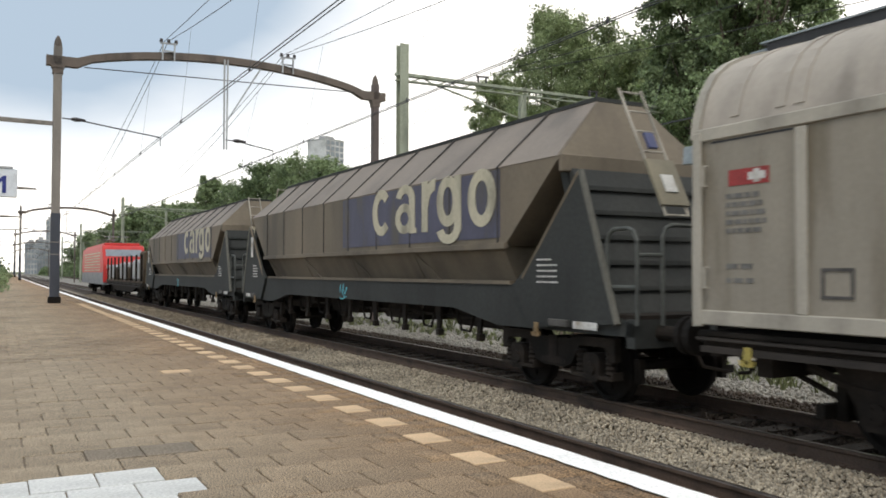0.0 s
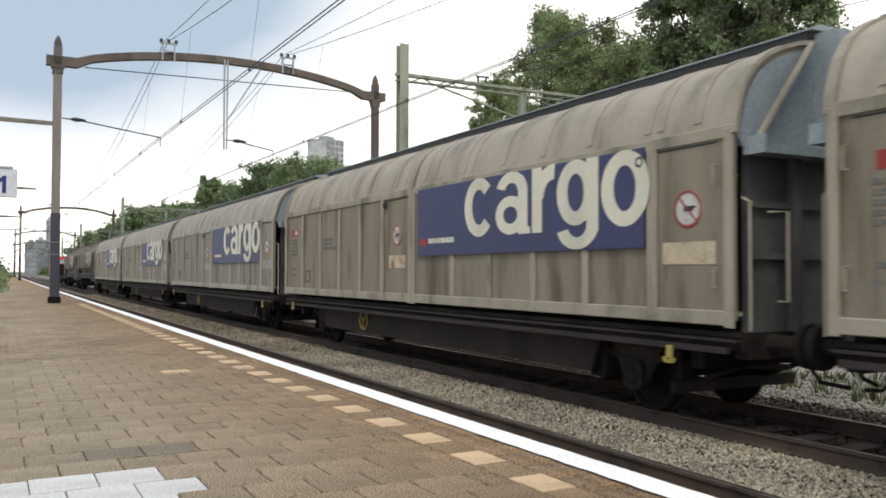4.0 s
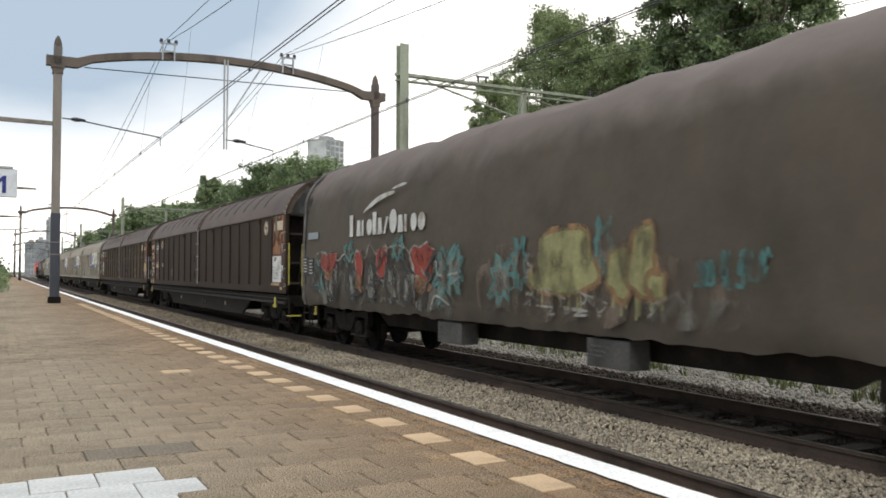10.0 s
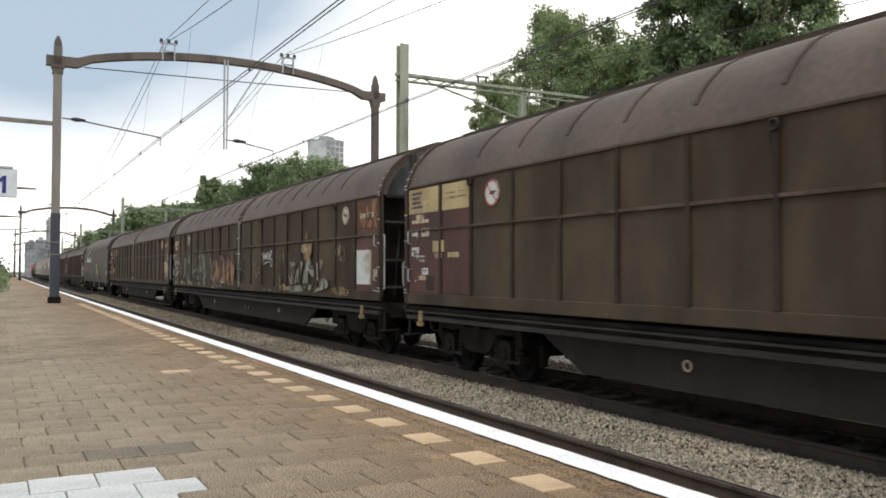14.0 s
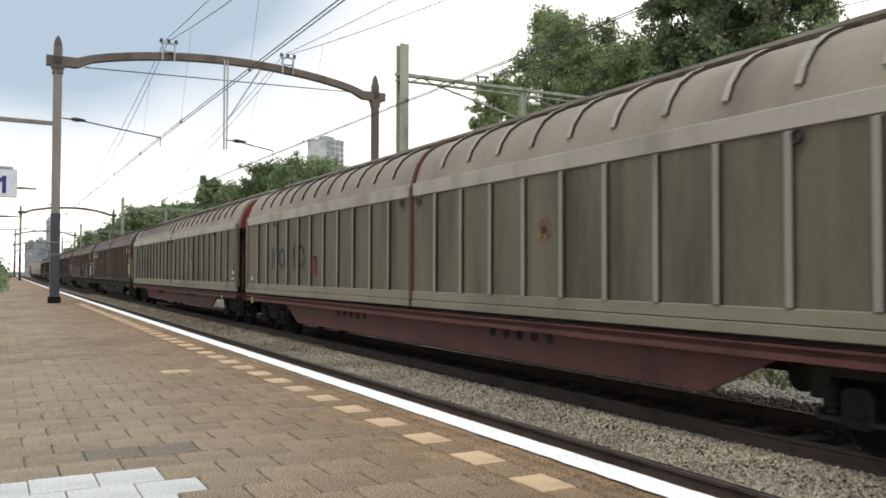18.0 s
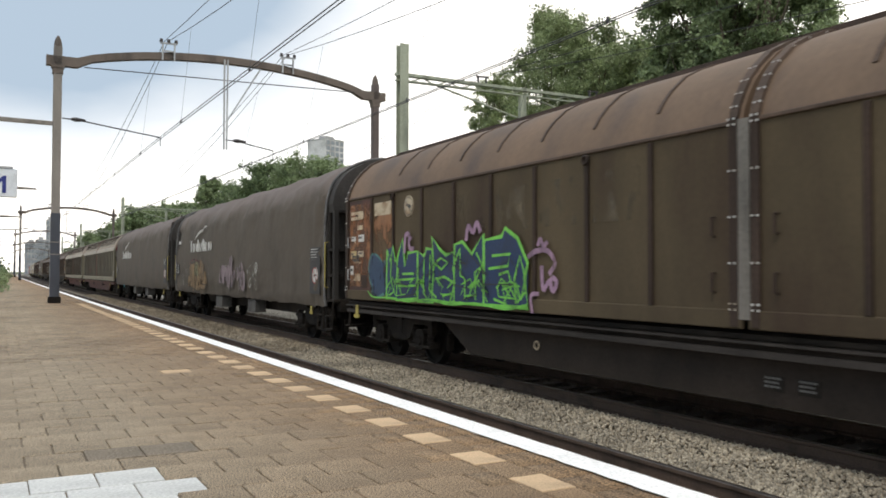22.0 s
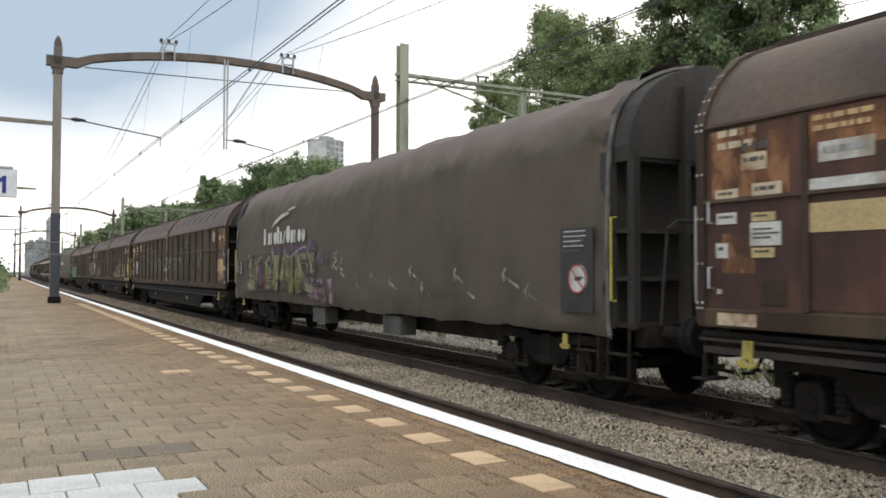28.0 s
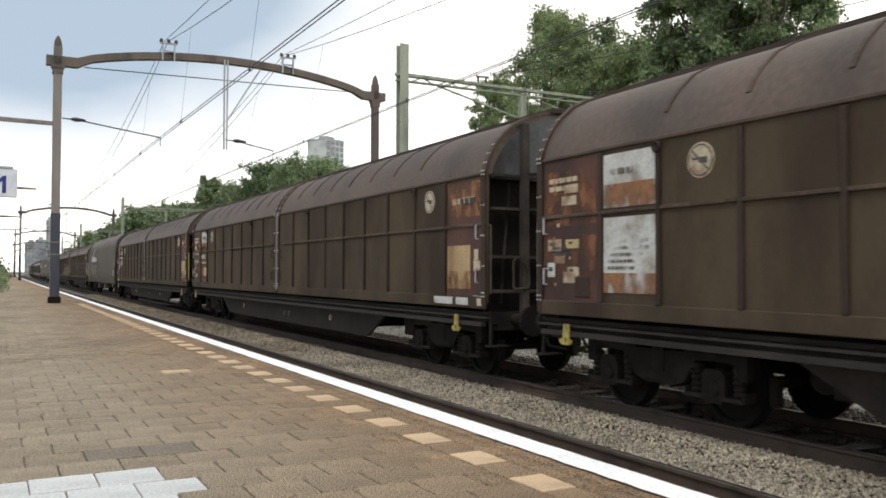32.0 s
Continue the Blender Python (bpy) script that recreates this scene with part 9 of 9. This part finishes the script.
tag(w, "g_pale", 8.45, 1.25, 7.1, 1.0, (((.0, .1), (.02, .5), (.04, .95), (.14, 1.0), (.17, .7), (.2, 1.1), (.24, .8), (.3, .95), (.36, .75), (.4, 1.0), (.46, .85), (.5, 1.15), (.56, .85), (.64, 1.05), (.74, 1.0), (.79, .6)),), .035, x=EX, lift=.034)
tag(w, "g_pale", 2.95, 1.15, 1.9, 1.0, (((.1, .95), (.35, .5), (.5, .85), (.55, .6), (1, .65), (.75, .4), (.85, .05), (.5, .25), (.4, .0)),), .04, x=EX, lift=.034)
for k, (y, z_, wd, ht) in enumerate(((.30, 1.25, .75, .85), (-.35, 1.55, .45, .8), (-2.25, 1.75, .45, .75))):
    bubble(w, "g_grey", "g_teal", y, z_, wd, ht, 840 + k, .06, x=EX, spike=.55)
for k, (y, z_, wd, ht) in enumerate(((-.85, 1.50, 1.55, .85), (-2.55, 1.48, .45, .62), (-2.95, 1.52, .52, .80), (-3.3, 1.48, .3, .35))):
    bubble(w, "g_lime_dull", "g_orange", y, z_, wd, ht, 850 + k, .09, x=EX, lift=.008 + .002 * k, drips=5 if k == 0 else 3)
tag(w, "g_pale", -.70, 1.72, .25, .35, SNAKE, .05, x=EX, lift=.02)
wild(w, "g_pale", -.3, 1.22, 3.3, .35, 6, 86, .03, x=EX, lift=.02)
wild(w, "g_teal", -4.15, 1.62, .85, .45, 11, 85, .045, x=EX)
bubble(w, "g_dim", None, -3.2, 1.14, 1.5, .45, 88, x=EX)
for k in range(5):
    bubble(w, "g_haze", None, .6 - .95 * k, 1.16, 1.3, 1.0 - .1 * (k % 3), 89 + 7 * k, x=EX, lift=.002 + .0003 * k)
plate(w, "blue_label", "blue_end", hbE - .75, 2.6, .7, .16, x=EX, label="pale blue label")
w = e_wagons[1]
plate(w, "cyan_plate", "cyan", hbE - 3.45, .86, .18, .16, x=-1.38, label="cyan plate")
w = e_wagons[2]
for k, (c, z_, wd, ht, m) in enumerate(((3.1, 1.15, 1.6, .65, "g_ochre"), (4.2, 1.12, 1.7, .55, "g_ochre"), (5.3, 1.2, 1.0, .7, "g_ochre"), (3.3, 1.55, 1.0, .58, "g_ochre"),
                                        (4.2, 1.60, .75, .60, "g_olive"), (4.9, 1.6, 1.0, .62, "g_ochre"))):
    bubble(w, m, "g_dim", hbE - c, z_, wd, ht, 860 + k, .02, x=EX, lift=.003 + .002 * k, drips=3)
wild(w, "g_brown", hbE - 3.2, 1.15, 3.0, .95, 7, 861, .03, x=EX, lift=.018)
tag(w, "g_rose", hbE - 3.3, 2.08, 1.9, .22, (((.0, .1), (.2, .7), (.45, .9), (.7, .75), (1, .3)),), .05, x=EX, lift=.017)
tag(w, "g_brown", hbE - 4.3, 1.35, .5, .75, (((.0, .0), (.05, .7), (.4, 1), (.8, .75), (.75, .1)), ((.25, .65), (.45, .7), (.3, .55))), .045, x=EX, lift=.020)
for k, (c, z_) in enumerate(((1.9, 1.3), (2.1, 1.75), (2.5, 1.5))):
    wild(w, "g_pale", hbE - c, z_, .4, .45, 4, 863 + k, .02, x=EX, lift=.01)
for k, (y, z_, wd, ht) in enumerate(((1.25, 1.35, .95, .70), (.42, 1.20, .70, .95), (-.05, 1.28, .62, 1.00), (-.55, 1.50, .95, .45), (-1.35, 1.18, .75, .85))):
    bubble(w, "g_mauve", "g_grey", y, z_, wd, ht, 870 + k, .03, x=EX, lift=.004 + .002 * k, spike=.25 * (k % 2))
tag(w, "g_pale", -2.35, 1.72, .75, .35, (((1, .95), (.5, .8), (.0, .2)), ((.0, .2), (.02, .6)), ((.0, .2), (.3, .15))), .05, x=EX, lift=.012)
tag(w, "g_pale", -2.55, 1.28, .95, .60, (((.05, .7), (.2, .9), (.35, .5), (.15, .1), (.0, .3), (.3, .6), (.6, .75), (.75, .2), (.9, .0), (1, .35), (.7, .5)), ((.5, .9), (.6, .5)), ((.8, 1.0), (.9, .6))), .045, x=EX, lift=.012)
tag(w, "g_white", -3.18, 1.78, .32, .30, (((.5, 1), (.05, .6), (.3, .05), (.85, .2), (.9, .75), (.5, 1)), ((.7, .65), (.4, .6), (.45, .35), (.7, .4))), .04, x=EX, lift=.012)
wild(w, "g_dim", 3.3, 1.5, .75, .75, 5, 876, .025, x=EX)
scrawl(w, "g_dim", hbE - 1.6, 1.5, .7, .5, 3, 88, .03, x=EX)
plate(w, "pale_label", "label_white", hbE - 1.05, 2.95, .42, .12, x=EX)
w = e_wagons[3]
for k in range(6):
    bubble(w, "g_violet", None, 5.6 - .75 * k, 2.0, 1.1, .55 - .06 * (k % 2), 880 + k, x=EX, lift=.003 + .0005 * k)
piece(w, ("g_olive", "g_rose", "g_olive", "g_moss", "g_moss", "g_olive"), "g_soot", 7.75, 1.28, 6.0, 1.0, 6, 890, .07, x=EX, lift=.008)
for k, (y, z_, wd, ht, m) in enumerate(((7.3, 1.9, .5, .35, "g_rose"), (5.9, 1.5, .35, .6, "g_moss"), (5.0, 1.45, .35, .65, "g_moss"), (4.1, 1.7, .45, .5, "g_moss"), (3.3, 1.75, .7, .5, "g_olive"), (6.6, 1.4, .3, .5, "g_violet"))):
    bubble(w, m, None, y, z_, wd, ht, 900 + k, x=EX, lift=.017 + .0005 * k, drips=2)
wild(w, "g_black", 7.7, 1.28, 6.0, 1.0, 16, 91, .055, x=EX, lift=.022)
wild(w, "g_pale", 7.7, 1.30, 6.2, .95, 18, 93, .028, x=EX, lift=.032)
tag(w, "g_pale", 7.75, 1.3, 6.1, 1.05, (((.0, .1), (.0, .7), (.04, .95), (.12, 1.0), (.15, .7), (.25, .9), (.32, .7), (.42, 1.0), (.5, .75), (.58, 1.02), (.66, .85), (.76, .95), (.88, 1.08), (.94, .8), (.98, .4)),), .045, x=EX, lift=.042)
for k in range(3):
    bubble(w, "g_pink", None, 2.2 - .55 * k, 1.12, .8, .55, 910 + k, x=EX, lift=.004 + .001 * k)
wild(w, "g_pink", 2.1, 1.15, 1.5, .5, 6, 94, .03, x=EX, lift=.02)
tag(w, "g_pale", .62, 1.82, .75, .45, LOOPS, .035, x=EX)
tag(w, "g_pale", .35, 2.1, .1, .28, WEDGE, .02, x=EX)
for q, z, tail in ((-.53, 1.87, .28), (.04, 1.80, .22), (-.87, 1.56, .25), (-1.68, 1.73, .25), (-2.56, 1.62, .34), (-3.45, 1.83, .36), (-3.93, 1.55, .36), (-5.15, 1.78, .34), (-5.51, 1.53, .34), (-6.68, 1.77, .45), (-7.29, 1.54, .32)):
    bm = bmesh.new()
    ribbon(bm, [(q, z), (q - tail, z - .42 * tail)], .045, EX, .008)
    ribbon(bm, [(q - .10, z + .10), (q, z), (q - .06, z - .11)], .042, EX, .010)
    part("chalk_arrow", bm, "g_pale", w, "white chalked arrow")

# ---- pieces last: pavers, ballast stones, weeds ----
def pavers():
    rng = random.Random(21)
    w, dpt, h = .305, .30, .06
    # edge zone of longer rust-stained slabs stays in the strip; tiles of the safety row are pieces
    def tile_mesh(name, lx, ly, material):
        bm = bmesh.new()
        b = .004
        z = 0
        lo = [bm.verts.new((x, y, z - h)) for x, y in ((0, 0), (lx, 0), (lx, ly), (0, ly))]
        mi = [bm.verts.new((x, y, z - b)) for x, y in ((0, 0), (lx, 0), (lx, ly), (0, ly))]
        up = [bm.verts.new((x, y, z)) for x, y in ((b, b), (lx - b, b), (lx - b, ly - b), (b, ly - b))]
        for p, q in ((lo, mi), (mi, up)):
            for i in range(4):
                bm.faces.new((p[i], p[(i + 1) % 4], q[(i + 1) % 4], q[i]))
        bm.faces.new(up)
        return finish(bm, name, material)

    sand = tile_mesh("paver", w - .009, dpt - .002, "paver")
    dark = tile_mesh("paver", w - .008, dpt - .008, "paver_dark")
    white = tile_mesh("paver", w - .006, dpt - .008, "paver_white")
    orange = tile_mesh("paver", .20, .29, "paver_orange")
    light = tile_mesh("paver", w - .008, dpt - .008, "paver_orange")
    verts, faces = [], []
    count = 0
    for r in range(-22, 130):
        y = r * dpt + .15
        shift = .5 * w * (r % 2)
        for c in range(-19, 9):
            x = c * w + shift + .16
            if x + w > 2.785 or x < 2.51 and x + w > 2.30:
                continue
            ang = math.degrees(math.atan2(x + .15, y)) if y > 0 else 90
            near = 2.6 < y < 10.6 and x > -.5 - .02 * y
            is_white = x < .95 and 3.2 < y < 4.6 and x > -1.9
            if is_white and (y > 4.3 and x > .60 or 4.0 < y < 4.3 and x > .85 or y < 4.0 and x > .62):
                is_white = False
            if near and count < 300:
                count += 1
                me = white if is_white else dark if (abs(y + .15 - 5.2) < .2 and .45 < x < .9) else sand
                if abs(y - 8.85) < .16 and abs(x - 1.42) < .15:
                    me = light
                ob = part("paver", me, "paver", PLATFORM, loc=(x, y, PLAT_Z + rng.uniform(-.004, .002)))
                ob.rotation_euler = (rng.uniform(-.006, .006), rng.uniform(-.006, .006), rng.uniform(-.008, .008))
            else:
                z = PLAT_Z + rng.uniform(-.004, .002)
                tx, ty = rng.uniform(-.003, .003), rng.uniform(-.003, .003)
                k = len(verts)
                for px, py, pz in ((0, 0, -.03), (w - .008, 0, -.03), (w - .008, dpt - .008, -.03), (0, dpt - .008, -.03),
                                   (.005, .005, 0), (w - .013, .005, tx), (w - .013, dpt - .013, tx + ty), (.005, dpt - .013, ty)):
                    verts.append((x + px, y + py, z + pz))
                faces += [(k, k + 1, k + 5, k + 4), (k + 1, k + 2, k + 6, k + 5), (k + 2, k + 3, k + 7, k + 6), (k + 3, k, k + 4, k + 7), (k + 4, k + 5, k + 6, k + 7)]
    far = part("paving", mesh_np("paving", np.array(verts), np.array(faces), "paver_far"), "paver_far", PLATFORM)
    far["kind"] = "stuff"
    # the safety row: orange tiles with plain ones between, and cut pavers beside them
    plain_tile = tile_mesh("paver", .20, .31, "paver")
    for k in range(44):
        y = 3.27 + .625 * (k - 2)
        part("safety_tile", orange, "paver_orange", PLATFORM, loc=(2.305, y, PLAT_Z + .002))
        if k < 14:
            part("paver", plain_tile, "paver", PLATFORM, loc=(2.305, y + .303, PLAT_Z - .001))
    fill_v, fill_f = [], []
    for r in range(-22, 130):
        y = r * dpt + .15
        cols = [(2.303, .203)] if y > 11.0 or y < 2.2 else []
        k0 = max((c * w + .5 * w * (r % 2) + .16 + w for c in range(-19, 9) if c * w + .5 * w * (r % 2) + .16 + w <= 2.30))
        cols += [(k0 + .004, 2.300 - k0 - .004), (2.513, .138), (2.657, .112)]
        for x, lx in cols:
            z = PLAT_Z + rng.uniform(-.004, 0)
            k = len(fill_v)
            for px, py, pz in ((0, 0, -.03), (lx, 0, -.03), (lx, dpt - .004, -.03), (0, dpt - .004, -.03), (.004, .003, 0), (lx - .004, .003, 0), (lx - .004, dpt - .007, 0), (.004, dpt - .007, 0)):
                fill_v.append((x + px, y + py, z + pz))
            fill_f += [(k, k + 1, k + 5, k + 4), (k + 1, k + 2, k + 6, k + 5), (k + 2, k + 3, k + 7, k + 6), (k + 3, k, k + 4, k + 7), (k + 4, k + 5, k + 6, k + 7)]
    cut = part("cut_paving", mesh_np("cut_paving", np.array(fill_v), np.array(fill_f), "paver_far"), "paver_far", PLATFORM)
    cut["kind"] = "stuff"


pavers()


def stones(name, label, x0, x1, y0, y1, n, size, seed, z_of, material="stone", skip=()):
    """Crushed stone: many small irregular wedges lying on the bed."""
    rng = np.random.default_rng(seed)
    base = np.array([(1, 0, 0), (-1, 0, 0), (0, 1, 0), (0, -1, 0), (0, 0, .8), (0, 0, -.8)], float)
    tri = np.array([(0, 2, 4), (2, 1, 4), (1, 3, 4), (3, 0, 4), (2, 0, 5), (1, 2, 5), (3, 1, 5), (0, 3, 5)])
    x = rng.uniform(x0, x1, n)
    y = y0 + (y1 - y0) * rng.uniform(0, 1, n) ** 1.7
    keep = np.ones(n, bool)
    for a, b in skip:
        keep &= ~((x > a) & (x < b))
    x, y = x[keep], y[keep]
    n = len(x)
    s = size * rng.uniform(.6, 1.35, n)
    v = base[None] * rng.uniform(.55, 1.2, (n, 6, 1)) + rng.normal(0, .14, (n, 6, 3))
    a, b = rng.uniform(0, 2 * np.pi, n), rng.uniform(0, 2 * np.pi, n)
    ca, sa, cb, sb = np.cos(a), np.sin(a), np.cos(b), np.sin(b)
    rz = np.zeros((n, 3, 3))
    rz[:, 0, 0], rz[:, 0, 1], rz[:, 1, 0], rz[:, 1, 1], rz[:, 2, 2] = ca, -sa, sa, ca, 1
    rx = np.zeros((n, 3, 3))
    rx[:, 0, 0], rx[:, 1, 1], rx[:, 1, 2], rx[:, 2, 1], rx[:, 2, 2] = 1, cb, -sb, sb, cb
    v = np.einsum("nij,nkj->nki", np.einsum("nij,njk->nik", rz, rx), v) * s[:, None, None]
    v += np.stack([x, y, z_of(x) + rng.uniform(-.01, .03, n)], 1)[:, None]
    f = (tri[None] + 6 * np.arange(n)[:, None, None]).reshape(-1, 3)
    return tagged(new(name, mesh_np(name, v.reshape(-1, 3), f, material)), label, "ballast", kind="stuff")


def bed(x):
    return np.interp(x, [3.1, 3.3, 6.0, 6.6, 7.0, 9.6, 10.6, 14.8], [-.40, -.37, -.19, -.21, -.17, -.18, -.31, -.29])


def shoulder(x):
    """Stone heaped against the goods rail, over the sleeper ends."""
    return bed(x) + np.interp(x, [6.7, 7.0, 7.25, 7.40], [0, .03, .035, .02])


RAILS = [(NEAR_X + s * .7525 - .08, NEAR_X + s * .7525 + .08) for s in (-1, 1)] + [(TRAIN_X + s * .7525 - .08, TRAIN_X + s * .7525 + .08) for s in (-1, 1)]
stones("ballast_stones", "rust-stained crushed stone beside the rail", 5.3, 5.85, 2.0, 40, 7000, .04, 36, bed, "rust_shade_bed", skip=RAILS)
stones("ballast_stones", "grey-brown crushed stone between the tracks", 5.68, 7.40, 2.0, 26, 56000, .027, 31, shoulder, skip=RAILS)
stones("ballast_stones", "grey-brown crushed stone between the tracks", 5.72, 7.38, 20, 75, 17000, .05, 32, shoulder, "stone_brown", skip=RAILS)
stones("ballast_stones", "grey-brown crushed stone under the empty track", 3.2, 5.35, 2.0, 40, 9000, .05, 33, bed, skip=RAILS)
stones("ballast_stones", "rust-brown crushed stone under the goods track, coloured dark for the train's shade", 7.25, 11.55, 2.0, 50, 26000, .045, 34, bed, "rust_shade_bed", skip=RAILS)
stones("ballast_stones", "grey-brown crushed stone of the near track bed", 3.2, 7.25, -14, 2, 9000, .05, 38, bed, skip=RAILS)
stones("gravel_stones", "pale crushed stone beyond the goods track", 11.63, 15.0, 4.0, 60, 20000, .045, 35, bed, "stone_pale")


def weeds(n, seed, x0, x1, y0, y1, h):
    rng = np.random.default_rng(seed)
    m = 9
    cx, cy = rng.uniform(x0, x1, n), y0 + (y1 - y0) * rng.uniform(0, 1, n) ** 1.4
    cx, cy = np.repeat(cx, m), np.repeat(cy, m)
    k = n * m
    a, l = rng.uniform(0, 2 * np.pi, k), h * rng.uniform(.4, 1.2, k)
    lean = rng.uniform(.1, .7, k)
    d = np.stack([np.cos(a), np.sin(a), np.zeros(k)], 1)
    p = np.stack([cx, cy, bed(cx)], 1) + d * rng.uniform(0, .08, k)[:, None]
    side = np.stack([-np.sin(a), np.cos(a), np.zeros(k)], 1) * .014
    up = np.array([0, 0, 1.0])
    mid = p + d * (lean * l * .35)[:, None] + up * (l * .6)[:, None]
    tip = p + d * (lean * l)[:, None] + up * (l * .95)[:, None]
    v = np.stack([p - side, p + side, mid + side * .8, tip, mid - side * .8], 1).reshape(-1, 3)
    f = np.arange(k * 5).reshape(-1, 5)
    return mesh_np("weeds", v, f, "weed")


tagged(new("weeds", weeds(420, 41, 12.3, 14.9, 4.0, 34, .22)), "green weeds growing in the pale gravel", "weeds", kind="stuff")
tagged(new("weeds", weeds(700, 42, 14.8, 26, 4.0, 60, .45)), "tall grass beyond the railway", "weeds", kind="stuff")


# ---- the train rolls away along +y, slowing gently ----
DIST = (-0.05, 16.29, 32.07, 47.96, 63.91, 79.82, 95.67, 111.53, 127.28, 142.73, 158.49, 173.85, 189.14, 204.23, 219.16, 234.1, 248.85, 263.54, 277.91, 292.3, 306.42, 320.3, 334.06, 347.7, 361.14, 374.55, 387.71, 400.72, 413.59, 426.31, 438.72, 451.28, 463.51)


def travelled(t):
    i = min(int(t), 31)
    return DIST[i] + (DIST[i + 1] - DIST[i]) * (t - i)


def motions():
    for ob, y in TRAIN:
        walk(ob, [(t, pose(TRAIN_X + bend(y + DIST[t]), y + DIST[t], 0, 0, 0, swing(y + DIST[t]))) for t in range(33)])
    lead = WHEELS[0]
    turn = -math.degrees(1 / .46)
    walk(lead, [(k / 30, pose(0, 0, 0, turn * travelled(k / 30), 0, 0)) for k in range(961)])
    act, slot = lead.animation_data.action, lead.animation_data.action_slot
    for w in WHEELS[1:]:
        w.rotation_mode = "QUATERNION"
        data = w.animation_data_create()
        data.action = act
        data.action_slot = slot


motions()
